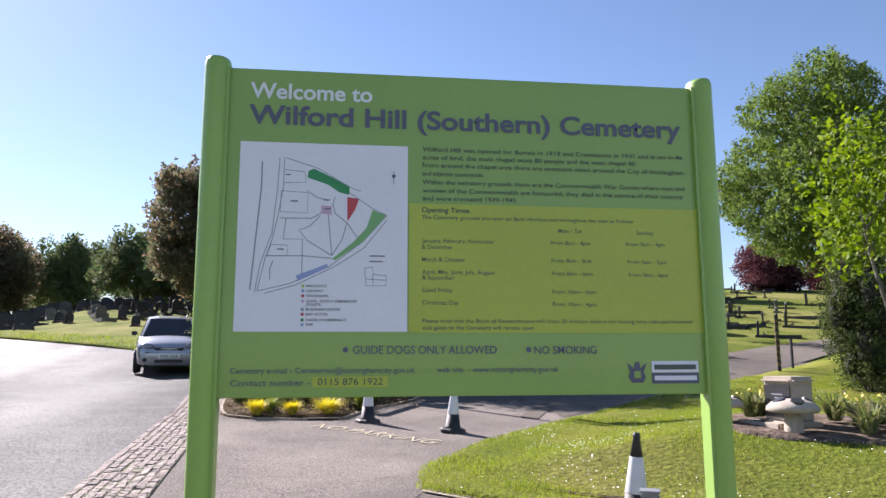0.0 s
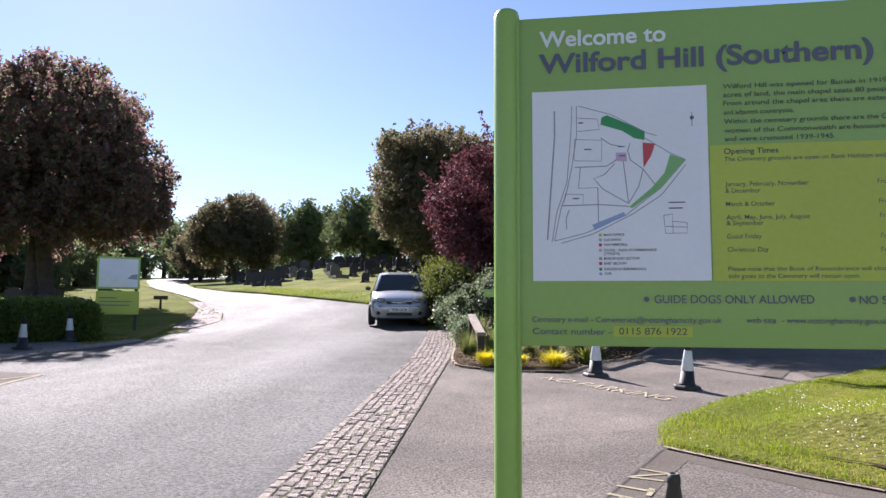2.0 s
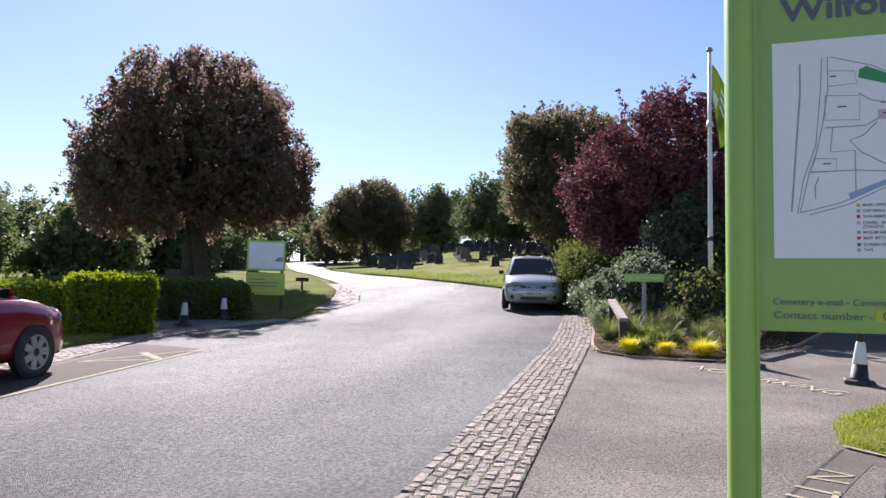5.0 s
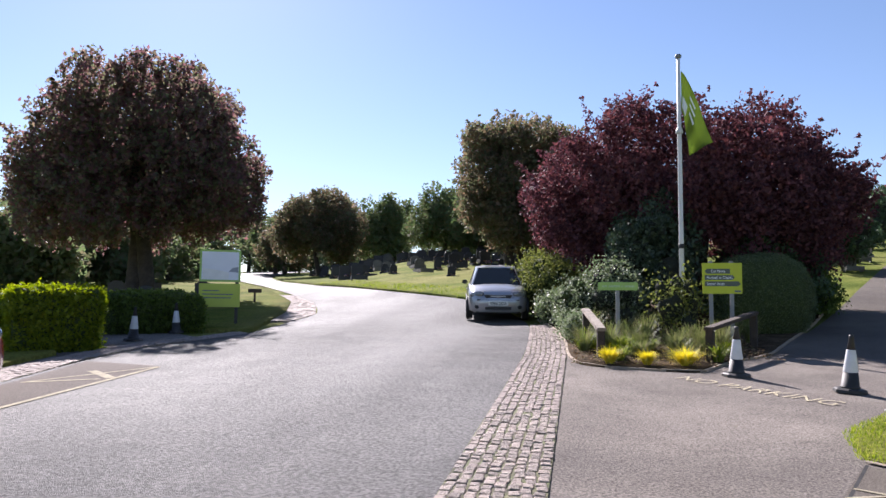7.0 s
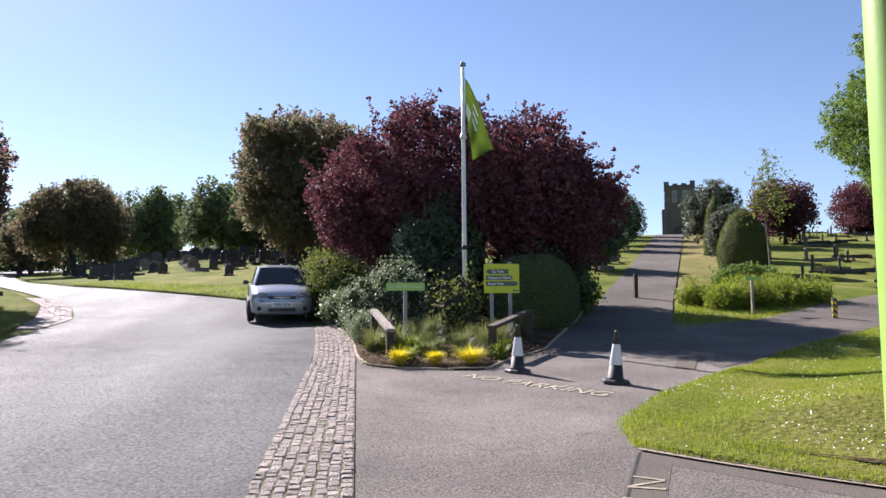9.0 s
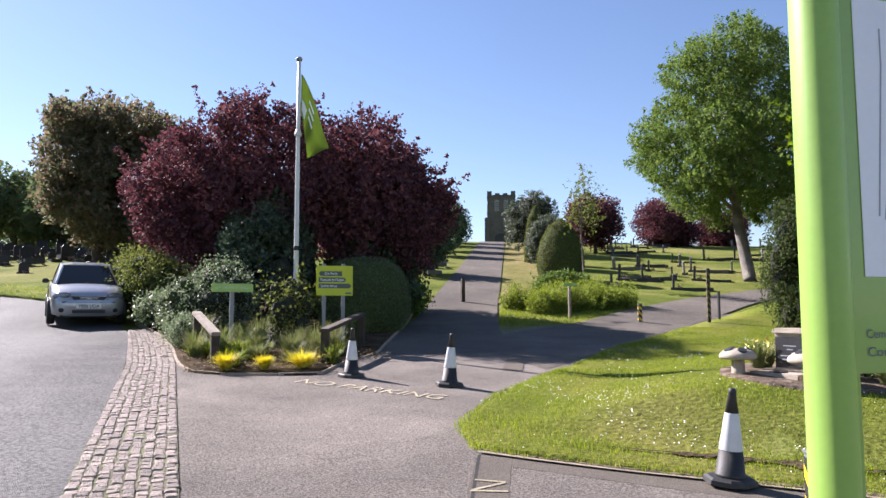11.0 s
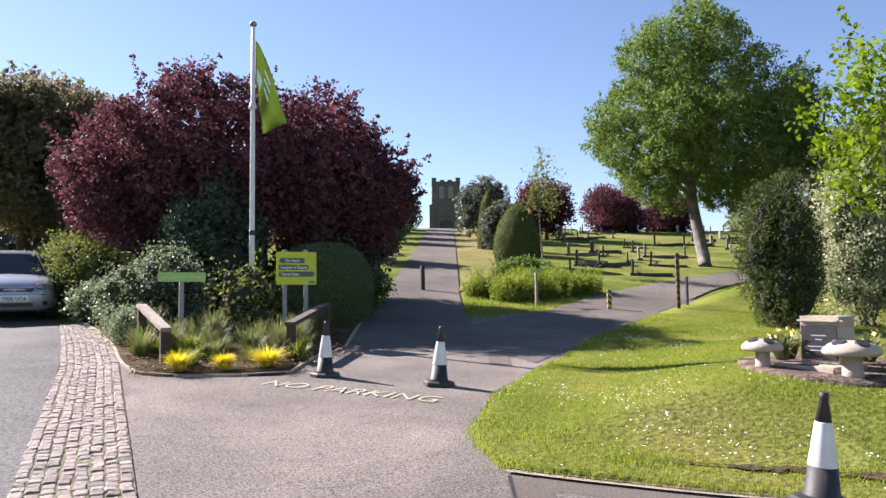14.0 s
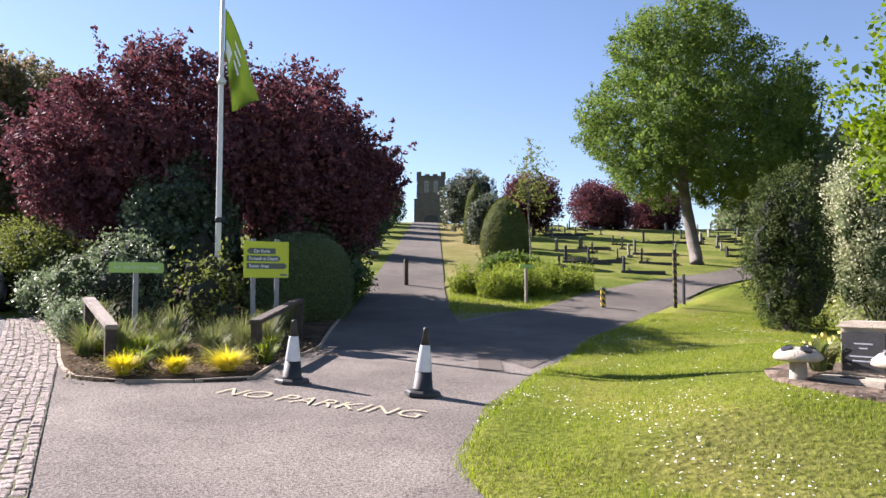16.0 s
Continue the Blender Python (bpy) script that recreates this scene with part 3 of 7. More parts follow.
def shrub(name, x, y, rx, ry, h, label, leafmat, seed, clumps=260, per=18, size=0.09, sigma=0.12, core=None, category="shrub", low=0.0, lobes=9, turn=0.0, aspect=0.6):
    """A bush: stems, a twiggy inner mass, by default coloured dark for the shade inside, and a clumped skin of leaves.
    """
    rng = np.random.default_rng(seed)
    z0 = H(x, y) - 0.06
    ob = thing(name, pose(x, y, z0, 0, 0, turn), label, category)
    k = ry / rx
    lb = [(a, b * k, c, d, e * k, f) for a, b, c, d, e, f in make_lobes(low + (h - low) / 2, rx, (h - low) / 2, lobes, rng, 0.45, -0.9)]
    for i in range(7):
        c = lb[1 + i % lobes]
        part("stem", cyl(bmesh.new(), (0.12 * rng.normal(), 0.12 * rng.normal(), 0), c[:3], 0.03, 0.01, 6), M_BARK, ob)
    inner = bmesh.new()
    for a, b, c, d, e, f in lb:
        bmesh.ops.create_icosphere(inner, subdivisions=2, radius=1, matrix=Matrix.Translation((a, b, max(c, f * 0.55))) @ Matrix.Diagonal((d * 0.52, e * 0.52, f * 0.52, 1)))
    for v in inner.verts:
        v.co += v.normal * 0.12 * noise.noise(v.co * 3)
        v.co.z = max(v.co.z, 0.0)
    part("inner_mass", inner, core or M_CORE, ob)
    p = in_lobes(lb, clumps, per, sigma, rng, 0.6)
    p[:, 2] = np.abs(p[:, 2])
    part("foliage", leaves("foliage", p, size, leafmat, rng, aspect), None, ob)
    return ob


def clipped(name, x, y, shape, label, leafmat, seed, n=9000, size=0.06, category="topiary", turn=0.0, core=None):
    """A clipped evergreen: a solid with a close skin of small leaves. shape: rows of (rx, ry, height)."""
    rng = np.random.default_rng(seed)
    ob = thing(name, pose(x, y, H(x, y) - 0.05, 0, 0, turn), label, category)
    k = 28
    verts, faces = [], []
    for rx, ry, z in shape:
        for i in range(k):
            t = 2 * math.pi * i / k
            c, s = math.cos(t), math.sin(t)
            verts.append((rx * c, ry * s, z))
    faces = [(j * k + i, j * k + (i + 1) % k, (j + 1) * k + (i + 1) % k, (j + 1) * k + i) for j in range(len(shape) - 1) for i in range(k)]
    faces.append(tuple((len(shape) - 1) * k + i for i in range(k)))
    for i, v in enumerate(verts):
        v = Vector(v)
        verts[i] = v * (0.97 + 0.05 * noise.noise(v * 1.7))
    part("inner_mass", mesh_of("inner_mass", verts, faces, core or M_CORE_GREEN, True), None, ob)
    arr = np.array([tuple(v) for v in verts]).reshape(len(shape), k, 3)
    j = rng.integers(0, len(shape) - 1, n)
    wts = np.array([np.linalg.norm(arr[q + 1, 0] - arr[q, 0]) * (arr[q, 0, 0] + arr[q + 1, 0, 0] + 0.05) for q in range(len(shape) - 1)])
    j = rng.choice(len(shape) - 1, n, p=wts / wts.sum())
    i, a, b = rng.integers(0, k, n), rng.random((n, 1)), rng.random((n, 1))
    p = (arr[j, i] * (1 - a) + arr[j, (i + 1) % k] * a) * (1 - b) + (arr[j + 1, i] * (1 - a) + arr[j + 1, (i + 1) % k] * a) * b
    p += rng.normal(size=p.shape) * 0.025
    part("foliage", leaves("foliage", p, size, leafmat, rng), None, ob)
    return ob


def hedge(name, x, y, length, depth, height, turn, label, leafmat, seed, n=14000, size=0.075):
    """A clipped box hedge with bulging, uneven faces."""
    rng = np.random.default_rng(seed)
    ob = thing(name, pose(x, y, H(x, y) - 0.05, 0, 0, turn), label, "hedge")
    bm = boxed(-length / 2, -depth / 2, 0, length / 2, depth / 2, height)
    bmesh.ops.subdivide_edges(bm, edges=bm.edges, cuts=9, use_grid_fill=True)
    for v in bm.verts:
        k = 1 - 0.2 * smooth(0.55, 1.0, v.co.z / height)
        v.co.x *= 0.97 - 0.25 * (1 - k)
        v.co.y *= 0.93 * k
        v.co += Vector((noise.noise(v.co * 2.1), noise.noise(v.co * 2.1 + Vector((7, 0, 0))), noise.noise(v.co * 2.1 + Vector((0, 9, 0))))) * 0.07
        v.co.z = max(0, v.co.z)
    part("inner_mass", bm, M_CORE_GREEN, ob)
    areas = np.array([length * height, length * height, depth * height, depth * height, length * depth])
    f = rng.choice(5, n, p=areas / areas.sum())
    u, v = rng.random(n) - 0.5, rng.random(n)
    p = np.zeros((n, 3))
    for q, s in ((0, -1), (1, 1)):
        k = f == q
        p[k] = np.stack([u[k] * length, np.full(k.sum(), s * depth / 2), v[k] * height], 1)
    for q, s in ((2, -1), (3, 1)):
        k = f == q
        p[k] = np.stack([np.full(k.sum(), s * length / 2), u[k] * depth, v[k] * height], 1)
    k = f == 4
    p[k] = np.stack([u[k] * length, (v[k] - 0.5) * depth, np.full(k.sum(), height)], 1)
    top = np.clip((p[:, 2] / height - 0.55) / 0.45, 0, 1) ** 2
    p[:, 0] *= 1 - 0.05 * top
    p[:, 1] *= 1 - 0.2 * top
    p[:, 2] -= 0.1 * height * top * (np.abs(p[:, 1]) / (depth / 2)) ** 2
    wob = np.array([noise.noise(Vector(q) * 1.6) for q in p])
    p += rng.normal(size=p.shape) * 0.04 + wob[:, None] * 0.08
    p[:, 2] = np.abs(p[:, 2])
    part("foliage", leaves("foliage", p, size, leafmat, rng), None, ob)
    return ob


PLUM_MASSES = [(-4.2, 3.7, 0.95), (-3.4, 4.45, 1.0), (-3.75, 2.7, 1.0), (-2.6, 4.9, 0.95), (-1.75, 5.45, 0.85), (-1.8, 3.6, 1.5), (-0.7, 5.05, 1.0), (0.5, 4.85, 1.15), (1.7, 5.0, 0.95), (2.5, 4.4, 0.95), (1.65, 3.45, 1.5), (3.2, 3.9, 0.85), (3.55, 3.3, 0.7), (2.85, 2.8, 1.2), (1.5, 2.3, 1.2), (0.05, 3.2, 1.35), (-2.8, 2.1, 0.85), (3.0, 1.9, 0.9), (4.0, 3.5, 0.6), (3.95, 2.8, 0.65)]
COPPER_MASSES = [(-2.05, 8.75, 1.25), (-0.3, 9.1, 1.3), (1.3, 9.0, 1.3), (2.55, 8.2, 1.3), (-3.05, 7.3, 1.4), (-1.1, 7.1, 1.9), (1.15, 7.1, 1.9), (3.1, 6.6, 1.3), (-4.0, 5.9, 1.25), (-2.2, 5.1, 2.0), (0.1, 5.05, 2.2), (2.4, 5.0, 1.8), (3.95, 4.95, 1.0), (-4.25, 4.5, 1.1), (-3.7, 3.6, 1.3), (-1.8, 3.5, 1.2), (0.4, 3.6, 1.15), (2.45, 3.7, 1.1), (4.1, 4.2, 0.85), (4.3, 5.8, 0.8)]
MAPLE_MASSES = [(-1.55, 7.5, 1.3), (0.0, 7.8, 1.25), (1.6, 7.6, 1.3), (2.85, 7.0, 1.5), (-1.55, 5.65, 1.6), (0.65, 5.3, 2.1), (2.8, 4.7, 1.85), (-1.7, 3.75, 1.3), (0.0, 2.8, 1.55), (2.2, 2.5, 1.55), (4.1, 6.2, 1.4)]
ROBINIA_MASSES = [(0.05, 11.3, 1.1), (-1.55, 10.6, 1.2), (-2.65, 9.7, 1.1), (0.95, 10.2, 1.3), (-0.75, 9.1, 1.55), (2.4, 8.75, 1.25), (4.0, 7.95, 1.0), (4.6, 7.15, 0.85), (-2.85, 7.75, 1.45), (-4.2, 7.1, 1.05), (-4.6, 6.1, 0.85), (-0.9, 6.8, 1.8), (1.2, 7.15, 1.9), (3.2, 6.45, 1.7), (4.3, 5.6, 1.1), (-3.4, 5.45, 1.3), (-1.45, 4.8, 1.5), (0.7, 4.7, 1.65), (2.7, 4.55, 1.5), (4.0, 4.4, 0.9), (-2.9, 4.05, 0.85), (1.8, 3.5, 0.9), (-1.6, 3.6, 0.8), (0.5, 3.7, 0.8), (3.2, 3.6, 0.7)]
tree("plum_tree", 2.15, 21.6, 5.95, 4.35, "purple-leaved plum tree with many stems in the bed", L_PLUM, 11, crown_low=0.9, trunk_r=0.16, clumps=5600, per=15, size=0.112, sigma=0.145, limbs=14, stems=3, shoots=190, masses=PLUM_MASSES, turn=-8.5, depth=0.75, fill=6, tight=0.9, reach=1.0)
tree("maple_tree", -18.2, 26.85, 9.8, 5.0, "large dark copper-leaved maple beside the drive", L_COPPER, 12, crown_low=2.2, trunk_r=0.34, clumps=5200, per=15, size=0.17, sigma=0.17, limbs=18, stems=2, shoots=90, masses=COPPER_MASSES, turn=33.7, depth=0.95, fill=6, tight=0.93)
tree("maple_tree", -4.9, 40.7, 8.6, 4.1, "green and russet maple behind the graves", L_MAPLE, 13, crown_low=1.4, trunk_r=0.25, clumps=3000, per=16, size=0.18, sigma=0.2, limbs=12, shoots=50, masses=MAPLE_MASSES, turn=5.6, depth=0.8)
tree("maple_tree", -22.4, 58.1, 7.2, 4.2, "round green and russet maple among the graves", L_MAPLE, 14, crown_low=0.9, trunk_r=0.22, clumps=1900, per=18, size=0.2, sigma=0.22, lobes=20, lobe=0.36, uneven=0.2, shoots=30)
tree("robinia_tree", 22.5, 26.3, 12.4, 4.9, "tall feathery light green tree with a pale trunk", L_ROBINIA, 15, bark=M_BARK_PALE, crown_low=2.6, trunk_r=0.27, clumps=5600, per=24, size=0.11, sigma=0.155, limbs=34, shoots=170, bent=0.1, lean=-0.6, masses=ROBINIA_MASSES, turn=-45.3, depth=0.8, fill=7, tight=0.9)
tree("young_tree", 7.52, 7.85, 4.1, 1.05, "young bright green tree with a slim pale stem", L_BRIGHT, 16, bark=M_BARK_PALE, crown_low=1.5, trunk_r=0.025, clumps=300, per=11, size=0.075, sigma=0.11, lobes=12, limbs=10, shoots=16, uneven=0.3)

# bed of shrubs round the flagpole
shrub("laurel_shrub", 0.75, 18.7, 1.15, 1.2, 3.3, "dark glossy evergreen shrub under the plum tree", L_LAUREL, 21, clumps=900, per=20, size=0.1)
shrub("laurel_shrub", 3.6, 19.8, 1.5, 1.2, 2.3, "dark glossy evergreen shrub beside the path", L_DARK, 22, clumps=650, per=20, size=0.11)
shrub("laurel_shrub", 4.6, 22.4, 1.2, 1.3, 2.4, "dark glossy evergreen shrub beside the path", L_DARK, 27, clumps=600, per=20, size=0.11)
clipped("clipped_shrub", 3.0, 17.9, [(0.85, 0.8, 0), (1.08, 0.98, 0.35), (1.14, 1.02, 0.8), (1.08, 0.96, 1.2), (0.86, 0.78, 1.55), (0.5, 0.45, 1.74), (0.05, 0.05, 1.8)], "dark clipped dome of small-leaved evergreen", L_BOX, 23, n=30000, size=0.035, category="shrub")
shrub("grey_shrub", -1.0, 17.3, 0.62, 0.75, 1.35, "silvery grey-green shrub at the edge of the bed", L_GREY, 24, core=M_CORE_GREEN, clumps=420, per=15, size=0.055, sigma=0.12, lobes=16)
shrub("grey_shrub", -0.3, 16.9, 0.7, 0.6, 1.75, "tall silvery grey-green shrub behind the name board", L_GREY, 25, core=M_CORE, clumps=430, per=15, size=0.055, sigma=0.13, lobes=16)
shrub("grey_shrub", -1.05, 15.6, 0.32, 0.7, 0.62, "low silvery grey-green shrub spilling over the edging", L_GREY, 29, core=M_CORE_GREEN, clumps=260, per=13, size=0.05, sigma=0.12)
shrub("lime_shrub", -1.9, 21.3, 1.15, 1.3, 1.85, "yellow-green shrub beside the parked car", L_LIME, 26, core=M_CORE_GREEN, clumps=820, per=16, size=0.075, sigma=0.16, lobes=13)
shrub("green_shrub", 0.85, 15.2, 0.5, 0.4, 1.5, "leggy green shrub with pale tips at the flagpole", L_LIME, 28, core=M_CORE, clumps=150, per=9, size=0.07, sigma=0.18, lobes=12)
# shrubs by the memorial
shrub("yew_shrub", 11.9, 13.4, 0.82, 0.8, 3.26, "dark upright yew bush on the lawn", L_YEW, 31, clumps=1500, per=18, size=0.085, sigma=0.1, category="shrub", aspect=0.3, low=-0.25, lobes=16)
shrub("variegated_shrub", 14.08, 13.0, 1.05, 1.0, 4.0, "cream and green variegated shrub", L_VARI, 32, clumps=1700, per=16, size=0.07, sigma=0.13, core=M_CORE_GREEN, lobes=15)
# hedges over the road
hedge("hedge", -10.5, 12.45, 1.45, 1.4, 1.13, 45, "bright yellow-green clipped hedge end at the car park", L_HEDGE, 41, n=16000)
hedge("hedge", -13.3, 12.9, 4.4, 1.1, 0.92, -12, "bright yellow-green low clipped hedge", L_HEDGE, 43, n=18000)
hedge("hedge", -11.0, 15.9, 2.7, 1.1, 0.92, 32, "dark green clipped hedge behind the cones", L_HEDGE_DARK, 42, n=16000)
hedge("hedge", -13.6, 14.6, 3.2, 1.0, 0.95, 10, "dark green clipped hedge behind the cones", L_HEDGE_DARK, 44, n=9000)
# hill
clipped("yew_dome", 14.43, 28.7, [(0.92, 0.92, 0), (1.04, 1.04, 0.59), (1.01, 1.01, 1.21), (0.81, 0.81, 1.93), (0.47, 0.47, 2.47), (0.05, 0.05, 2.68)], "clipped yew dome beside the path", L_TOPIARY, 51, n=22000, size=0.045)
clipped("yew_cone", 17.3, 36.5, [(0.60, 0.60, 0), (0.63, 0.63, 0.8), (0.54, 0.54, 1.65), (0.36, 0.36, 2.64), (0.05, 0.05, 3.30)], "clipped yew cone beside the path", L_TOPIARY, 52, n=14000, size=0.05)
shrub("laurel_shrub", 20.39, 43.0, 1.92, 1.92, 4.07, "large glossy pale-flecked evergreen on the hill", L_FLECK, 53, clumps=1300, per=18, size=0.11, sigma=0.1, lobes=14)
shrub("laurel_shrub", 16.5, 34.0, 0.92, 0.92, 2.85, "glossy pale-flecked evergreen on the hill", L_FLECK, 54, clumps=900, per=18, size=0.09, sigma=0.08, lobes=12)
tree("copper_beech", 24.8, 42.3, 4.0, 1.9, "small round copper beech on the hill", L_PLUM, 55, low=-0.9, crown_low=0.3, trunk_r=0.12, clumps=900, per=18, size=0.14, lobes=12)
tree("copper_beech", 35.8, 49.1, 3.9, 2.8, "round copper beech on the crest of the hill", L_PLUM, 56, low=-0.95, crown_low=-0.5, trunk_r=0.15, clumps=1100, per=18, size=0.16, lobes=12)
tree("copper_beech", 41.5, 49.5, 3.1, 2.4, "round copper beech on the crest of the hill", L_PLUM, 57, low=-0.95, crown_low=-0.5, trunk_r=0.15, clumps=900, per=18, size=0.16, lobes=12)
tree("sapling", 14.25, 26.5, 5.04, 0.75, "thin sapling with a pale stem and sparse leaves", L_LIME, 58, bark=M_BARK_PALE, crown_low=1.7, trunk_r=0.035, clumps=90, per=8, size=0.085, sigma=0.16, lobes=9, limbs=10, bent=0.3, shoots=5)
for i, (x, y, h, r) in enumerate([(16.0, 46.0, 3.2, 1.3), (17.8, 51.0, 3.4, 1.4), (13.9, 42.0, 3.0, 1.2), (19.4, 55.5, 3.3, 1.4), (9.4, 32.2, 2.6, 1.2)]):
    shrub("evergreen_shrub", x, y, r, r, h, "dark evergreen in the row along the path", L_DARK, 60 + i, clumps=320, per=16, size=0.14)

# ---- more materials ----
M_SIGN = paint("sign_green", (0.25, 0.41, 0.085), 0.35, vary=0.05, scale=2, bump=0.01, coat=0.2)
M_SIGN_POST = paint("post_green", (0.27, 0.45, 0.085), 0.4, vary=0.06, scale=3, bump=0.02, coat=0.15)
M_SIGN_YELLOW = paint("sign_yellow_green", (0.42, 0.5, 0.05), 0.35, vary=0.06, scale=2, bump=0.01)
M_SIGN_WHITE = paint("map_white", (0.78, 0.8, 0.84), 0.4, vary=0.03, scale=3, bump=0.01)
M_INK = paint("grey_ink", (0.10, 0.11, 0.16), 0.5, vary=0.05, bump=0)
M_INK_WHITE = paint("white_ink", (0.75, 0.8, 0.78), 0.5, vary=0.05, bump=0)
M_INK_DARK = paint("black_ink", (0.08, 0.10, 0.08), 0.5, vary=0.05, bump=0)
M_INK_PALE = paint("pale_grey_ink", (0.3, 0.32, 0.36), 0.5, vary=0.05, bump=0)
M_MAP_GREEN = paint("map_green", (0.03, 0.27, 0.09), 0.5, vary=0.05, bump=0)
M_MAP_LIGHT = paint("map_light_green", (0.2, 0.45, 0.17), 0.5, vary=0.05, bump=0)
M_MAP_RED = paint("map_red", (0.5, 0.07, 0.08), 0.5, vary=0.05, bump=0)
M_MAP_BLUE = paint("map_blue", (0.3, 0.38, 0.62), 0.5, vary=0.05, bump=0)
M_MAP_PINK = paint("map_pink", (0.55, 0.4, 0.55), 0.5, vary=0.05, bump=0)
M_LIME = paint("lime_sign", (0.5, 0.56, 0.01), 0.4, vary=0.06, scale=3, bump=0.01)
M_GREENBOARD = paint("pale_green_board", (0.33, 0.52, 0.12), 0.45, vary=0.08, scale=3, bump=0.02)
M_FADED = paint("faded_lettering", (0.45, 0.6, 0.3), 0.6, vary=0.3, scale=60, bump=0)
M_STEEL = paint("galvanised_steel", (0.25, 0.255, 0.26), 0.55, 0.5, vary=0.12, bump=0.03)
M_WHITE = paint("white_paint", (0.72, 0.72, 0.7), 0.45, vary=0.08, scale=4, bump=0.03, dirt=(0.35, 0.33, 0.28), dirt_amount=0.4)
M_ROADPAINT = paint("worn_road_paint", (0.40, 0.355, 0.245), 0.9, vary=0.3, scale=9, grain=80, bump=0.1, spec=0.15, dirt=(0.17, 0.145, 0.115), dirt_amount=0.5)
M_LETTER = paint("cream_lettering_paint", (0.50, 0.44, 0.29), 0.85, vary=0.2, scale=9, grain=80, bump=0.1, spec=0.2, dirt=(0.24, 0.2, 0.16), dirt_amount=0.5)
M_RUBBER = paint("black_rubber", (0.022, 0.022, 0.023), 0.6, vary=0.2, scale=8, bump=0.05, dirt=(0.1, 0.09, 0.08), dirt_amount=0.5)
M_REFLECT = paint("reflective_sleeve", (0.66, 0.67, 0.68), 0.35, vary=0.08, scale=8, bump=0.02, dirt=(0.3, 0.28, 0.25), dirt_amount=0.4)
M_WOOD = paint("weathered_wood", (0.075, 0.054, 0.04), 0.85, vary=0.3, scale=4, grain=40, bump=0.2)
M_WOOD_PALE = paint("bleached_wood", (0.3, 0.25, 0.2), 0.85, vary=0.25, scale=4, grain=40, bump=0.2)
M_GRANITE = paint("dark_granite", (0.028, 0.028, 0.031), 0.5, vary=0.3, scale=30, grain=200, bump=0.02, per_object=0.5)
M_STONE = paint("grey_stone", (0.17, 0.165, 0.145), 0.85, vary=0.25, scale=5, grain=50, bump=0.15, dirt=(0.08, 0.08, 0.06), dirt_amount=0.7, per_object=0.35)
M_SANDSTONE = paint("pale_stone", (0.42, 0.36, 0.29), 0.85, vary=0.15, scale=6, grain=60, bump=0.12, dirt=(0.2, 0.17, 0.13), dirt_amount=0.5)
M_CHAPEL = paint("chapel_stone", (0.115, 0.108, 0.095), 0.9, vary=0.25, scale=1.2, grain=8, bump=0.3, dirt=(0.06, 0.058, 0.052), dirt_amount=0.6)
M_PLAQUE = paint("slate_plaque", (0.03, 0.03, 0.032), 0.4, vary=0.2, scale=20, bump=0.02)
M_SETT = paint("granite_sett", (0.33, 0.258, 0.218), 0.75, vary=0.28, scale=14, grain=90, bump=0.2, dirt=(0.2, 0.18, 0.115), dirt_amount=0.55, per_object=0.36)
M_JOINT = paint("mossy_joint", (0.14, 0.135, 0.065), 0.95, vary=0.5, scale=5, grain=60, bump=0.2, dirt=(0.10, 0.135, 0.04), dirt_amount=0.8)
M_EDGE = paint("concrete_edging", (0.36, 0.29, 0.215), 0.9, vary=0.2, scale=8, bump=0.1, dirt=(0.16, 0.13, 0.09), dirt_amount=0.6)
M_PATCH = asphalt("dark_patch", (0.1, 0.087, 0.073), (0.16, 0.139, 0.115), (0.095, 0.08, 0.066), 0.9, 0.1, 0.2, 110.0, 0.45, 1.6)
M_TAR = paint("tar_seam", (0.035, 0.034, 0.033), 0.75, vary=0.3, bump=0.05, spec=0.2)
M_CHIPS = grass_ground("bark_chips", (0.10, 0.075, 0.06), (0.17, 0.13, 0.10), (0.24, 0.19, 0.15), (0.15, 0.12, 0.09), 6.0)
M_WORN = grass_ground("trodden_earth", (0.17, 0.135, 0.085), (0.24, 0.195, 0.125), (0.19, 0.175, 0.085), (0.29, 0.235, 0.165), 4.0)
M_PETAL = paint("daisy_white", (0.8, 0.8, 0.76), 0.6, vary=0.05, bump=0)
M_FLOWER = paint("daffodil_yellow", (0.75, 0.6, 0.12), 0.5, vary=0.15, bump=0)
M_POSY = leaf("mixed_flowers", [(0.5, 0.08, 0.1), (0.6, 0.5, 0.1), (0.6, 0.55, 0.55), (0.3, 0.12, 0.35), (0.06, 0.1, 0.03)], 0.6, 0.2)
M_SILVER = paint("silver_car_paint", (0.42, 0.425, 0.44), 0.3, 0.5, vary=0.03, bump=0, coat=0.8)
M_RED = paint("dark_red_car_paint", (0.27, 0.008, 0.02), 0.3, 0.1, vary=0.04, bump=0, coat=1.0)
M_TRIM = paint("black_car_trim", (0.02, 0.02, 0.021), 0.5, vary=0.1, bump=0.02)
M_RIM = paint("alloy_rim", (0.5, 0.5, 0.51), 0.35, 0.7, vary=0.08, bump=0)
M_PLATE = paint("number_plate", (0.75, 0.75, 0.7), 0.4, vary=0.03, bump=0)
M_GLASS = paint("tinted_glass", (0.012, 0.016, 0.018), 0.04, vary=0.0, bump=0, spec=0.22)
M_LAMP = paint("headlamp_glass", (0.26, 0.265, 0.27), 0.08, 0.3, vary=0.35, scale=22, bump=0, coat=1.0)
M_FLAG = leaf("flag_cloth", [(0.135, 0.195, 0.045), (0.135, 0.195, 0.045)], 0.8, 0.25)
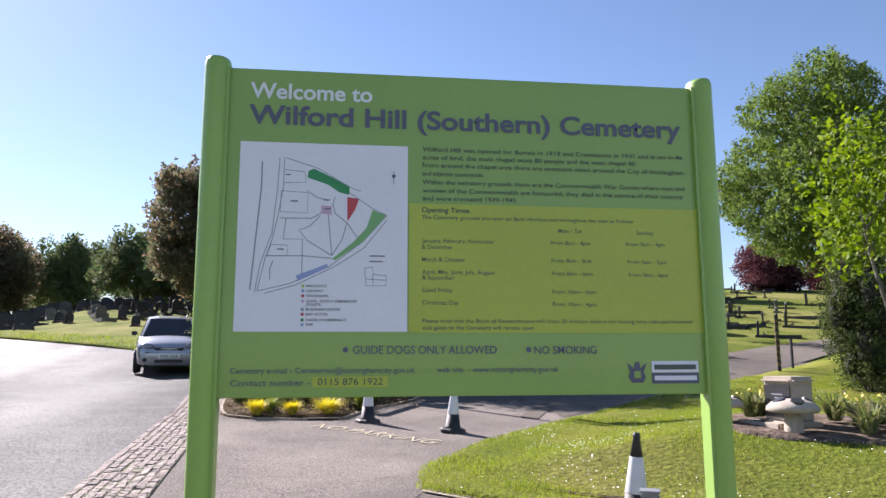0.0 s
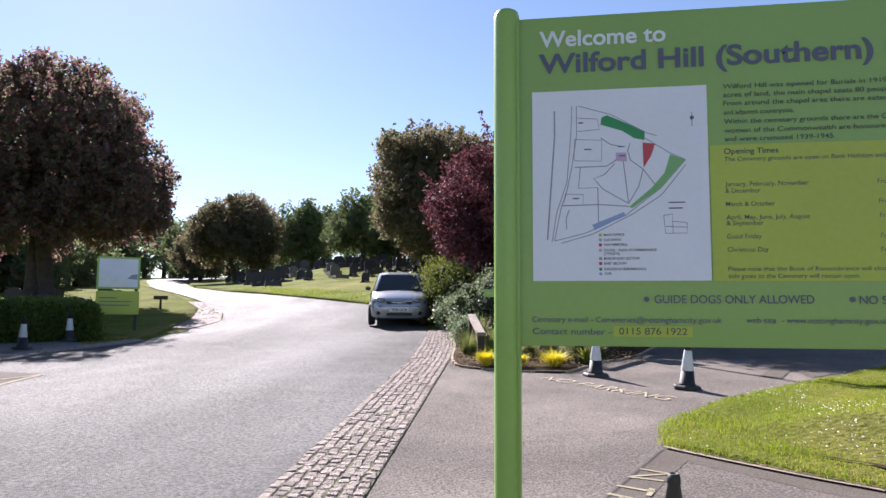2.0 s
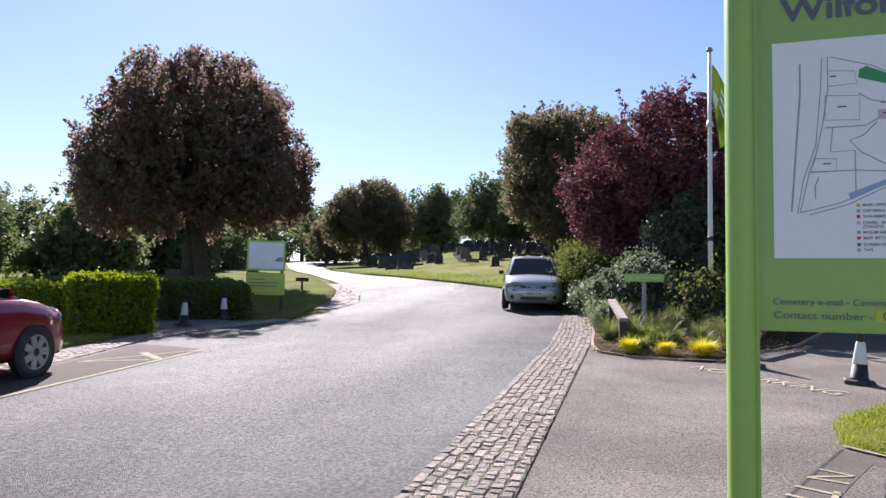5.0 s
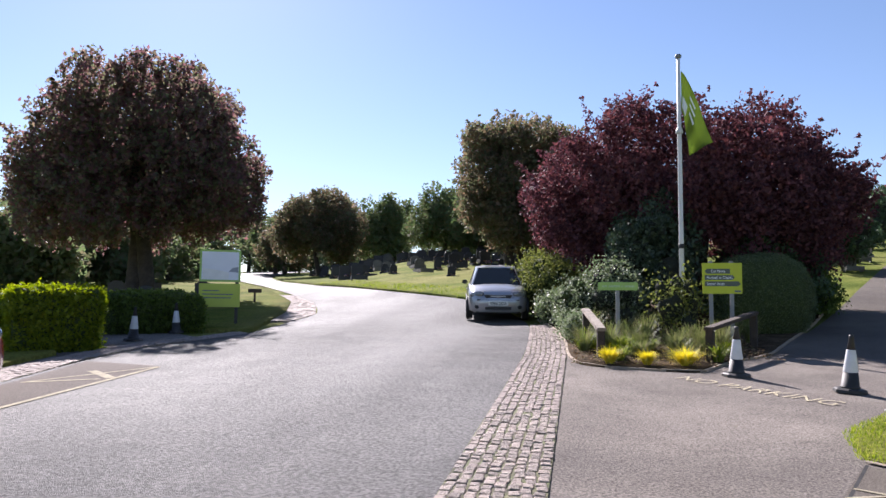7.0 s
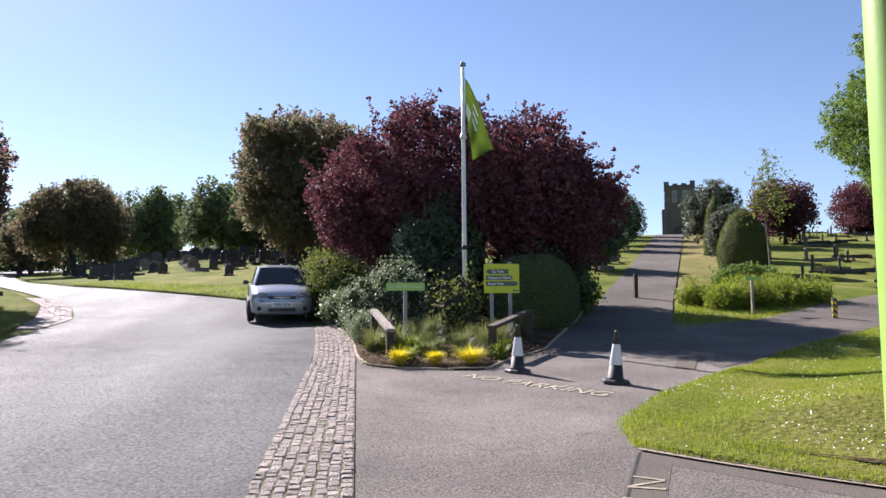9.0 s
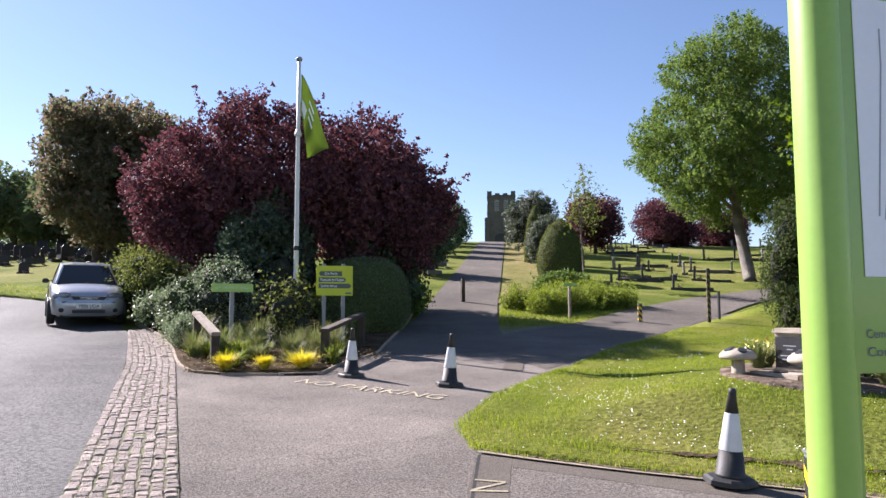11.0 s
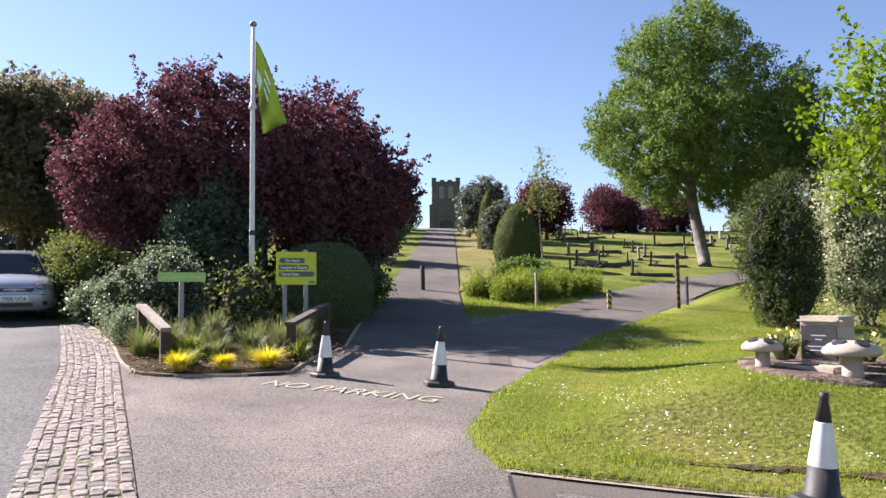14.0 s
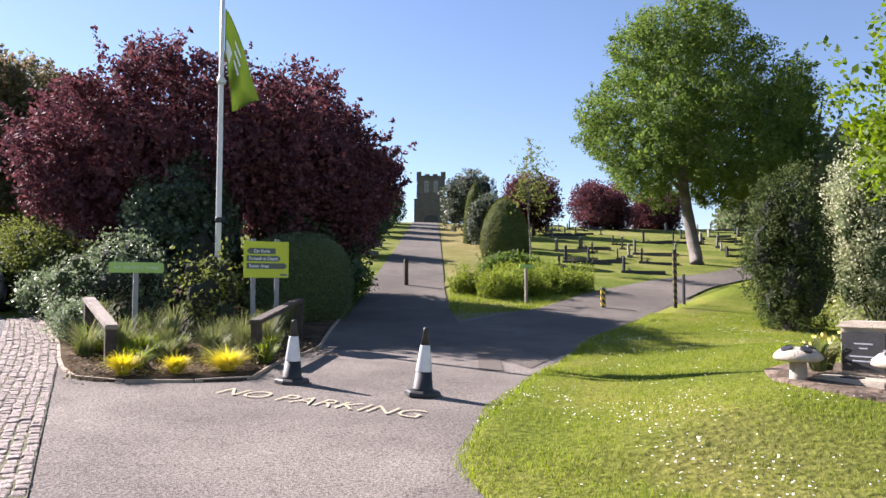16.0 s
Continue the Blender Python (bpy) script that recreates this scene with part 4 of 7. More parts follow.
M_GOLD_DULL = paint("dull_gold_band", (0.22, 0.16, 0.05), 0.6, vary=0.15, bump=0.02)
M_YELLOW = paint("warning_yellow", (0.75, 0.5, 0.02), 0.5, vary=0.08, bump=0.02)


def words(text, width, height, material, parent, m, label="", thick=0.0, name="lettering"):
    """Writing in the built-in font, fitted to that width and cap height, as a thin mesh."""
    cu = bpy.data.curves.new(name, "FONT")
    cu.body, cu.size, cu.offset, cu.extrude = text, 1.0, thick, 0.0
    ob = bpy.data.objects.new(name, cu)
    scene.collection.objects.link(ob)
    me = bpy.data.meshes.new_from_object(ob)
    bpy.data.objects.remove(ob)
    co = np.empty(len(me.vertices) * 3)
    me.vertices.foreach_get("co", co)
    co = co.reshape(-1, 3)
    lo, hi = co.min(0), co.max(0)
    co[:, 0] = (co[:, 0] - lo[0]) * width / (hi[0] - lo[0])
    co[:, 1] *= height / 0.7
    me.vertices.foreach_set("co", co.ravel())
    me.materials.clear()
    me.materials.append(material)
    me.update()
    o = part(name, me, None, parent, label)
    o.matrix_local = m
    return o


def flat(name, pts, material, parent, m, label="", thick=0.001):
    """A thin plate with that outline, in the plane x, y of m."""
    bm = bmesh.new()
    vs = [bm.verts.new((x, y, 0)) for x, y in pts]
    f = bm.faces.new(vs)
    if f.normal.z < 0 or f.calc_area() and (f.normal_update() or f.normal.z < 0):
        f.normal_flip()
    g = bmesh.ops.extrude_face_region(bm, geom=[f])
    bmesh.ops.translate(bm, verts=[v for v in g["geom"] if isinstance(v, bmesh.types.BMVert)], vec=(0, 0, thick))
    bmesh.ops.recalc_face_normals(bm, faces=bm.faces)
    o = part(name, bm, material, parent, label)
    o.matrix_local = m
    return o


def rect(x0, y0, x1, y1):
    return [(x0, y0), (x1, y0), (x1, y1), (x0, y1)]


def ribbon(name, line, width, material, parent, m):
    bm = bmesh.new()
    prev = None
    for i, p in enumerate(line):
        a, b = Vector(line[max(0, i - 1)]), Vector(line[min(len(line) - 1, i + 1)])
        d = (b - a).normalized() if (b - a).length else Vector((1, 0))
        n = Vector((-d.y, d.x)) * width / 2
        q = (bm.verts.new((p[0] + n.x, p[1] + n.y, 0)), bm.verts.new((p[0] - n.x, p[1] - n.y, 0)))
        if prev:
            bm.faces.new((prev[0], prev[1], q[1], q[0]))
        prev = q
    o = part(name, bm, material, parent)
    o.matrix_local = m
    return o


# ---- welcome sign ----
SZ = H(0.4, 1.95)
sign = thing("welcome_sign", pose(-0.197, 2.004, SZ, 0, 0, -4.4), "large green enamelled cemetery welcome sign on two posts", "sign")
Z0, VS = 1.451 - SZ, 1.024
part("panel", boxed(0.0, 0.0, Z0, 1.27, 0.03, Z0 + 0.852, bevel=0.003), M_SIGN, sign)
for px in (-0.032, 1.302):
    prof = [(math.cos(a) * 0.034, 0.004 + math.sin(a) * 0.045) for a in np.linspace(0, 2 * math.pi, 20, endpoint=False)]
    bm = bmesh.new()
    rows = []
    for z, k in ((-0.25, 1), (0.3, 1), (Z0 + 0.85, 1), (Z0 + 0.863, 1), (Z0 + 0.874, 0.9), (Z0 + 0.878, 0.6)):
        rows.append([bm.verts.new((px + x * k, 0.012 + y * k, z)) for x, y in prof])
    for a, b in zip(rows, rows[1:]):
        for i in range(20):
            bm.faces.new((a[i], a[(i + 1) % 20], b[(i + 1) % 20], b[i]))
    bm.faces.new(rows[-1])
    post = part("post", bm, M_SIGN_POST, sign, "rounded green aluminium post", True)
    s = 0.031 if px < 0 else -0.031
    part("channel", boxed(px + s - 0.004, -0.012, 0.3, px + s + 0.004, 0.036, Z0 + 0.85), M_SIGN, post)
FACE = pose(0, -0.0008, Z0, 90, 0, 0)


def on_face(u, v, lift=0.0):
    return FACE @ Matrix.Translation((u, v * VS, lift))


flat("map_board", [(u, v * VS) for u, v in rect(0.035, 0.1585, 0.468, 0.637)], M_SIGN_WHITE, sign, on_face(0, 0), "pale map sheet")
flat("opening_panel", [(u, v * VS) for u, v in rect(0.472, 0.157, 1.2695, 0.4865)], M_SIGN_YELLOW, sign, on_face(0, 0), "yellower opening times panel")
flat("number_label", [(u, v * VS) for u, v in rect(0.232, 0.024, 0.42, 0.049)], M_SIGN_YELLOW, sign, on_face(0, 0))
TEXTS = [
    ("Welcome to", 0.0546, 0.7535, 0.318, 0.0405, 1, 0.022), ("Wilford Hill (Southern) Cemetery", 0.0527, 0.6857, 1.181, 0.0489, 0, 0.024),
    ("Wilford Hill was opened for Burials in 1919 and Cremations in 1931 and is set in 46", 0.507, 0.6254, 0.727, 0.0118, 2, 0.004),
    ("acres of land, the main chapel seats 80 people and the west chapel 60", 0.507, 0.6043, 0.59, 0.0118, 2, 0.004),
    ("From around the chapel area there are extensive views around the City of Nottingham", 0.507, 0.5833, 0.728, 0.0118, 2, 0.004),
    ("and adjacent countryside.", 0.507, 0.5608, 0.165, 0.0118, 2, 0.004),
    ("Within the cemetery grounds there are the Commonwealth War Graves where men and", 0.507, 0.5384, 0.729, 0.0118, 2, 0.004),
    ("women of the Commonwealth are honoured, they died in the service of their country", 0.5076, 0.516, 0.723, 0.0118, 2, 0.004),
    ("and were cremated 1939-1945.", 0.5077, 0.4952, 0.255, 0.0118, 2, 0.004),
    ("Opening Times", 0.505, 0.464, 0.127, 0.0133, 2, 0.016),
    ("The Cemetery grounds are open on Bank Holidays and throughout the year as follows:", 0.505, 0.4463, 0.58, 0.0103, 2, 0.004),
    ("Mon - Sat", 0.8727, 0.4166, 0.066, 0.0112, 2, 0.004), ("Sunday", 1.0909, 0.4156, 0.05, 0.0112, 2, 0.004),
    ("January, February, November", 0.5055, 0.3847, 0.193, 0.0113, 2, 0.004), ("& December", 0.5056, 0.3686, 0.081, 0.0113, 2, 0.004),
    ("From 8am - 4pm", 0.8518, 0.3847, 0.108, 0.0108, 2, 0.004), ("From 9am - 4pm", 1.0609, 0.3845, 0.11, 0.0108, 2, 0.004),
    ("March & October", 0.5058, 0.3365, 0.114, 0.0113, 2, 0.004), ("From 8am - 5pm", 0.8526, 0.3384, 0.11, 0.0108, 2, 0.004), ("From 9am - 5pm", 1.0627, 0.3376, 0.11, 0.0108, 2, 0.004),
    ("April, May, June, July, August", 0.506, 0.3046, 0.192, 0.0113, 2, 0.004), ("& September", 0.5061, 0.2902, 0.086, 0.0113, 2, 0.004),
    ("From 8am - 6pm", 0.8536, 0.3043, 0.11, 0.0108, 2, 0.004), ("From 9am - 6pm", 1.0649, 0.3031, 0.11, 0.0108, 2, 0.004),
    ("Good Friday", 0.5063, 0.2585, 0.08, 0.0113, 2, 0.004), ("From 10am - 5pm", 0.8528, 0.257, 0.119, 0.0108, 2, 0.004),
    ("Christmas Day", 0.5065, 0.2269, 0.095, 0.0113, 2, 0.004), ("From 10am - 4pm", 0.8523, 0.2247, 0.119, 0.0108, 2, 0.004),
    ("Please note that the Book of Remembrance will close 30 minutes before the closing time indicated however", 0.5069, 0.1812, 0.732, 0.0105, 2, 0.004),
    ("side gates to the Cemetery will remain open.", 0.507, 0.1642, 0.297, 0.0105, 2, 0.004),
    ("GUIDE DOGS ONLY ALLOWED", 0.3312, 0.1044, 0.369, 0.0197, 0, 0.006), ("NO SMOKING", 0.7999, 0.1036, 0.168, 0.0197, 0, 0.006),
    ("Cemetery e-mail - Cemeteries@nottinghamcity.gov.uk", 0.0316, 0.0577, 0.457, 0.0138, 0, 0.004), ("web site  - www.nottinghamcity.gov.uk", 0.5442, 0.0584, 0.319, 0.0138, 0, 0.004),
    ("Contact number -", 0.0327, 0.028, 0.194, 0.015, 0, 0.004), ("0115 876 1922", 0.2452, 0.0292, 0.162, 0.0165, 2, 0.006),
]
INKS = (M_INK, M_INK_WHITE, M_INK_DARK)
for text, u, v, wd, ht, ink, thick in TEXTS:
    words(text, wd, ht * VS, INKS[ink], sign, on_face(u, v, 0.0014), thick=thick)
for u, v in ((0.3125, 0.1141), (0.7848, 0.1139)):
    flat("bullet", [(math.cos(a) * 0.0068, math.sin(a) * 0.0068) for a in np.linspace(0, 2 * math.pi, 16, endpoint=False)], M_INK, sign, on_face(u, v))
flat("council_panel", rect(1.117, 0.0565, 1.2475, 0.0865), M_SIGN_WHITE, sign, on_face(0, 0))
flat("council_panel", rect(1.117, 0.0275, 1.2475, 0.0555), M_INK, sign, on_face(0, 0))
flat("panel_bar", rect(1.124, 0.064, 1.240, 0.077), M_INK_DARK, sign, on_face(0, 0, 0.0012))
flat("panel_bar", rect(1.124, 0.036, 1.241, 0.048), M_SIGN_WHITE, sign, on_face(0, 0, 0.0012))
crest = flat("crest", [(1.062, 0.030), (1.092, 0.030), (1.100, 0.045), (1.094, 0.058), (1.104, 0.082), (1.093, 0.074), (1.086, 0.066), (1.083, 0.084), (1.072, 0.084), (1.068, 0.066), (1.060, 0.074), (1.049, 0.082), (1.058, 0.058), (1.052, 0.045)], M_INK, sign, on_face(0, 0), "plain shield-shaped grey emblem")
flat("crest_shield", rect(1.068, 0.042, 1.086, 0.060), M_SIGN, crest, Matrix.Translation((0, 0, 0.0012)))
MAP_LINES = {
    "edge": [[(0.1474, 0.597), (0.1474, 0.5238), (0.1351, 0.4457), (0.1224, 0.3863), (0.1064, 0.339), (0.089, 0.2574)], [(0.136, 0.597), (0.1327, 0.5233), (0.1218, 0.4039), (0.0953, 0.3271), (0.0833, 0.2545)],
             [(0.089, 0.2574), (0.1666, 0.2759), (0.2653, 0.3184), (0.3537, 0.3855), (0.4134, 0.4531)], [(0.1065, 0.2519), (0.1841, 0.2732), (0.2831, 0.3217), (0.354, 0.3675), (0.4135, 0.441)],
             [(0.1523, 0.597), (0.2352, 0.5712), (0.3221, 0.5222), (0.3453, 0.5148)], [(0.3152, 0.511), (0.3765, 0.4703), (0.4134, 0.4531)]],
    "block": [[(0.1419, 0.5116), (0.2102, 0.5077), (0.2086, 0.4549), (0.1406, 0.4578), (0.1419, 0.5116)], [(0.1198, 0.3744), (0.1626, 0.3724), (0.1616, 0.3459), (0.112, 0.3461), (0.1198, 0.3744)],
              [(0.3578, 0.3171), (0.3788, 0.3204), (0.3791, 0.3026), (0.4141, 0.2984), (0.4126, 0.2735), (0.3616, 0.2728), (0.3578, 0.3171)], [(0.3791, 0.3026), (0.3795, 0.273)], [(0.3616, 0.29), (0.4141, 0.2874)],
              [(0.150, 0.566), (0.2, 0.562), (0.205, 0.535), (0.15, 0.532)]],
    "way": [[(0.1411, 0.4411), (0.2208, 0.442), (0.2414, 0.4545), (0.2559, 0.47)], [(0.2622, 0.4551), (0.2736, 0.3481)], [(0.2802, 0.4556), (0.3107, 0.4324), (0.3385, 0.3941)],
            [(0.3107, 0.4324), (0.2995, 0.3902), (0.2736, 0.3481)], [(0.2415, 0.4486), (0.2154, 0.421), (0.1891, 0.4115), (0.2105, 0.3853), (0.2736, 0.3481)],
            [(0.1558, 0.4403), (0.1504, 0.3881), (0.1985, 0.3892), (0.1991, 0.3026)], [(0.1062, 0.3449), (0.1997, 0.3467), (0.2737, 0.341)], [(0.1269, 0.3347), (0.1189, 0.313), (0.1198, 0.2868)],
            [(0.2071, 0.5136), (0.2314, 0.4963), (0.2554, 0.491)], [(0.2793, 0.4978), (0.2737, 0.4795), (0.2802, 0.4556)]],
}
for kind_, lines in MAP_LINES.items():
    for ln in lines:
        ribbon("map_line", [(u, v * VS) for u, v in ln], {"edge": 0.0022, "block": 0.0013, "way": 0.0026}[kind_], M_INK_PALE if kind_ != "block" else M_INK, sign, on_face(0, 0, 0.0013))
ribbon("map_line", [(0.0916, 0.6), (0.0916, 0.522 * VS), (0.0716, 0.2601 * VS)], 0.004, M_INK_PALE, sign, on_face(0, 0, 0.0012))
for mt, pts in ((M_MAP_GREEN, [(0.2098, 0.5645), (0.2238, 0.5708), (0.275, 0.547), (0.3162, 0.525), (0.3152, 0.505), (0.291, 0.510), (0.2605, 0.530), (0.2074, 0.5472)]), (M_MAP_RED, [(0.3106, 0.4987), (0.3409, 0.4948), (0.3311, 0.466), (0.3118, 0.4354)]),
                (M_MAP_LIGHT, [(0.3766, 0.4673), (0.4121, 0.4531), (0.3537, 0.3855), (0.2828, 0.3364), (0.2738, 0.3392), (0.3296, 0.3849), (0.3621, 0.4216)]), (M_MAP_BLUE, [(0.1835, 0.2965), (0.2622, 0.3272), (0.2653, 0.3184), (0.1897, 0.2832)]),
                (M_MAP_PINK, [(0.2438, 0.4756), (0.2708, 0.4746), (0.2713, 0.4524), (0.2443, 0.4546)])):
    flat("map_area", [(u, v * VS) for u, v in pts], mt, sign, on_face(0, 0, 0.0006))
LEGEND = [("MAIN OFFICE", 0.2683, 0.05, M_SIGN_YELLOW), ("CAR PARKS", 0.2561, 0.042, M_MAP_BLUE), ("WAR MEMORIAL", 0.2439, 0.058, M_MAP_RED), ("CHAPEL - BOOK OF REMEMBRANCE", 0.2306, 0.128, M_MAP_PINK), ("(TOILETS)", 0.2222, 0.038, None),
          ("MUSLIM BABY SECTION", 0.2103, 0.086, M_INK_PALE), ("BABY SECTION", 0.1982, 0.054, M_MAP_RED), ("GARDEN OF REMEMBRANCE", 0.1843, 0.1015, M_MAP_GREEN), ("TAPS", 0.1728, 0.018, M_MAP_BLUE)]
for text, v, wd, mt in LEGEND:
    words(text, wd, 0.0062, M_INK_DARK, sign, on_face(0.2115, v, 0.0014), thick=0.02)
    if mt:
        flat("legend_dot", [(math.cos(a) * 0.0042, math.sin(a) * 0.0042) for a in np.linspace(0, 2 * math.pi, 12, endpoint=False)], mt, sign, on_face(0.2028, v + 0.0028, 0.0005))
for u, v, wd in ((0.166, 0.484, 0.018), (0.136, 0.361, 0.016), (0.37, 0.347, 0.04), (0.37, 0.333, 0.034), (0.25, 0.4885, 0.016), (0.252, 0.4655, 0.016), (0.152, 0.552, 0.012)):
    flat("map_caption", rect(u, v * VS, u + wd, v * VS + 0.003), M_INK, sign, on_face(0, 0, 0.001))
ribbon("north_arrow", [(0.431, 0.585), (0.431, 0.548)], 0.0015, M_INK, sign, on_face(0, 0, 0.0013))
flat("arrow_dot", [(0.431 + math.cos(a) * 0.005, 0.570 + math.sin(a) * 0.005) for a in np.linspace(0, 2 * math.pi, 12, endpoint=False)], M_INK, sign, on_face(0, 0, 0.001))


# ---- traffic cones ----
def traffic_cone():
    ob = thing("traffic_cone", pose(0, 0, 0), "black traffic cone with a white reflective sleeve", "traffic cone", "traffic cones")
    bm = bmesh.new()
    ring = []
    for z, r in ((0.0, 0.19), (0.035, 0.185), (0.05, 0.165), (0.055, 0.12)):
        ring.append([bm.verts.new((r * (1.16 if k % 2 else 1.0) * math.cos((k + 0.5) * math.pi / 4), r * (1.0 if k % 2 else 1.16) * math.sin((k + 0.5) * math.pi / 4), z)) for k in range(8)])
    for a, b in zip(ring, ring[1:]):
        for i in range(8):
            bm.faces.new((a[i], a[(i + 1) % 8], b[(i + 1) % 8], b[i]))
    bm.faces.new(ring[-1])
    part("base", bm, M_RUBBER, ob)
    part("lower_cone", mesh_of("lower_cone", *lathe([(0.128, 0.05), (0.122, 0.075), (0.116, 0.08), (0.094, 0.255)], 24), M_RUBBER, True), None, ob)
    part("sleeve", mesh_of("sleeve", *lathe([(0.096, 0.253), (0.0965, 0.256), (0.057, 0.532), (0.056, 0.535)], 24), M_REFLECT, True), None, ob, "white reflective sleeve")
    part("top_cone", mesh_of("top_cone", *lathe([(0.055, 0.533), (0.030, 0.675), (0.033, 0.68), (0.033, 0.70), (0.026, 0.722), (0.018, 0.724), (0.016, 0.70)], 24), M_RUBBER, True), None, ob)
    return ob


cone = traffic_cone()
for piece in cone.children:
    piece.data.transform(Matrix.Diagonal((0.87, 0.87, 0.935, 1)))
cone.matrix_world = pose(1.1, 11.14, H(1.1, 11.14) - 0.008, 3.4, 0, 12)
for x, y, r in ((2.15, 10.05, 40), (2.53, 5.38, 25), (0.468, 3.38, 5), (-9.87, 14.0, 60), (-9.97, 15.75, 10)):
    copy_thing(cone, pose(x, y, H(x, y) - 0.004 + (0.012 if x == 2.53 else 0), 3.4, 0, r))


# ---- posts, bollards, boards ----
def striped_bollard(x, y, h, w, label, lift=0.0, turn=0.0, wide=True):
    ob = thing("bollard", pose(x, y, H(x, y) + lift - 0.01, 0, 0, turn), label, "bollard")
    part("post", boxed(-w / 2, -w / 2, -0.05, w / 2, w / 2, h, bevel=0.008), M_STEEL if wide else M_TRIM, ob)
    if wide:
        part("cap", boxed(-w / 2 - 0.008, -w / 2 - 0.008, h, w / 2 + 0.008, w / 2 + 0.008, h + 0.015, bevel=0.004), M_STEEL, ob)
    iw = w * 0.72
    for side in range(4):
        m = pose(0, 0, 0, 0, 0, 90 * side)
        board = part("board", boxed(-iw / 2, -w / 2 - 0.004, h * 0.04, iw / 2, -w / 2 + 0.001, h * 0.96, m=m), M_TRIM, ob, "black board with yellow chevrons")
        n = max(3, int(h / 0.17))
        for i in range(n):
            z = h * 0.06 + i * h * 0.9 / n
            bm = bmesh.new()
            vs = [bm.verts.new(q) for q in ((-iw / 2, -w / 2 - 0.0055, z + 0.06), (-iw / 2, -w / 2 - 0.0055, z + 0.06 + h * 0.4 / n), (iw / 2, -w / 2 - 0.0055, z + h * 0.4 / n - 0.01), (iw / 2, -w / 2 - 0.0055, z - 0.01))]
            bm.faces.new(vs)
            bmesh.ops.transform(bm, matrix=m, verts=bm.verts)
            part("stripe", bm, M_YELLOW if wide else M_GOLD_DULL, board)
    return ob


striped_bollard(2.03, 4.15, 0.55, 0.1, "short grey bollard with black and yellow chevrons", turn=-28)
striped_bollard(10.73, 17.89, 0.5, 0.1, "short weathered bollard with dark chevrons by the path", turn=-20)
striped_bollard(12.56, 17.3, 1.45, 0.08, "tall black post with worn yellow bands", 0.05, -20, False)
ob = thing("post", pose(13.3, 17.75, H(13.3, 17.75) + 0.05), "thin black steel post at the lawn's edge", "post")
part("shaft", boxed(-0.03, -0.03, -0.1, 0.03, 0.03, 0.75, bevel=0.006), M_TRIM, ob)
ob = thing("bollard", pose(7.67, 23.26, H(7.67, 23.26) - 0.02), "plain dark wooden bollard in the footpath", "bollard")
part("shaft", boxed(-0.06, -0.06, -0.1, 0.06, 0.06, 0.78, bevel=0.015), M_WOOD, ob)
ob = thing("marker_post", pose(9.36, 19.3, H(9.36, 19.3) - 0.03), "grey wooden marker post with a small green board", "post")
part("shaft", boxed(-0.035, -0.035, -0.1, 0.035, 0.035, 0.93, bevel=0.008), M_WOOD_PALE, ob)
part("board", boxed(-0.22, -0.05, 0.9, 0.22, -0.02, 1.0, bevel=0.006), M_GREENBOARD, ob, "small green board")
ob = thing("marker_post", pose(-13.3, 26.8, H(-13.3, 26.8) - 0.04, 0, 0, 25), "short dark wooden post with a name board on the verge", "post")
part("shaft", boxed(-0.04, -0.04, -0.1, 0.04, 0.04, 0.6, bevel=0.008), M_WOOD, ob)
part("board", boxed(-0.25, -0.06, 0.45, 0.25, -0.03, 0.6, bevel=0.006), M_WOOD, ob)

ob = thing("finger_sign", pose(-0.29, 14.45, H(-0.29, 14.45) - 0.02, 0, 0, 3), "pale green name board on a grey post in the bed", "sign")
part("post", boxed(-0.035, -0.035, -0.1, 0.035, 0.035, 1.1, bevel=0.008), M_STEEL, ob)
part("board", boxed(-0.36, -0.065, 1.06, 0.36, -0.035, 1.21, bevel=0.012), M_GREENBOARD, ob)
for a, b in ((-0.29, -0.2), (-0.17, 0.03), (0.06, 0.09), (0.12, 0.3)):
    part("lettering_bar", boxed(a, -0.0675, 1.115, b, -0.066, 1.152), M_FADED, ob, "faded pale lettering")

DIR = thing("direction_sign", pose(1.58, 14.6, H(1.58, 14.6) - 0.02, 0, 0, -2), "bright yellow-green direction sign on two posts", "sign")
for x in (-0.2, 0.16):
    part("post", boxed(x - 0.035, -0.015, -0.1, x + 0.035, 0.035, 1.6, bevel=0.006), M_STEEL, DIR)
part("panel", boxed(-0.35, -0.04, 1.0, 0.335, -0.018, 1.56, bevel=0.006), M_LIME, DIR)
for z, wd, text, tw in ((1.365, 0.42, "Car Parks", 0.24), (1.25, 0.52, "Footpath to Chapels", 0.44), (1.135, 0.62, "Scatter Areas", 0.3)):
    pts = [(-0.31, z), (-0.31 + wd - 0.04, z), (-0.31 + wd, z + 0.045), (-0.31 + wd - 0.04, z + 0.09), (-0.31, z + 0.09)] if wd > 0.5 else [(-0.27, z), (0.13, z), (0.13, z + 0.09), (-0.27, z + 0.09), (-0.31, z + 0.045)]
    bar = flat("arrow", pts, M_INK_DARK, DIR, pose(0, -0.0405, 0, 90, 0, 0), "dark arrow-shaped bar")
    words(text, tw, 0.05, M_INK_WHITE, bar, Matrix.Translation((-0.27 if wd > 0.5 else -0.2, z + 0.022, 0.002)), thick=0.012)
flat("mark", rect(0.2, 1.03, 0.31, 1.06), M_INK, DIR, pose(0, -0.0405, 0, 90, 0, 0))

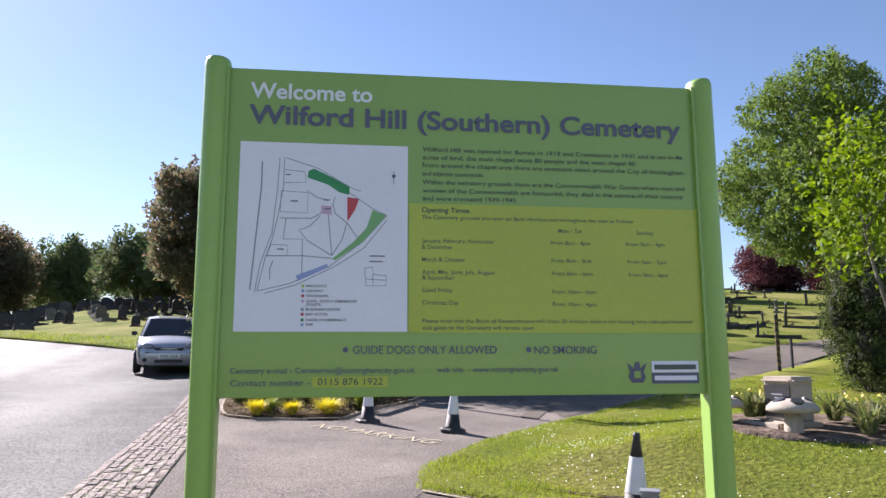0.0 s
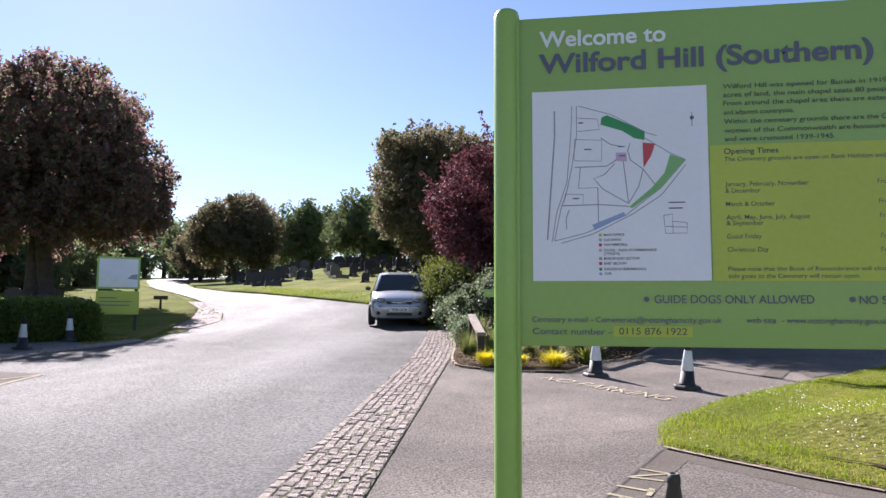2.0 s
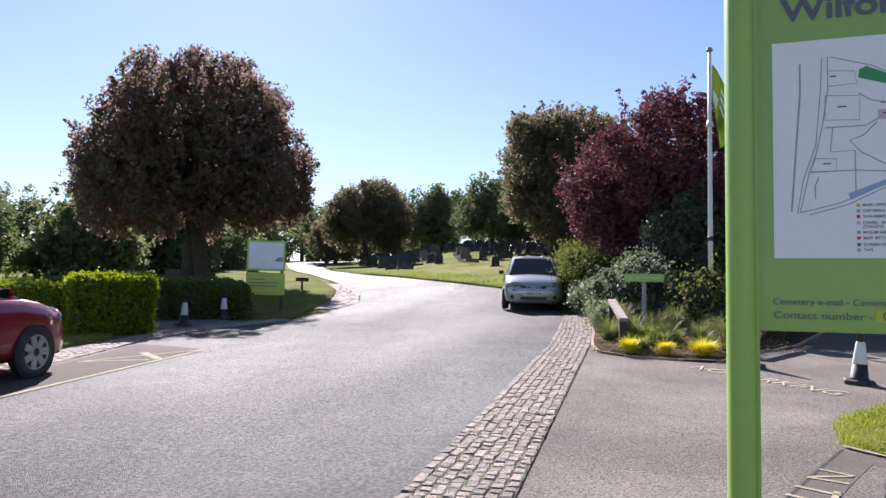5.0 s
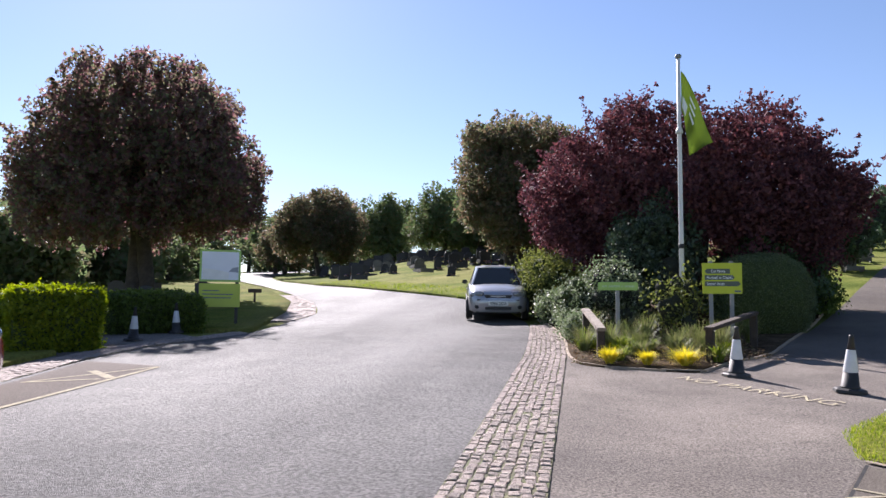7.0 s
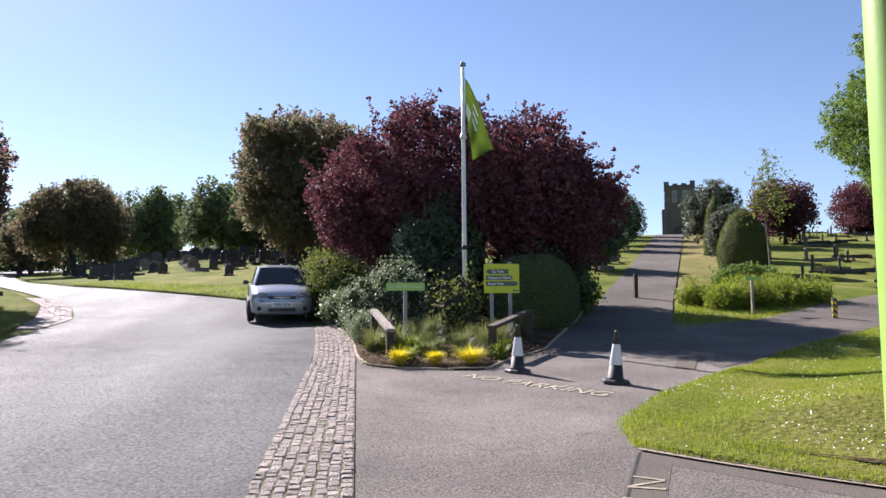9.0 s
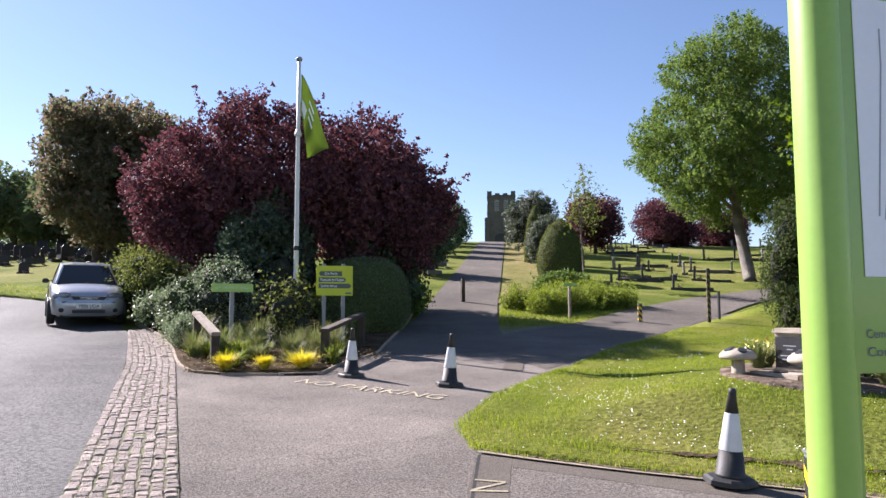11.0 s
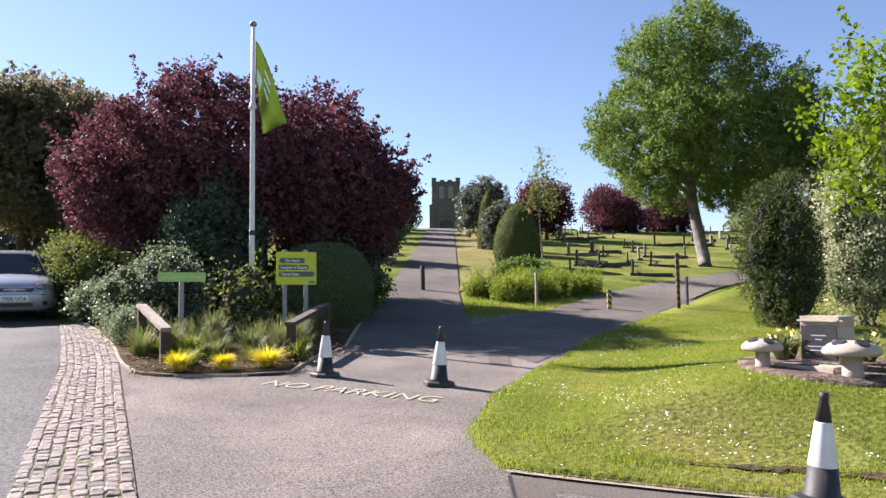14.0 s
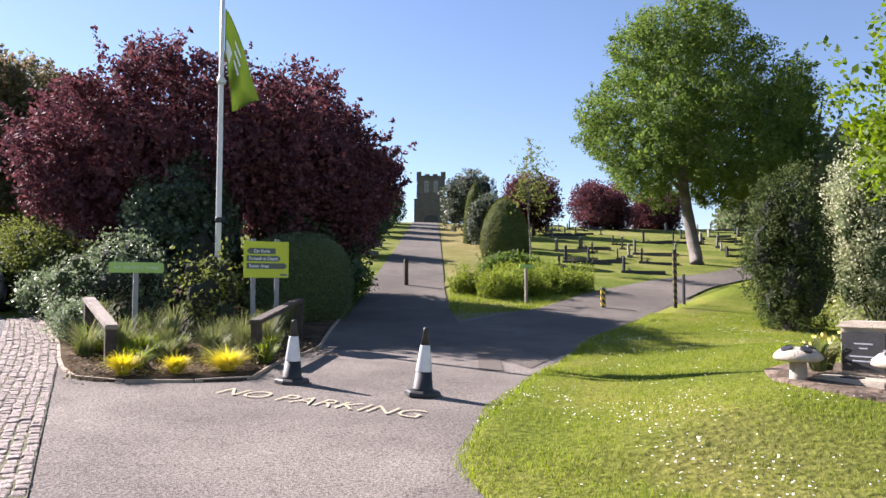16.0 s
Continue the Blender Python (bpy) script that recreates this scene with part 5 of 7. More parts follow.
BRD = thing("notice_board", pose(-9.97, 17.7, H(-9.97, 17.7) - 0.03, 0, 0, 28), "green notice board with a faded picture on two posts", "notice board")
for x in (-0.42, 0.42):
    part("post", boxed(x - 0.04, -0.02, -0.1, x + 0.04, 0.05, 1.95, bevel=0.008), M_TRIM, BRD)
up = part("panel", boxed(-0.5, -0.06, 1.14, 0.5, -0.025, 1.95, bevel=0.008), M_GREENBOARD, BRD)
flat("picture", rect(-0.45, 1.19, 0.45, 1.9), M_SIGN_WHITE, up, pose(0, -0.0605, 0, 90, 0, 0), "faded pale blue picture")
flat("picture_path", [(-0.43, 1.2), (0.2, 1.2), (0.22, 1.38), (-0.1, 1.44), (-0.43, 1.48)], M_PETAL, up, pose(0, -0.062, 0, 90, 0, 0))
flat("picture_trees", [(0.2, 1.4), (0.44, 1.38), (0.44, 1.52), (0.3, 1.5)], M_INK_PALE, up, pose(0, -0.062, 0, 90, 0, 0))
lowp = part("panel", boxed(-0.5, -0.06, 0.5, 0.5, -0.025, 1.09, bevel=0.008), M_SIGN_YELLOW, BRD)
for i, wd in enumerate((0.4, 0.75, 0.7)):
    flat("lettering_bar", rect(-0.42, 0.9 - i * 0.09, -0.42 + wd, 0.925 - i * 0.09), M_INK, lowp, pose(0, -0.0605, 0, 90, 0, 0))


def timber_rail(ax, ay, az, bx, by, bz, label, beam=None):
    """A slanting timber rail on two posts."""
    d = math.degrees(math.atan2(by - ay, bx - ax))
    ln = math.hypot(bx - ax, by - ay)
    z0 = H(ax, ay) - 0.03
    ob = thing("timber_rail", pose(ax, ay, z0, 0, 0, d), label, "rail")
    part("post", boxed(-0.05, -0.06, -0.2, 0.05, 0.06, az - z0, bevel=0.01), M_WOOD, ob)
    part("post", boxed(ln - 0.05, -0.06, -0.2, ln + 0.05, 0.06, bz - z0, bevel=0.01), M_WOOD, ob)
    tilt = math.degrees(math.atan2(bz - az, ln))
    part("beam", boxed(-0.08, -0.075, 0.0, math.hypot(ln, bz - az) + 0.08, 0.075, 0.06, bevel=0.01, m=pose(0, 0, az - z0 + 0.002, 0, -tilt, 0)), beam or M_WOOD_PALE, ob)


timber_rail(-0.65, 12.7, 1.2, -0.87, 14.2, 1.49, "slanting bleached timber rail on two dark posts")
# Beam in the dark wood: the shade on this rail put into its colour.
timber_rail(1.0, 12.51, 1.23, 2.11, 14.65, 1.47, "slanting timber rail on two posts, beam darkened for shade", M_WOOD)

FP = thing("flagpole", pose(1.0, 15.55, H(1.0, 15.55) - 0.02), "tall white flagpole in the shrub bed", "flagpole")
part("pole", mesh_of("pole", *tube([(0, 0, -0.1), (0, 0, 2), (0, 0, 4), (0, 0, 5.72)], [0.05, 0.047, 0.042, 0.034], 16), M_WHITE, True), None, FP)
part("finial", mesh_of("finial", *lathe([(0.03, 5.7), (0.06, 5.72), (0.065, 5.76), (0.045, 5.79), (0.01, 5.8)], 16), M_STEEL, True), None, FP)
part("cleat", mesh_of("cleat", *lathe([(0.045, 4.15), (0.075, 4.17), (0.075, 4.2), (0.042, 4.3)], 14), M_WHITE, True), None, FP)
part("band", mesh_of("band", *lathe([(0.05, 1.85), (0.056, 1.86), (0.056, 1.93), (0.05, 1.94)], 14), M_TRIM, True), None, FP)


def flag_at(f, g):
    """A point of the drooping cloth: f along the fly, g down the hoist."""
    x = 0.045 + (0.58 * (1 - g) + 0.14 * g) * f ** 0.85
    z = 5.45 - 0.82 * g * (1 - 0.72 * f) - 1.5 * f ** 1.15
    fold = 0.10 * math.sin(g * 6.2 + f * 2.5) * f + 0.04 * math.sin(f * 11 - g * 4) * f
    return x, fold - 0.06 * f, z


bm = bmesh.new()
nu, nv = 24, 16
grid = [[bm.verts.new(flag_at(i / nu, j / nv)) for j in range(nv + 1)] for i in range(nu + 1)]
for i in range(nu):
    for j in range(nv):
        bm.faces.new((grid[i][j], grid[i + 1][j], grid[i + 1][j + 1], grid[i][j + 1]))
bmesh.ops.solidify(bm, geom=bm.faces[:], thickness=0.003)
flag = part("flag", bm, M_FLAG, None, "", True)
flag.matrix_world = FP.matrix_world
tagged(flag, "lime green flag with faded white marks, drooping from its pole", "flag")
for a, b, c, d in ((0.3, 0.5, 0.22, 0.3), (0.34, 0.56, 0.4, 0.48), (0.4, 0.62, 0.58, 0.65), (0.05, 0.3, 0.6, 0.9)):
    bm = bmesh.new()
    rows = []
    for k in range(7):
        f = a + (b - a) * k / 6
        q = [bm.verts.new((p[0], p[1] - 0.009, p[2])) for p in (flag_at(f, c), flag_at(f, (c + d) / 2), flag_at(f, d))]
        if rows:
            for w in (0, 1):
                bm.faces.new((rows[-1][w], rows[-1][w + 1], q[w + 1], q[w]))
        rows.append(q)
    part("mark", bm, M_INK_WHITE, flag)

# ---- cars ----
def car(m, material, label, plate=""):
    ob = thing("car", m, label, "car")
    st = [(-1.88, 0.60, 0.34, 0.62), (-1.82, 0.72, 0.28, 0.86), (-1.55, 0.79, 0.22, 0.96), (-0.9, 0.815, 0.2, 0.965), (0.0, 0.82, 0.2, 0.95), (0.75, 0.815, 0.2, 0.945), (1.05, 0.805, 0.2, 0.925), (1.4, 0.79, 0.2, 0.86), (1.65, 0.755, 0.2, 0.78), (1.82, 0.66, 0.21, 0.68), (1.91, 0.5, 0.24, 0.56)]
    rows = []
    for y, w, zb, zt in st:
        h = zt - zb
        half = [(0, zb), (w * 0.8, zb), (w * 0.97, zb + 0.1 * h), (w, zb + 0.4 * h), (w * 0.985, zb + 0.72 * h), (w * 0.93, zt - 0.05 * h), (w * 0.78, zt), (w * 0.4, zt + 0.02), (0, zt + 0.028)]
        rows.append([(x, y, z) for x, z in half] + [(-x, y, z) for x, z in half[-2:0:-1]])
    n = len(rows[0])
    verts = [v for r in rows for v in r]
    faces = [(i * n + k, i * n + (k + 1) % n, (i + 1) * n + (k + 1) % n, (i + 1) * n + k) for i in range(len(rows) - 1) for k in range(n)]
    faces += [tuple(range(n))[::-1], tuple((len(rows) - 1) * n + k for k in range(n))]
    me = mesh_of("body", verts, faces, material, True)
    bm = bmesh.new()
    bm.from_mesh(me)
    bmesh.ops.recalc_face_normals(bm, faces=bm.faces)
    bm.to_mesh(me)
    bm.free()
    body = part("body", me, None, ob)
    # cabin: belt line and roof line
    low = [(0.70, 1.08, 0.90), (0.745, 0.5, 0.93), (0.745, -1.2, 0.94), (0.66, -1.8, 0.93)]
    top = [(0.53, 0.28, 1.375), (0.57, -0.1, 1.425), (0.56, -1.15, 1.40), (0.50, -1.5, 1.33)]
    cv, cf = [], []
    for a, b in zip(low, top):
        cv += [(a[0], a[1], a[2]), (b[0], b[1], b[2]), (b[0] * 0.55, b[1], b[2] + 0.035), (-b[0] * 0.55, b[1], b[2] + 0.035), (-b[0], b[1], b[2]), (-a[0], a[1], a[2])]
    for i in range(3):
        for k in range(5):
            cf.append((i * 6 + k, i * 6 + k + 1, (i + 1) * 6 + k + 1, (i + 1) * 6 + k))
    cf += [(0, 1, 2, 3, 4, 5), (18, 23, 22, 21, 20, 19)]
    bm = bmesh.new()
    vs = [bm.verts.new(v) for v in cv]
    for f in cf:
        bm.faces.new([vs[q] for q in f])
    bmesh.ops.recalc_face_normals(bm, faces=bm.faces)
    part("cabin", bm, material, ob, "", False)

    def pane(name, q, inset=0.06, lift=0.008):
        c = sum((Vector(v) for v in q), Vector()) / 4
        nrm = (Vector(q[1]) - Vector(q[0])).cross(Vector(q[3]) - Vector(q[0])).normalized()
        if nrm.dot(c - Vector((0, -0.3, 1.1))) < 0:
            nrm = -nrm
        b = bmesh.new()
        o = [b.verts.new(Vector(v).lerp(c, inset) + nrm * lift) for v in q]
        i = [b.verts.new(Vector(v).lerp(c, inset) - nrm * 0.01) for v in q]
        b.faces.new(o)
        for k in range(4):
            b.faces.new((o[k], i[k], i[(k + 1) % 4], o[(k + 1) % 4]))
        bmesh.ops.recalc_face_normals(b, faces=b.faces)
        return part(name, b, M_GLASS, ob)

    pane("windscreen", ((0.70, 1.08, 0.90), (0.53, 0.28, 1.375), (-0.53, 0.28, 1.375), (-0.70, 1.08, 0.90)), 0.07, 0.03)
    pane("rear_window", ((0.66, -1.8, 0.95), (0.50, -1.5, 1.33), (-0.50, -1.5, 1.33), (-0.66, -1.8, 0.95)), 0.1)
    for s in (1, -1):
        pane("side_window", ((s * 0.745, 0.55, 0.93), (s * 0.57, -0.02, 1.40), (s * 0.568, -0.35, 1.42), (s * 0.745, -0.35, 0.94)), 0.05, 0.012)
        pane("side_window", ((s * 0.745, -0.4, 0.94), (s * 0.568, -0.4, 1.42), (s * 0.56, -1.12, 1.40), (s * 0.735, -1.3, 0.94)), 0.06, 0.012)
        mir = part("mirror", boxed(min(s * 0.80, s * 0.95), 0.63, 0.94, max(s * 0.80, s * 0.95), 0.73, 1.05, bevel=0.03), material if material is M_RED else M_TRIM, ob)
        part("mirror_glass", boxed(min(s * 0.83, s * 0.95), 0.615, 0.95, max(s * 0.83, s * 0.95), 0.62, 1.04), M_GLASS, mir)
        b = bmesh.new()
        bmesh.ops.create_uvsphere(b, u_segments=16, v_segments=10, radius=1, matrix=pose(s * 0.56, 1.75, 0.68, 18, s * 8, -s * 30) @ Matrix.Diagonal((0.215, 0.085, 0.088, 1)))
        part("headlight", b, M_LAMP, ob, "clear headlamp", True)
        b = bmesh.new()
        bmesh.ops.create_uvsphere(b, u_segments=12, v_segments=8, radius=1, matrix=pose(s * 0.55, 1.86, 0.36, 0, 0, -s * 22) @ Matrix.Diagonal((0.075, 0.045, 0.055, 1)))
        part("fog_light", b, M_TRIM, ob, "", True)
        part("door_seam", boxed(s * 0.812 - 0.004, -0.42, 0.3, s * 0.812 + 0.006, -0.41, 0.92), M_TRIM, body)
        part("door_seam", boxed(s * 0.808 - 0.004, 0.62, 0.3, s * 0.808 + 0.006, 0.63, 0.9), M_TRIM, body)
        if material is M_SILVER:
            part("side_strip", boxed(s * 0.815 - 0.01, -1.3, 0.5, s * 0.815 + 0.014, 1.1, 0.56, bevel=0.006), M_TRIM, body)
        part("door_handle", boxed(s * 0.80 - 0.01, -0.35, 0.78, s * 0.80 + 0.03, -0.2, 0.81, bevel=0.008), material, ob)
    gr = bmesh.new()
    gv = [gr.verts.new((x, y, z)) for y in (1.70, 1.895) for x, z in ((-0.30, 0.57), (0.30, 0.57), (0.37, 0.68), (0.0, 0.665), (-0.37, 0.68))]
    gr.faces.new(gv[5:])
    gr.faces.new(gv[4::-1])
    for k in range(5):
        gr.faces.new((gv[k], gv[(k + 1) % 5], gv[5 + (k + 1) % 5], gv[5 + k]))
    bmesh.ops.recalc_face_normals(gr, faces=gr.faces)
    part("grille", gr, M_TRIM, ob)
    part("bonnet_seam", boxed(-0.5, 1.70, 0.742, 0.5, 1.73, 0.752), M_TRIM, body)
    part("front_lip", boxed(-0.58, 1.66, 0.2, 0.58, 1.86, 0.245, bevel=0.01), M_TRIM, ob)
    part("grille_bar", boxed(-0.2, 1.80, 0.632, 0.2, 1.905, 0.652, bevel=0.006), M_RIM, ob)
    part("badge", boxed(-0.06, 1.80, 0.60, 0.06, 1.91, 0.655, bevel=0.02), M_RIM, ob)
    part("bumper_strip", boxed(-0.56, 1.70, 0.53, 0.56, 1.915, 0.56, bevel=0.012), M_TRIM, ob)
    part("air_intake", boxed(-0.36, 1.74, 0.275, 0.36, 1.925, 0.385, bevel=0.02), M_TRIM, ob)
    pl = part("number_plate", boxed(-0.26, 1.90, 0.40, 0.26, 1.935, 0.515, bevel=0.004), M_PLATE, ob)
    if plate:
        words(plate, 0.44, 0.075, M_INK_DARK, pl, pose(0.22, 1.937, 0.42, 90, 0, 180), thick=0.02)
    part("wiper", boxed(-0.5, 1.0, 0.945, 0.1, 1.02, 0.958, m=pose(0, 0.02, 0.012, 0, 0, 4)), M_TRIM, ob)
    tyre = mesh_of("tyre", *lathe([(0.19, -0.085), (0.27, -0.09), (0.292, -0.07), (0.298, -0.03), (0.298, 0.03), (0.292, 0.07), (0.27, 0.09), (0.2, 0.085), (0.195, 0.03)], 28), M_RUBBER, True)
    b = bmesh.new()
    cyl(b, (0, 0, -0.02), (0, 0, 0.055), 0.195, 0.195, 28)
    cyl(b, (0, 0, 0.05), (0, 0, 0.085), 0.05, 0.045, 14)
    disc = bpy.data.meshes.new("rim")
    b.to_mesh(disc)
    b.free()
    disc.materials.append(M_TRIM)
    sp = bpy.data.meshes.new("spoke")
    b = bmesh.new()
    box(b, -0.042, 0.03, 0.058, 0.042, 0.19, 0.082, bevel=0.008)
    b.to_mesh(sp)
    b.free()
    sp.materials.append(M_RIM)
    ringm = mesh_of("rim_ring", *lathe([(0.18, 0.06), (0.2, 0.086), (0.205, 0.08), (0.2, 0.05)], 28), M_RIM, True)
    for s in (1, -1):
        for y in (1.17, -1.31):
            ar = bmesh.new()
            cyl(ar, (s * 0.76, y, 0.3), (s * 0.822, y, 0.3), 0.318, 0.318, 28)
            part("wheel_arch", ar, M_TRIM, ob)
            wh = part("wheel", tyre, None, ob)
            wh.matrix_local = pose(s * 0.755, y, 0.298, 0, s * 90, 0)
            part("rim", disc, None, wh)
            part("rim_ring", ringm, None, wh)
            for k in range(7):
                part("spoke", sp, None, wh).matrix_local = pose(0, 0, 0, 0, 0, 360 / 7 * k)
    return ob


tilt = 3.4
car(pose(-3.38, 21.5, H(-3.2, 21.4) - 0.005, -tilt, 0, 180 + 9), M_SILVER, "small silver hatchback parked on the drive facing downhill", "YR06 UOA")
car(pose(-8.32, 6.42, H(-8.3, 6.4), tilt, 0, 2) @ Matrix.Diagonal((1, 1, 1.06, 1)), M_RED, "small dark red hatchback parked at the kerb")

# ---- planted bed ----
BED_FRONT = [(-2.1, 20.5), (-1.55, 18.0), (-1.25, 15.2), (-1.17, 12.95), (-0.97, 11.9), (-0.46, 11.65), (0.33, 11.42), (0.69, 11.36), (1.32, 12.65), (2.1, 13.55), (2.9, 15.6), (4.6, 19.6), (6.0, 23.0)]
BED_BACK = [(-2.6, 26), (-2.0, 26), (-1.4, 26), (-0.8, 26), (-0.2, 26), (0.4, 26), (1.2, 26), (2.0, 26), (2.8, 26), (3.6, 26), (4.4, 26), (5.4, 26.2), (7.2, 26.4)]
bed = sheet("flower_bed", BED_FRONT, BED_BACK, 80, 14, 0.012, M_SOIL, edge=0.1, wobble=0.03, keep=True)
tagged(bed, "bare brown soil bed round the flagpole", "flower bed", kind="structure")
edging = new("bed_edging")
tagged(edging, "thin weathered concrete edging of the planted bed", "edging", kind="structure")
line = resample(BED_FRONT, 34)
for a, b in zip(line, line[1:]):
    d = math.degrees(math.atan2(b[1] - a[1], b[0] - a[0]))
    ln = math.hypot(*(b - a))
    x, y = (a + b) / 2
    part("edging_stone", boxed(-ln / 2 + 0.004, -0.026, -0.1, ln / 2 - 0.004, 0.022, 0.026, bevel=0.008), M_EDGE, edging).matrix_local = pose(x, y, H(x, y) - 0.005 + 0.008 * noise.noise((x, y, 0)), 0, -3.3 * math.sin(math.radians(d)), d)


def tuft(name, x, y, r, h, n, material, seed, label, lift=0.02, category="ornamental grass", width=0.008):
    """A tuft of arching blades."""
    rng = np.random.default_rng(seed)
    verts, faces = [], []
    for i in range(n):
        t = rng.random() * 2 * math.pi
        q = math.sqrt(rng.random())
        b = np.array([math.cos(t) * q * r * 0.3, math.sin(t) * q * r * 0.3, 0])
        out = np.array([math.cos(t), math.sin(t), 0]) + rng.normal(size=3) * 0.25
        hh, rr = h * (0.6 + 0.6 * rng.random()), r * (0.3 + 0.9 * rng.random())
        side = np.array([-out[1], out[0], 0]) * width / 2
        k = len(verts)
        for f, w in ((0, 1), (0.4, 1), (0.75, 0.7), (1, 0.05)):
            p = b + out * rr * f ** 1.6 + np.array([0, 0, hh * (f - 0.42 * f ** 3)])
            p[2] = max(p[2], -0.02)
            verts += [p + side * w, p - side * w]
        faces += [(k + 2 * j, k + 2 * j + 1, k + 2 * j + 3, k + 2 * j + 2) for j in range(3)]
    ob = new(name, mesh_of(name, verts, faces, material))
    ob.matrix_world = pose(x, y, H(x, y) + lift)
    return tagged(ob, label, category)


for i, (x, y, r) in enumerate([(-0.54, 11.94, 0.19), (0.0, 11.9, 0.16), (0.56, 11.93, 0.26)]):
    tuft("golden_grass", x, y, r, 0.3 if r > 0.17 else 0.26, 900, L_GOLD, 200 + i, "clump of bright golden grass at the bed's rim", width=0.006)
for i in range(4, 16):
    rr = np.random.default_rng(300 + i)
    x, y = [(-0.75, 12.4), (-0.3, 12.6), (0.25, 12.7), (0.8, 12.6), (-0.5, 13.5), (0.1, 13.6), (0.6, 13.3), (1.0, 13.3), (1.35, 13.6), (-0.9, 13.6), (-0.1, 14.2), (0.9, 14.3), (1.8, 14.9), (2.2, 15.3), (-0.75, 15.3), (0.3, 15.2)][i]
    tuft("sedge", x, y, 0.3, 0.55 + 0.35 * rr.random(), 240, L_SEDGE, 320 + i, "loose grey-green sedge clump in the bed", width=0.0055)

for i in range(46):
    rr = np.random.default_rng(350 + i)
    x, y = -0.95 + 2.6 * rr.random(), 12.3 + 2.6 * rr.random()
    tuft("ground_cover", x, y, 0.24, 0.2 + 0.22 * rr.random(), 130, (L_BLADE, L_SEDGE, L_SEDGE)[i % 3], 380 + i, "low straggling green plant in the bed", category="bedding plant", width=0.009)
rng = np.random.default_rng(399)
n = 2600
p = np.stack([-1.1 + 3.2 * rng.random(n), 11.7 + 5 * rng.random(n), np.zeros(n)], 1)
p[:, 2] = [H(a, b) + 0.045 for a, b in p[:, :2]]
M_LITTER = leaf("leaf_litter", [(0.16, 0.10, 0.06), (0.24, 0.17, 0.10), (0.10, 0.07, 0.045), (0.12, 0.13, 0.05)], 0.8, 0.1)
ok = np.array([not (b < 12.6 and a > 0.75 + (b - 11.4) * 0.55) and b > 11.75 for a, b in p[:, :2]])
tagged(new("leaf_litter", leaves("leaf_litter", p[ok], 0.05, M_LITTER, rng, flat=0.8)), "brown leaf litter over the soil of the bed", "leaf litter", kind="stuff")

# ---- setts along the road ----
def sett_mesh(seed):
    r = np.random.default_rng(seed)
    bm = bmesh.new()
    lx, ly = 0.054 + 0.004 * r.random(), 0.066 + 0.008 * r.random()
    levels = ((1.0, -0.05), (0.98, -0.006), (0.9, 0.006), (0.68, 0.012))
    ring = [[bm.verts.new((sx * lx * k + 0.004 * r.normal() * (k < 1), sy * ly * k + 0.004 * r.normal() * (k < 1), z + 0.002 * r.normal())) for sx, sy in ((-1, -1), (1, -1), (1, 1), (-1, 1))] for k, z in levels]
    for a, b in zip(ring, ring[1:]):
        for i in range(4):
            bm.faces.new((a[i], a[(i + 1) % 4], b[(i + 1) % 4], b[i]))
    bm.faces.new(ring[-1])
    me = bpy.data.meshes.new("sett")
    bm.to_mesh(me)
    bm.free()
    me.materials.append(M_SETT)
    return me


SETTS = [sett_mesh(s) for s in range(8)]
M_SETT_REST = paint("granite_sett_rest", (0.33, 0.258, 0.218), 0.8, vary=0.35, scale=14, grain=90, bump=0.15, dirt=(0.15, 0.13, 0.11), dirt_amount=0.6)


def sett_strip(name, left, right, cols, pitch, label, near=None, seed=5):
    """Rows of setts between two lines, on a mossy bed."""
    length = np.linalg.norm(np.diff(np.array(left), axis=0), axis=1).sum()
    n = int(length / pitch)
    bedd = sheet(name, left, right, max(20, n // 2), 3, 0.0, M_JOINT, keep=True)
    tagged(bedd, label, "cobbles", kind="structure")
    a, b = curve_through(left, n + 1), curve_through(right, n + 1)
    rng = np.random.default_rng(seed)
    rest_v, rest_f = [], []
    for i in range(n):
        for k in range(cols):
            f = (k + 0.5) / cols
            off = 0.5 * (k % 2)
            j0, j1 = i, min(n, i + 1)
            p = (a[j0] * (1 - off) + a[j1] * off) * (1 - f) + (b[j0] * (1 - off) + b[j1] * off) * f
            d = (a[min(n, i + 1)] - a[i]) * (1 - f) + (b[min(n, i + 1)] - b[i]) * f
            ang = math.degrees(math.atan2(d[1], d[0])) - 90 + rng.normal() * 1.8
            x, y = p + rng.normal(size=2) * 0.005
            me = SETTS[rng.integers(8)]
            m = pose(x, y, H(x, y) - 0.002 + 0.003 * rng.normal(), 3.4 + rng.normal() * 1.6, rng.normal() * 2, ang)
            m = m @ Matrix.Diagonal((np.linalg.norm(b[j0] - a[j0]) / cols / 0.115 * 0.95, pitch / 0.146 * (0.86 + 0.12 * rng.random()), 1, 1))
            if near and near[0] < y < near[1]:
                o = part("sett", me, None, bedd)
                o.matrix_local = m
            else:
                q = len(rest_v)
                rest_v += [tuple(m @ v.co) for v in me.vertices]
                rest_f += [tuple(q + w for w in pl.vertices) for pl in me.polygons]
    r = part("setts", mesh_of("setts", rest_v, rest_f, M_SETT_REST), None, bedd, "joined run of granite setts")
    tagged(r, kind="stuff")


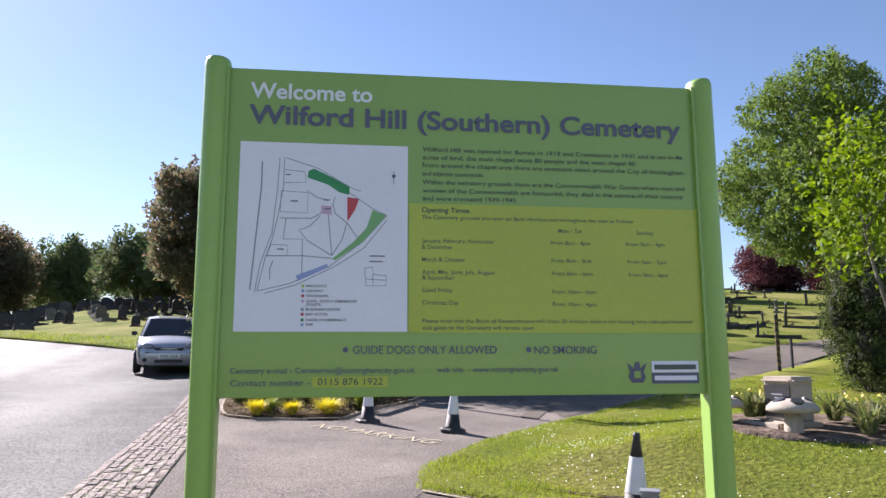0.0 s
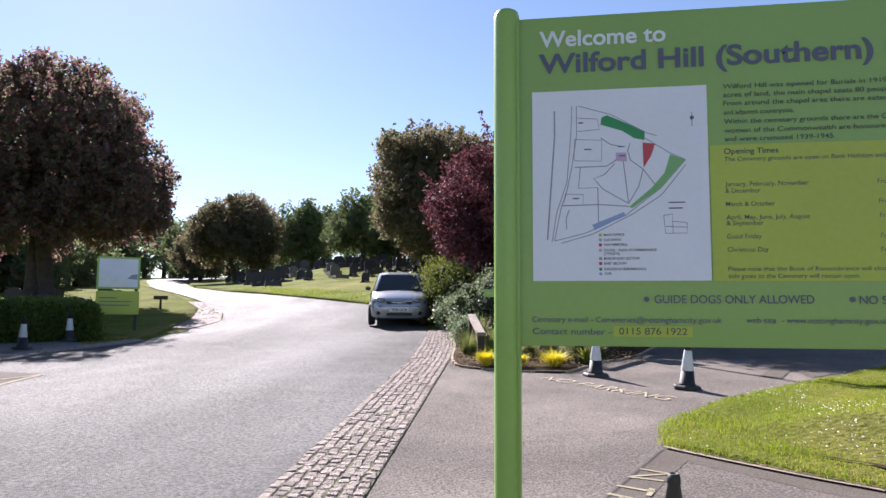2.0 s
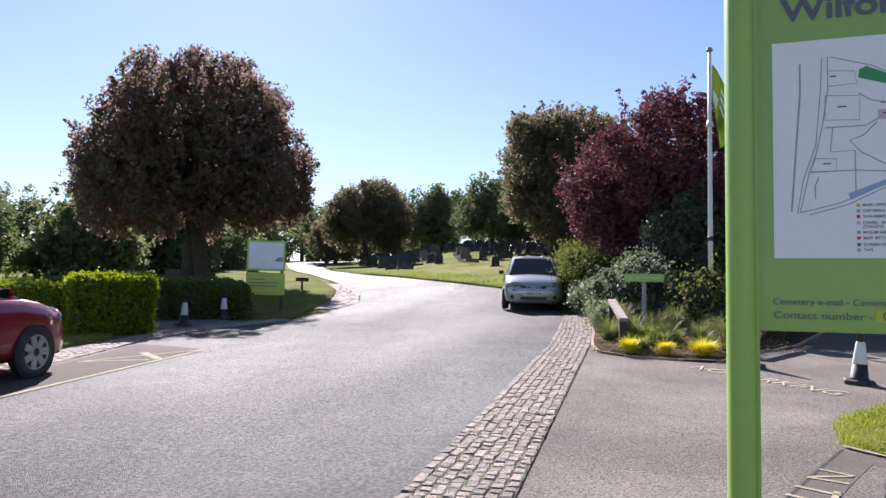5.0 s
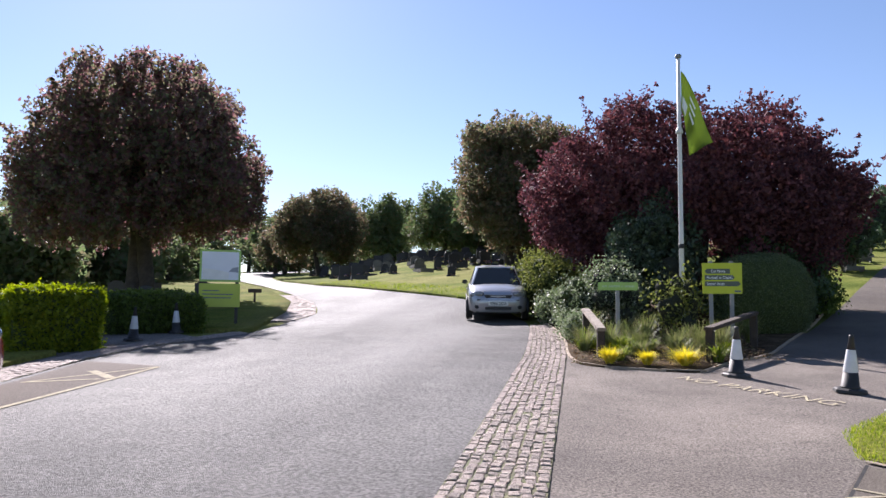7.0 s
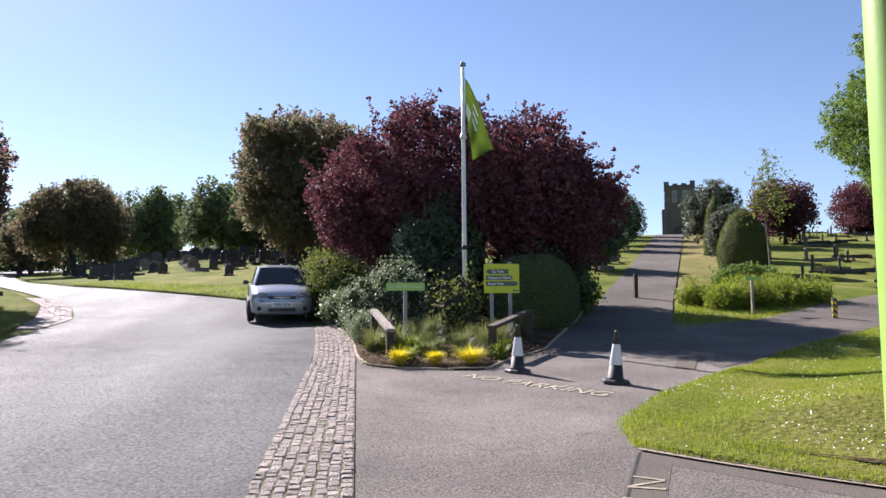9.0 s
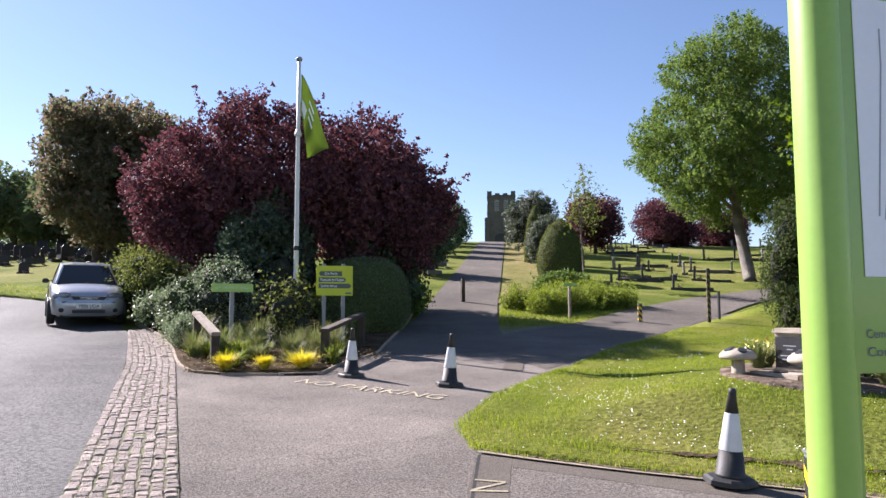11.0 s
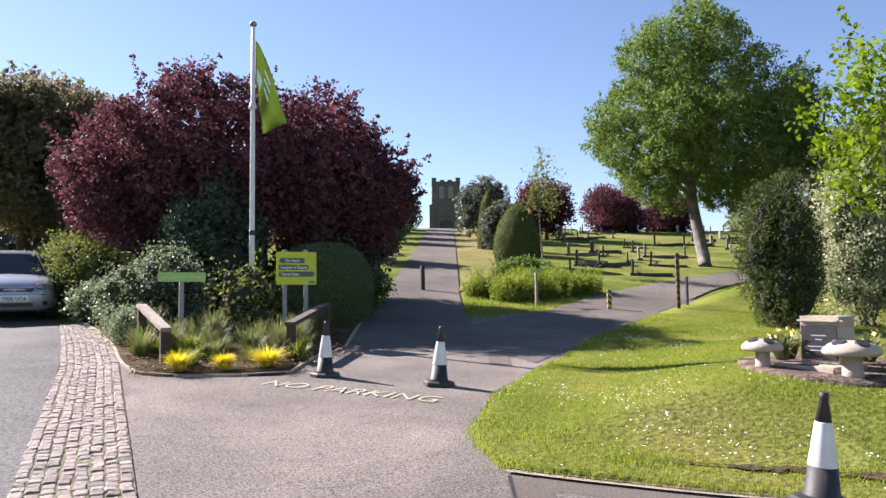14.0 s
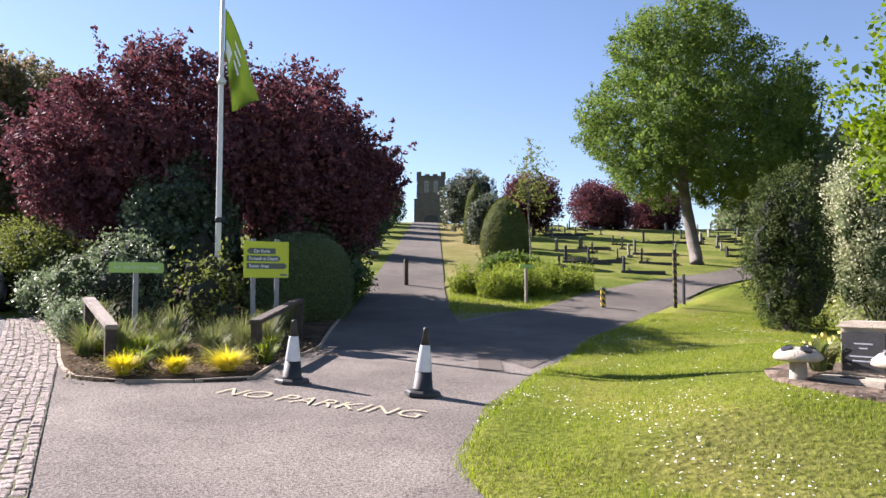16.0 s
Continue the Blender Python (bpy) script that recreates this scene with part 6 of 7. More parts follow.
sett_strip("cobble_strip", [(-1.9, -3), (-1.9, 3), (-1.9, 13), (-2.0, 15.3), (-2.13, 17.5), (-2.2, 18.9)], [(-1.18, -3), (-1.18, 3), (-1.2, 13), (-1.28, 15.3), (-1.55, 18.0), (-1.85, 18.9)], 8, 0.106, "worn pinkish granite setts along the drive", near=(4.3, 8.2))
sett_strip("cobble_strip_far", [(-8.0, 6.0), (-8.3, 8.9), (-8.85, 11.2), (-9.0, 13.2), (-8.5, 14.7), (-8.25, 15.9)], [(-8.75, 6.0), (-9.0, 8.9), (-9.4, 11.2), (-9.55, 13.2), (-9.0, 15.0), (-8.75, 16.3)], 5, 0.16, "pale granite setts across the far entrance", seed=6)
sett_strip("cobble_strip_bend", [(-8.75, 19.4), (-9.0, 22.0), (-10.6, 26.2), (-13.2, 30.5)], [(-9.9, 19.6), (-10.2, 22.5), (-11.9, 27.0), (-14.3, 31.2)], 6, 0.22, "pale granite setts round the verge's bend", seed=7)
verge = sheet("verge", [(-8.4, 16.2), (-9.4, 19.6), (-10.2, 22.5), (-11.9, 27.0), (-14.3, 31.2), (-17.2, 36.2), (-21.2, 42.6), (-29.5, 57)], [(-11.5, 16.5), (-14, 20), (-17, 24), (-19, 28), (-21, 32), (-24, 38), (-29, 45), (-40, 62)], 50, 8, 0.06, M_LAWN, edge=0.12, wobble=0.06, keep=True)
tagged(verge, "short grass verge beside the drive", "grass verge", kind="structure")
verge2 = sheet("verge_right", [(-2.7, 21), (-3.75, 24.9), (-5.6, 27.4), (-9.4, 31.4), (-14.9, 37.4), (-19.8, 45.2), (-29.0, 64.3)], [(-2.3, 23), (-1.6, 28), (-1, 33), (-2, 38), (-6, 44), (-10, 54), (-18, 70)], 60, 12, 0.07, M_GRASS, edge=0.14, wobble=0.08, keep=True)
tagged(verge2, "sunlit mown grass bank among the graves", "grass verge", kind="structure")
far_apron = sheet("pavement_far", [(-8.75, 6.5), (-9.0, 8.9), (-9.4, 11.2), (-9.55, 13.2), (-9.0, 15.0)], [(-12, 9), (-12, 10), (-12, 12.5), (-12, 15), (-11, 16.5)], 20, 5, -0.015, M_APRON)
tagged(far_apron, "worn tarmac entrance between the hedges", "pavement", kind="structure")
patch_grass = sheet("verge_hedge", [(-9.1, 6.0), (-9.15, 8.2), (-9.4, 9.9), (-9.7, 11.6)], [(-14, 6), (-14, 9), (-13.5, 11.5), (-11.2, 13.2)], 20, 6, 0.05, M_LAWN, edge=0.1, keep=True)
tagged(patch_grass, "grass strip in front of the bright hedge", "grass verge", kind="structure")


# ---- lettering, lines and seams on the ground ----
def strip_on(name, pts, wd, material, label="", lift=0.003, category="road marking"):
    p = resample(pts, max(3, int(np.linalg.norm(np.diff(np.array(pts), axis=0), axis=1).sum() / 0.25)))
    left, right = [], []
    for i in range(len(p)):
        d = p[min(len(p) - 1, i + 1)] - p[max(0, i - 1)]
        d = d / (np.linalg.norm(d) + 1e-9)
        nn = np.array([-d[1], d[0]]) * wd / 2
        left.append(p[i] + nn)
        right.append(p[i] - nn)
    o = sheet(name, left, right, len(p), 1, lift, material, keep=True)
    if label:
        tagged(o, label, category, kind="structure")
    return o


strip_on("road_line", [(-6.75, 4.0), (-6.9, 6.5), (-7.1, 10.5)], 0.08, M_ROADPAINT, "worn cream parking line on the drive", 0.008)
strip_on("road_line", [(-8.0, 8.85), (-7.2, 9.3)], 0.07, M_ROADPAINT, "worn cream parking line on the drive", 0.008)
strip_on("road_line", [(-7.8, 9.95), (-7.1, 9.4)], 0.13, M_ROADPAINT, "worn cream parking line on the drive", 0.008)
strip_on("road_line", [(-8.0, 8.85), (-7.12, 10.5)], 0.06, M_ROADPAINT, "worn cream parking line on the drive", 0.008)
strip_on("seam", [(-5.6, 4.0), (-5.42, 5.6), (-5.25, 7.37), (-5.08, 8.2), (-4.95, 9.2), (-4.86, 10.3), (-4.7, 11.7), (-4.63, 13.2), (-4.6, 15), (-5.0, 18)], 0.014, M_TAR, "dark tar seam along the drive", 0.002, "seam")
strip_on("seam", [(1.13, 6.68), (0.78, 5.95), (0.36, 5.07), (-0.3, 3.6)], 0.025, M_TAR, "dark tar seam in the tarmac", -0.009, "seam")
strip_on("patch", [(1.22, 6.58), (0.85, 5.85), (0.53, 5.17), (-0.1, 3.8)], 0.28, M_PATCH, "darker trench patch in the tarmac", -0.0095, "patch")
strip_on("patch", [(1.3, 6.55), (2.3, 5.55), (4.2, 3.85), (7, 1.6)], 0.5, M_PATCH, "darker strip of tarmac along the lawn", -0.010, "patch")
strip_on("kerb", [(1.15, 6.75), (1.43, 6.44), (2.0, 5.9), (2.54, 5.46), (3.6, 4.55), (5.0, 3.35), (8, 1.15)], 0.06, M_EDGE, "thin worn edging along the lawn", 0.006, "kerb")
strip_on("trodden_rim", [(1.2, 6.83), (1.47, 6.5), (2.03, 5.95), (2.57, 5.51), (3.63, 4.6), (5.03, 3.4), (8.03, 1.2)], 0.09, M_WORN, "bare trodden earth behind the lawn's edging", 0.011, "soil")
rng = np.random.default_rng(77)
rut_line = curve_through([(1.95, 6.62), (2.25, 6.38), (2.9, 5.86), (3.9, 5.08), (4.9, 4.3), (6.4, 3.2)], 160)
rut_a, rut_b = [], []
for i, p in enumerate(rut_line):
    wide = max(0.004, (0.075 + 0.11 * noise.noise((i * 0.13, 2.0, 0)) + 0.03 * rng.normal()) * smooth(0, 40, i))
    near = max(0.004, (0.05 + 0.09 * noise.noise((i * 0.17, 7.0, 0)) + 0.025 * rng.normal()) * smooth(0, 40, i))
    rut_a.append((p[0] + 0.62 * wide, p[1] + 0.78 * wide))
    rut_b.append((p[0] - 0.62 * near, p[1] - 0.78 * near))
RUT = rut_a + rut_b[::-1]
RUT_BANK = [(p[0] + 0.1, p[1] + 0.125) for p in rut_line] + [(p[0] - 0.1, p[1] - 0.125) for p in rut_line[::-1]]
tagged(sheet("soil_scar", rut_a, rut_b, 200, 3, 0.047, M_SOIL, wobble=0.02, keep=True), "dark muddy wheel rut along the lawn's rim", "soil", kind="structure")
# Shadow across the path, laid on as a strip of darker tarmac.
strip_on("patch", [(5.8, 15.2), (4.9, 13.6), (3.62, 11.2)], 0.3, M_PATCH, "dark strip standing for shadow across the path", -0.002, "patch")
for ax, ay, bx, by, wd in ((0.81, 6.02, 1.0, 5.9, 0.035), (0.68, 5.79, 0.92, 5.7, 0.035), (0.99, 5.89, 0.70, 5.8, 0.03), (0.56, 5.56, 0.8, 5.42, 0.04), (0.8, 5.5, 0.74, 5.33, 0.04), (0.47, 5.36, 0.66, 5.23, 0.04), (0.40, 5.2, 0.6, 5.12, 0.04), (0.56, 5.32, 0.52, 5.16, 0.03)):
    strip_on("road_line", [(ax, ay), (bx, by)], wd, M_ROADPAINT, "worn cream painted stroke on the tarmac", -0.004)
lx, ly, rx, ry = 0.24, 10.78, 1.66, 9.13
o = words("NO PARKING", math.hypot(rx - lx, ry - ly), 0.3, M_LETTER, None, pose(lx, ly, H(lx, ly) + 0.0005, 0, 0, 0), thick=-0.012, name="road_lettering")
me = o.data
ang = math.atan2(ry - ly, rx - lx)
for v in me.vertices:
    x, y = v.co.x * math.cos(ang) - v.co.y * math.sin(ang), v.co.x * math.sin(ang) + v.co.y * math.cos(ang)
    v.co = (x, y, H(lx + x, ly + y) - H(lx, ly))
tagged(o, "worn cream painted words on the tarmac", "road marking", kind="structure")

# ---- memorial ----
CHIP_A = [(4.8, 8.05), (5.2, 8.5), (5.85, 8.6), (6.6, 8.1), (6.95, 7.2)]
CHIP_B = [(4.62, 7.55), (4.68, 7.15), (4.95, 6.8), (5.7, 6.3), (6.7, 6.4)]
chips = sheet("chip_bed", CHIP_A, CHIP_B, 16, 6, 0.058, M_CHIPS, edge=0.1, wobble=0.015, keep=True)
tagged(chips, "bark chip bed round the memorial", "flower bed", kind="structure")
LB = 0.04
mem = thing("memorial", pose(5.5, 7.56, H(5.5, 7.56) + LB - 0.01, 0, 0, -83), "pale stone book-shaped memorial with a dark plaque", "memorial")
mem.scale = (0.82, 0.82, 0.82)
part("plinth", boxed(-0.4, -0.55, -0.05, 0.4, 0.2, 0.07, bevel=0.015), M_SANDSTONE, mem)
part("block", boxed(-0.26, -0.16, 0.07, 0.26, 0.2, 0.56, bevel=0.015), M_SANDSTONE, mem)
part("cap", boxed(-0.3, -0.2, 0.56, 0.3, 0.24, 0.67, bevel=0.045), M_SANDSTONE, mem)
pq = part("plaque", boxed(-0.235, -0.175, 0.12, 0.235, -0.158, 0.545, bevel=0.004), M_PLAQUE, mem, "dark engraved plaque")
for z, wd in ((0.42, 0.2), (0.37, 0.09), (0.28, 0.3), (0.23, 0.24)):
    part("engraved_line", boxed(-wd / 2, -0.1775, z, wd / 2, -0.175, z + 0.014), M_INK_PALE, pq)
part("plate", boxed(-0.1, -0.5, 0.07, 0.1, -0.35, 0.085, bevel=0.004), M_PLAQUE, mem)


def mushroom(x, y, r, h):
    ob = thing("stone_mushroom", pose(x, y, H(x, y) + LB - 0.02), "carved stone mushroom seat with dark spots", "garden ornament", "stone mushrooms")
    part("stem", mesh_of("stem", *lathe([(r * 0.42, -0.03), (r * 0.36, 0.05), (r * 0.33, h * 0.72)], 20), M_SANDSTONE, True), None, ob)
    cap = part("cap", mesh_of("cap", *lathe([(r * 0.3, h * 0.66), (r * 0.9, h * 0.62), (r * 1.0, h * 0.68), (r * 0.97, h * 0.78), (r * 0.75, h * 0.92), (r * 0.4, h * 0.99), (r * 0.05, h)], 28), M_SANDSTONE, True), None, ob)
    for a, q in ((-110, 0.62), (-20, 0.6), (80, 0.62), (170, 0.55)):
        t = math.radians(a)
        b = bmesh.new()
        cyl(b, (0, 0, -0.02), (0, 0, 0.014), r * 0.27, r * 0.24, 18)
        part("spot", b, M_PLAQUE, cap).matrix_local = pose(math.cos(t) * r * q, math.sin(t) * r * q, h * 0.945, math.degrees(-0.42 * math.sin(t)), math.degrees(0.42 * math.cos(t)), 0)


mushroom(4.9, 7.86, 0.21, 0.32)
mushroom(5.18, 7.05, 0.265, 0.37)
for i, (x, y) in enumerate([(5.29, 7.95), (5.42, 7.97), (5.98, 7.04), (6.21, 6.81), (6.05, 7.49), (6.36, 7.19), (5.75, 6.66), (6.50, 6.81)]):
    tuft("daffodil", x, y, 0.22, 0.42, 90, L_SEDGE, 400 + i, "clump of daffodil leaves with pale yellow flowers", 0.08, "flowering plant", 0.022)
    rr = np.random.default_rng(430 + i)
    p = np.stack([x + rr.normal(size=9) * 0.13, y + rr.normal(size=9) * 0.13, H(x, y) + 0.32 + 0.12 * rr.random(9)], 1)
    fl = new("daffodil_flowers", leaves("daffodil_flowers", p, 0.05, M_FLOWER, rr, 0.9))
    tagged(fl, "pale yellow daffodil flowers over their leaves", "flowers", kind="stuff")

# ---- gravestones ----
def slab(w, h, t, style, material, name="headstone"):
    """An upright slab with a square, arched, ogee or peaked top."""
    pts = [(-w / 2, 0), (w / 2, 0)]
    if style == 0:
        pts += [(w / 2, h), (-w / 2, h)]
    elif style == 1:
        pts += [(math.cos(a) * w / 2, h - w * 0.3 + math.sin(a) * w * 0.3) for a in np.linspace(0, math.pi, 11)]
    elif style == 2:
        pts += [(w / 2, h * 0.85), (w * 0.36, h * 0.87)] + [(math.cos(a) * w * 0.33, h * 0.87 + math.sin(a) * h * 0.13) for a in np.linspace(0, math.pi, 9)] + [(-w * 0.36, h * 0.87), (-w / 2, h * 0.85)]
    else:
        pts += [(w / 2, h * 0.86), (0, h), (-w / 2, h * 0.86)]
    bm = bmesh.new()
    f = bm.faces.new([bm.verts.new((x, -t / 2, z)) for x, z in pts])
    g = bmesh.ops.extrude_face_region(bm, geom=[f])
    bmesh.ops.translate(bm, verts=[v for v in g["geom"] if isinstance(v, bmesh.types.BMVert)], vec=(0, t, 0))
    bmesh.ops.recalc_face_normals(bm, faces=bm.faces)
    bmesh.ops.bevel(bm, geom=[e for e in bm.edges if e.calc_face_angle(0) > 0.5], offset=0.012, segments=1, affect="EDGES")
    return bm


def grave(style, material, label, kerb=False, flowers=True, cross=False):
    ob = thing("gravestone", pose(0, 0, -50), label, "gravestone")
    part("base", boxed(-0.42, -0.17, -0.15, 0.42, 0.17, 0.1, bevel=0.012), material, ob)
    if cross:
        b = boxed(-0.07, -0.05, 0.1, 0.07, 0.05, 1.15, bevel=0.012)
        part("shaft", b, material, ob)
        part("cross_arm", boxed(-0.28, -0.052, 0.72, 0.28, 0.052, 0.86, bevel=0.012), material, ob)
    else:
        b = slab(0.64, 0.74, 0.11, style, material)
        bmesh.ops.translate(b, verts=b.verts, vec=(0, 0.03, 0.1))
        part("slab", b, material, ob)
    if kerb:
        for x in (-0.42, 0.36):
            part("kerb", boxed(x, -1.9, -0.15, x + 0.06, -0.17, 0.09, bevel=0.01), material, ob)
        part("kerb", boxed(-0.42, -1.96, -0.15, 0.42, -1.9, 0.09, bevel=0.01), material, ob)
    if flowers:
        rr = np.random.default_rng(style + 70)
        p = np.array([0.1, -0.28, 0.12]) + rr.normal(size=(90, 3)) * (0.13, 0.07, 0.07)
        tagged(part("posy", leaves("posy", p, 0.07, M_POSY, rr, 0.8), None, ob, "posy of mixed flowers"), kind="stuff")
    return ob


PROTOS = [grave(1, M_GRANITE, "polished dark granite headstone with flowers"), grave(2, M_GRANITE, "dark granite headstone with shoulders", True), grave(3, M_STONE, "weathered grey stone headstone with a peak", False, False),
          grave(1, M_STONE, "weathered grey rounded headstone", True, False), grave(0, M_GRANITE, "square dark granite headstone in a kerbed plot", True), grave(0, M_STONE, "grey stone cross on a base", False, False, True), grave(2, M_SANDSTONE, "pale sandstone headstone with shoulders", False, False)]


def graves(spots, kinds, turn, group, seed, lift=0.0, small=0.62, more=0.45):
    rng = np.random.default_rng(seed)
    for x, y in spots:
        k = kinds[rng.integers(len(kinds))]
        x, y = x + rng.normal() * 0.3, y + rng.normal() * 0.6
        s = small + more * rng.random()
        c = copy_thing(PROTOS[k], pose(x, y, H(x, y) - 0.03 + lift, rng.normal() * 1.5, rng.normal() * 1.5, turn + rng.normal() * 5))
        c.scale = (s, s, s)
        tagged(c, group=group)


left = [(-4.6, 33.5), (-3.4, 36.0), (-2.6, 38.2), (-5.4, 38.8), (-7.4, 38.0), (-4.2, 40.6), (-3.0, 34.2)]
for row in range(9):
    y = 42.0 + row * 2.3
    x0 = float(np.interp(y, [31, 37, 45, 64, 80], [-9.3, -14.9, -19.9, -29.3, -34]))
    for k in range(17):
        if (row * 3 + k * 5) % 7 != 2:
            left.append((x0 + 3.4 + k * 1.25, y + 0.35 * k * (row < 2) - 0.02 * k * k))
graves(left, [0, 1, 4, 1, 0, 3, 0, 4], 22, "graves beside the drive", 81, 0.07, 0.52, 0.6)
graves([(-20.5, 27.5), (-19.2, 29.0), (-17.0, 29.4), (-15.5, 28.6), (-17.4, 26.2), (-19.8, 24.8), (-21.5, 26.0), (-16.0, 25.4), (-22.6, 29.0), (-18.0, 31.5), (-21.0, 32.0), (-24, 28), (-25, 31)], [0, 4, 1], 35, "graves under the copper maple", 82, 0.05)
hill = []
for row in range(17):
    for k in range(13):
        x, y = 15.6 + row * 1.25 + k * 1.75, 26.4 + row * 2.0 - k * 0.8
        if (row * 5 + k * 3) % 8 not in (1, 4, 6) and not (2 < k < 5 and row % 3):
            hill.append((x, y))
graves(hill, [0, 4, 2, 1, 3, 4, 2, 0, 1, 3], 50, "graves on the hillside", 83, -0.03, 0.5, 0.4)
graves([(11.5, 37.2), (12.3, 38.4), (10.4, 35.6), (9.2, 33.2), (13.6, 41.5), (9.9, 34.6)], [2, 3, 6], -20, "graves beside the footpath", 84, -0.03)
for p in PROTOS:
    for o in (*p.children_recursive, p):
        bpy.data.objects.remove(o)

# ---- chapel tower ----
TX, TY = 49.8, 110.6
tow = thing("chapel_tower", pose(TX, TY, H(TX, TY) - 0.5, 0, 0, -24), "dark stone square chapel tower with battlements", "church tower")
TH = 21.3 - H(TX, TY) + 0.5
walls = boxed(-2.25, -2.25, 0, 2.25, 2.25, TH - 1.0)
part("wall", walls, M_CHAPEL, tow)
for z in (TH * 0.42, TH - 3.7, TH - 1.05):
    part("string_course", boxed(-2.36, -2.36, z, 2.36, 2.36, z + 0.22, bevel=0.05), M_CHAPEL, tow)
for k in range(4):
    m = pose(0, 0, 0, 0, 0, 90 * k)
    for i, x in enumerate((-1.95, -0.65, 0.65, 1.95)):
        part("merlon", boxed(x - 0.38, -2.3, TH - 1.0, x + 0.38, -1.95, TH - (0.0 if i in (0, 3) else 0.35), bevel=0.03, m=m), M_CHAPEL, tow)
    part("parapet", boxed(-2.3, -2.3, TH - 1.02, 2.3, -1.95, TH - 0.62, m=m), M_CHAPEL, tow)
    for x in (-0.75, 0.75):
        bm = slab(0.75, 1.9, 0.16, 1, M_TRIM)
        bmesh.ops.transform(bm, matrix=m @ Matrix.Translation((x, -2.2, TH - 3.35)), verts=bm.verts)
        wdw = part("belfry_opening", bm, M_STEEL, tow, "louvred belfry opening")
        for j in range(5):
            part("louvre", boxed(x - 0.32, -2.34, TH - 3.2 + j * 0.3, x + 0.32, -2.27, TH - 3.08 + j * 0.3, m=m), M_STONE, wdw)
    for x in (-2.25, 2.25):
        part("buttress", boxed(x - 0.3, -2.75, 0, x + 0.3, -2.2, TH * 0.6, bevel=0.08, m=m), M_CHAPEL, tow)
bm = slab(2.2, 3.6, 0.2, 1, M_TRIM)
bmesh.ops.translate(bm, verts=bm.verts, vec=(0, -2.24, 0.4))
part("doorway", bm, M_TRIM, tow)

# ---- distance: woods and single trees ----
tree("green_tree", -21.0, 72, 7.2, 3.2, "green tree behind the graves", L_FAR_TREE, 91, crown_low=0.3, clumps=600, per=18, size=0.26, sigma=0.32, lobes=14)
tree("conifer", -19.6, 71, 7.4, 1.3, "narrow dark conifer behind the graves", L_FAR_TREE, 92, crown_low=0.5, clumps=300, per=16, size=0.26, sigma=0.3, lobes=10)
tree("green_tree", -12.0, 59.5, 6.4, 3.0, "rounded green tree behind the graves", L_FAR_TREE, 93, crown_low=0.3, clumps=700, per=18, size=0.24, sigma=0.3, lobes=14)
tree("green_tree", -8.4, 56, 5.4, 3.0, "dark green tree behind the graves", L_FAR_TREE, 94, crown_low=0.2, clumps=700, per=18, size=0.24, sigma=0.3, lobes=14)
tree("green_tree", -4.0, 58, 6.0, 3.4, "dark green tree behind the graves", L_FAR_TREE, 98, crown_low=0.2, clumps=700, per=18, size=0.24, sigma=0.3, lobes=14)
tree("green_tree", -0.5, 52, 6.0, 3.0, "dark green tree behind the plum", L_FAR_TREE, 99, crown_low=0.2, clumps=600, per=18, size=0.24, sigma=0.3, lobes=14)
tree("green_tree", -35.0, 78, 6.8, 3.0, "dark green tree at the bend of the drive", L_FAR_TREE, 95, crown_low=0.2, clumps=500, per=18, size=0.28, sigma=0.3, lobes=12)
tree("maple_tree", -30.5, 70, 5.6, 2.6, "russet maple at the bend of the drive", L_MAPLE, 96, crown_low=0.3, clumps=500, per=18, size=0.26, sigma=0.3, lobes=12)
tree("pine_tree", -24.5, 95, 9.5, 2.2, "dark pine on the skyline", L_FAR_TREE, 97, crown_low=3.0, clumps=350, per=16, size=0.3, sigma=0.3, lobes=9)


def woods(name, pts, h, seed, material, label, n=14):
    """A distant belt of trees, with trunks and uneven tops."""
    rng = np.random.default_rng(seed)
    lb, tv, tf = [], [], []
    for x, y in resample(pts, n):
        x, y = x + rng.normal() * 1.5, y + rng.normal() * 1.5
        z, hh = H(x, y), h * (0.75 + 0.5 * rng.random())
        v, f = tube([(x, y, z - 0.2), (x, y, z + hh * 0.4), (x, y, z + hh * 0.75)], [0.3, 0.22, 0.08], 7)
        tf += [tuple(i + len(tv) for i in q) for q in f]
        tv += v
        for _ in range(9):
            r = hh * (0.2 + 0.14 * rng.random())
            lb.append((x + rng.normal() * hh * 0.22, y + rng.normal() * hh * 0.22, z + hh * (0.1 + 0.72 * rng.random()), r, r, r * 0.95))
    ob = thing(name, pose(0, 0, 0), label, "woodland", kind="stuff")
    part("trunks", mesh_of("trunks", tv, tf, M_BARK), None, ob)
    part("foliage", leaves("foliage", in_lobes(lb, n * 190, 18, 0.4, rng, 0.35), 0.42, material, rng), None, ob)


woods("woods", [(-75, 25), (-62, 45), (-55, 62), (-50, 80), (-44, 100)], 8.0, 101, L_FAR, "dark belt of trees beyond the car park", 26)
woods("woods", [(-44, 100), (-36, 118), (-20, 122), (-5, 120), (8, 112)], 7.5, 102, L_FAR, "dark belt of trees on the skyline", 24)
woods("woods", [(-48, 18), (-42, 30), (-36, 40)], 4.6, 103, L_FAR_TREE, "mixed green trees behind the hedges", 12)
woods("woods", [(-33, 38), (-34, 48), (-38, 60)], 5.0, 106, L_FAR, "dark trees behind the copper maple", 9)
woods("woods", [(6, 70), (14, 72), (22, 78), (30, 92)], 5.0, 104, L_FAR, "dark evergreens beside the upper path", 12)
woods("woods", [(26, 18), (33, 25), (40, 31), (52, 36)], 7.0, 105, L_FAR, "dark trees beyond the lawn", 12)
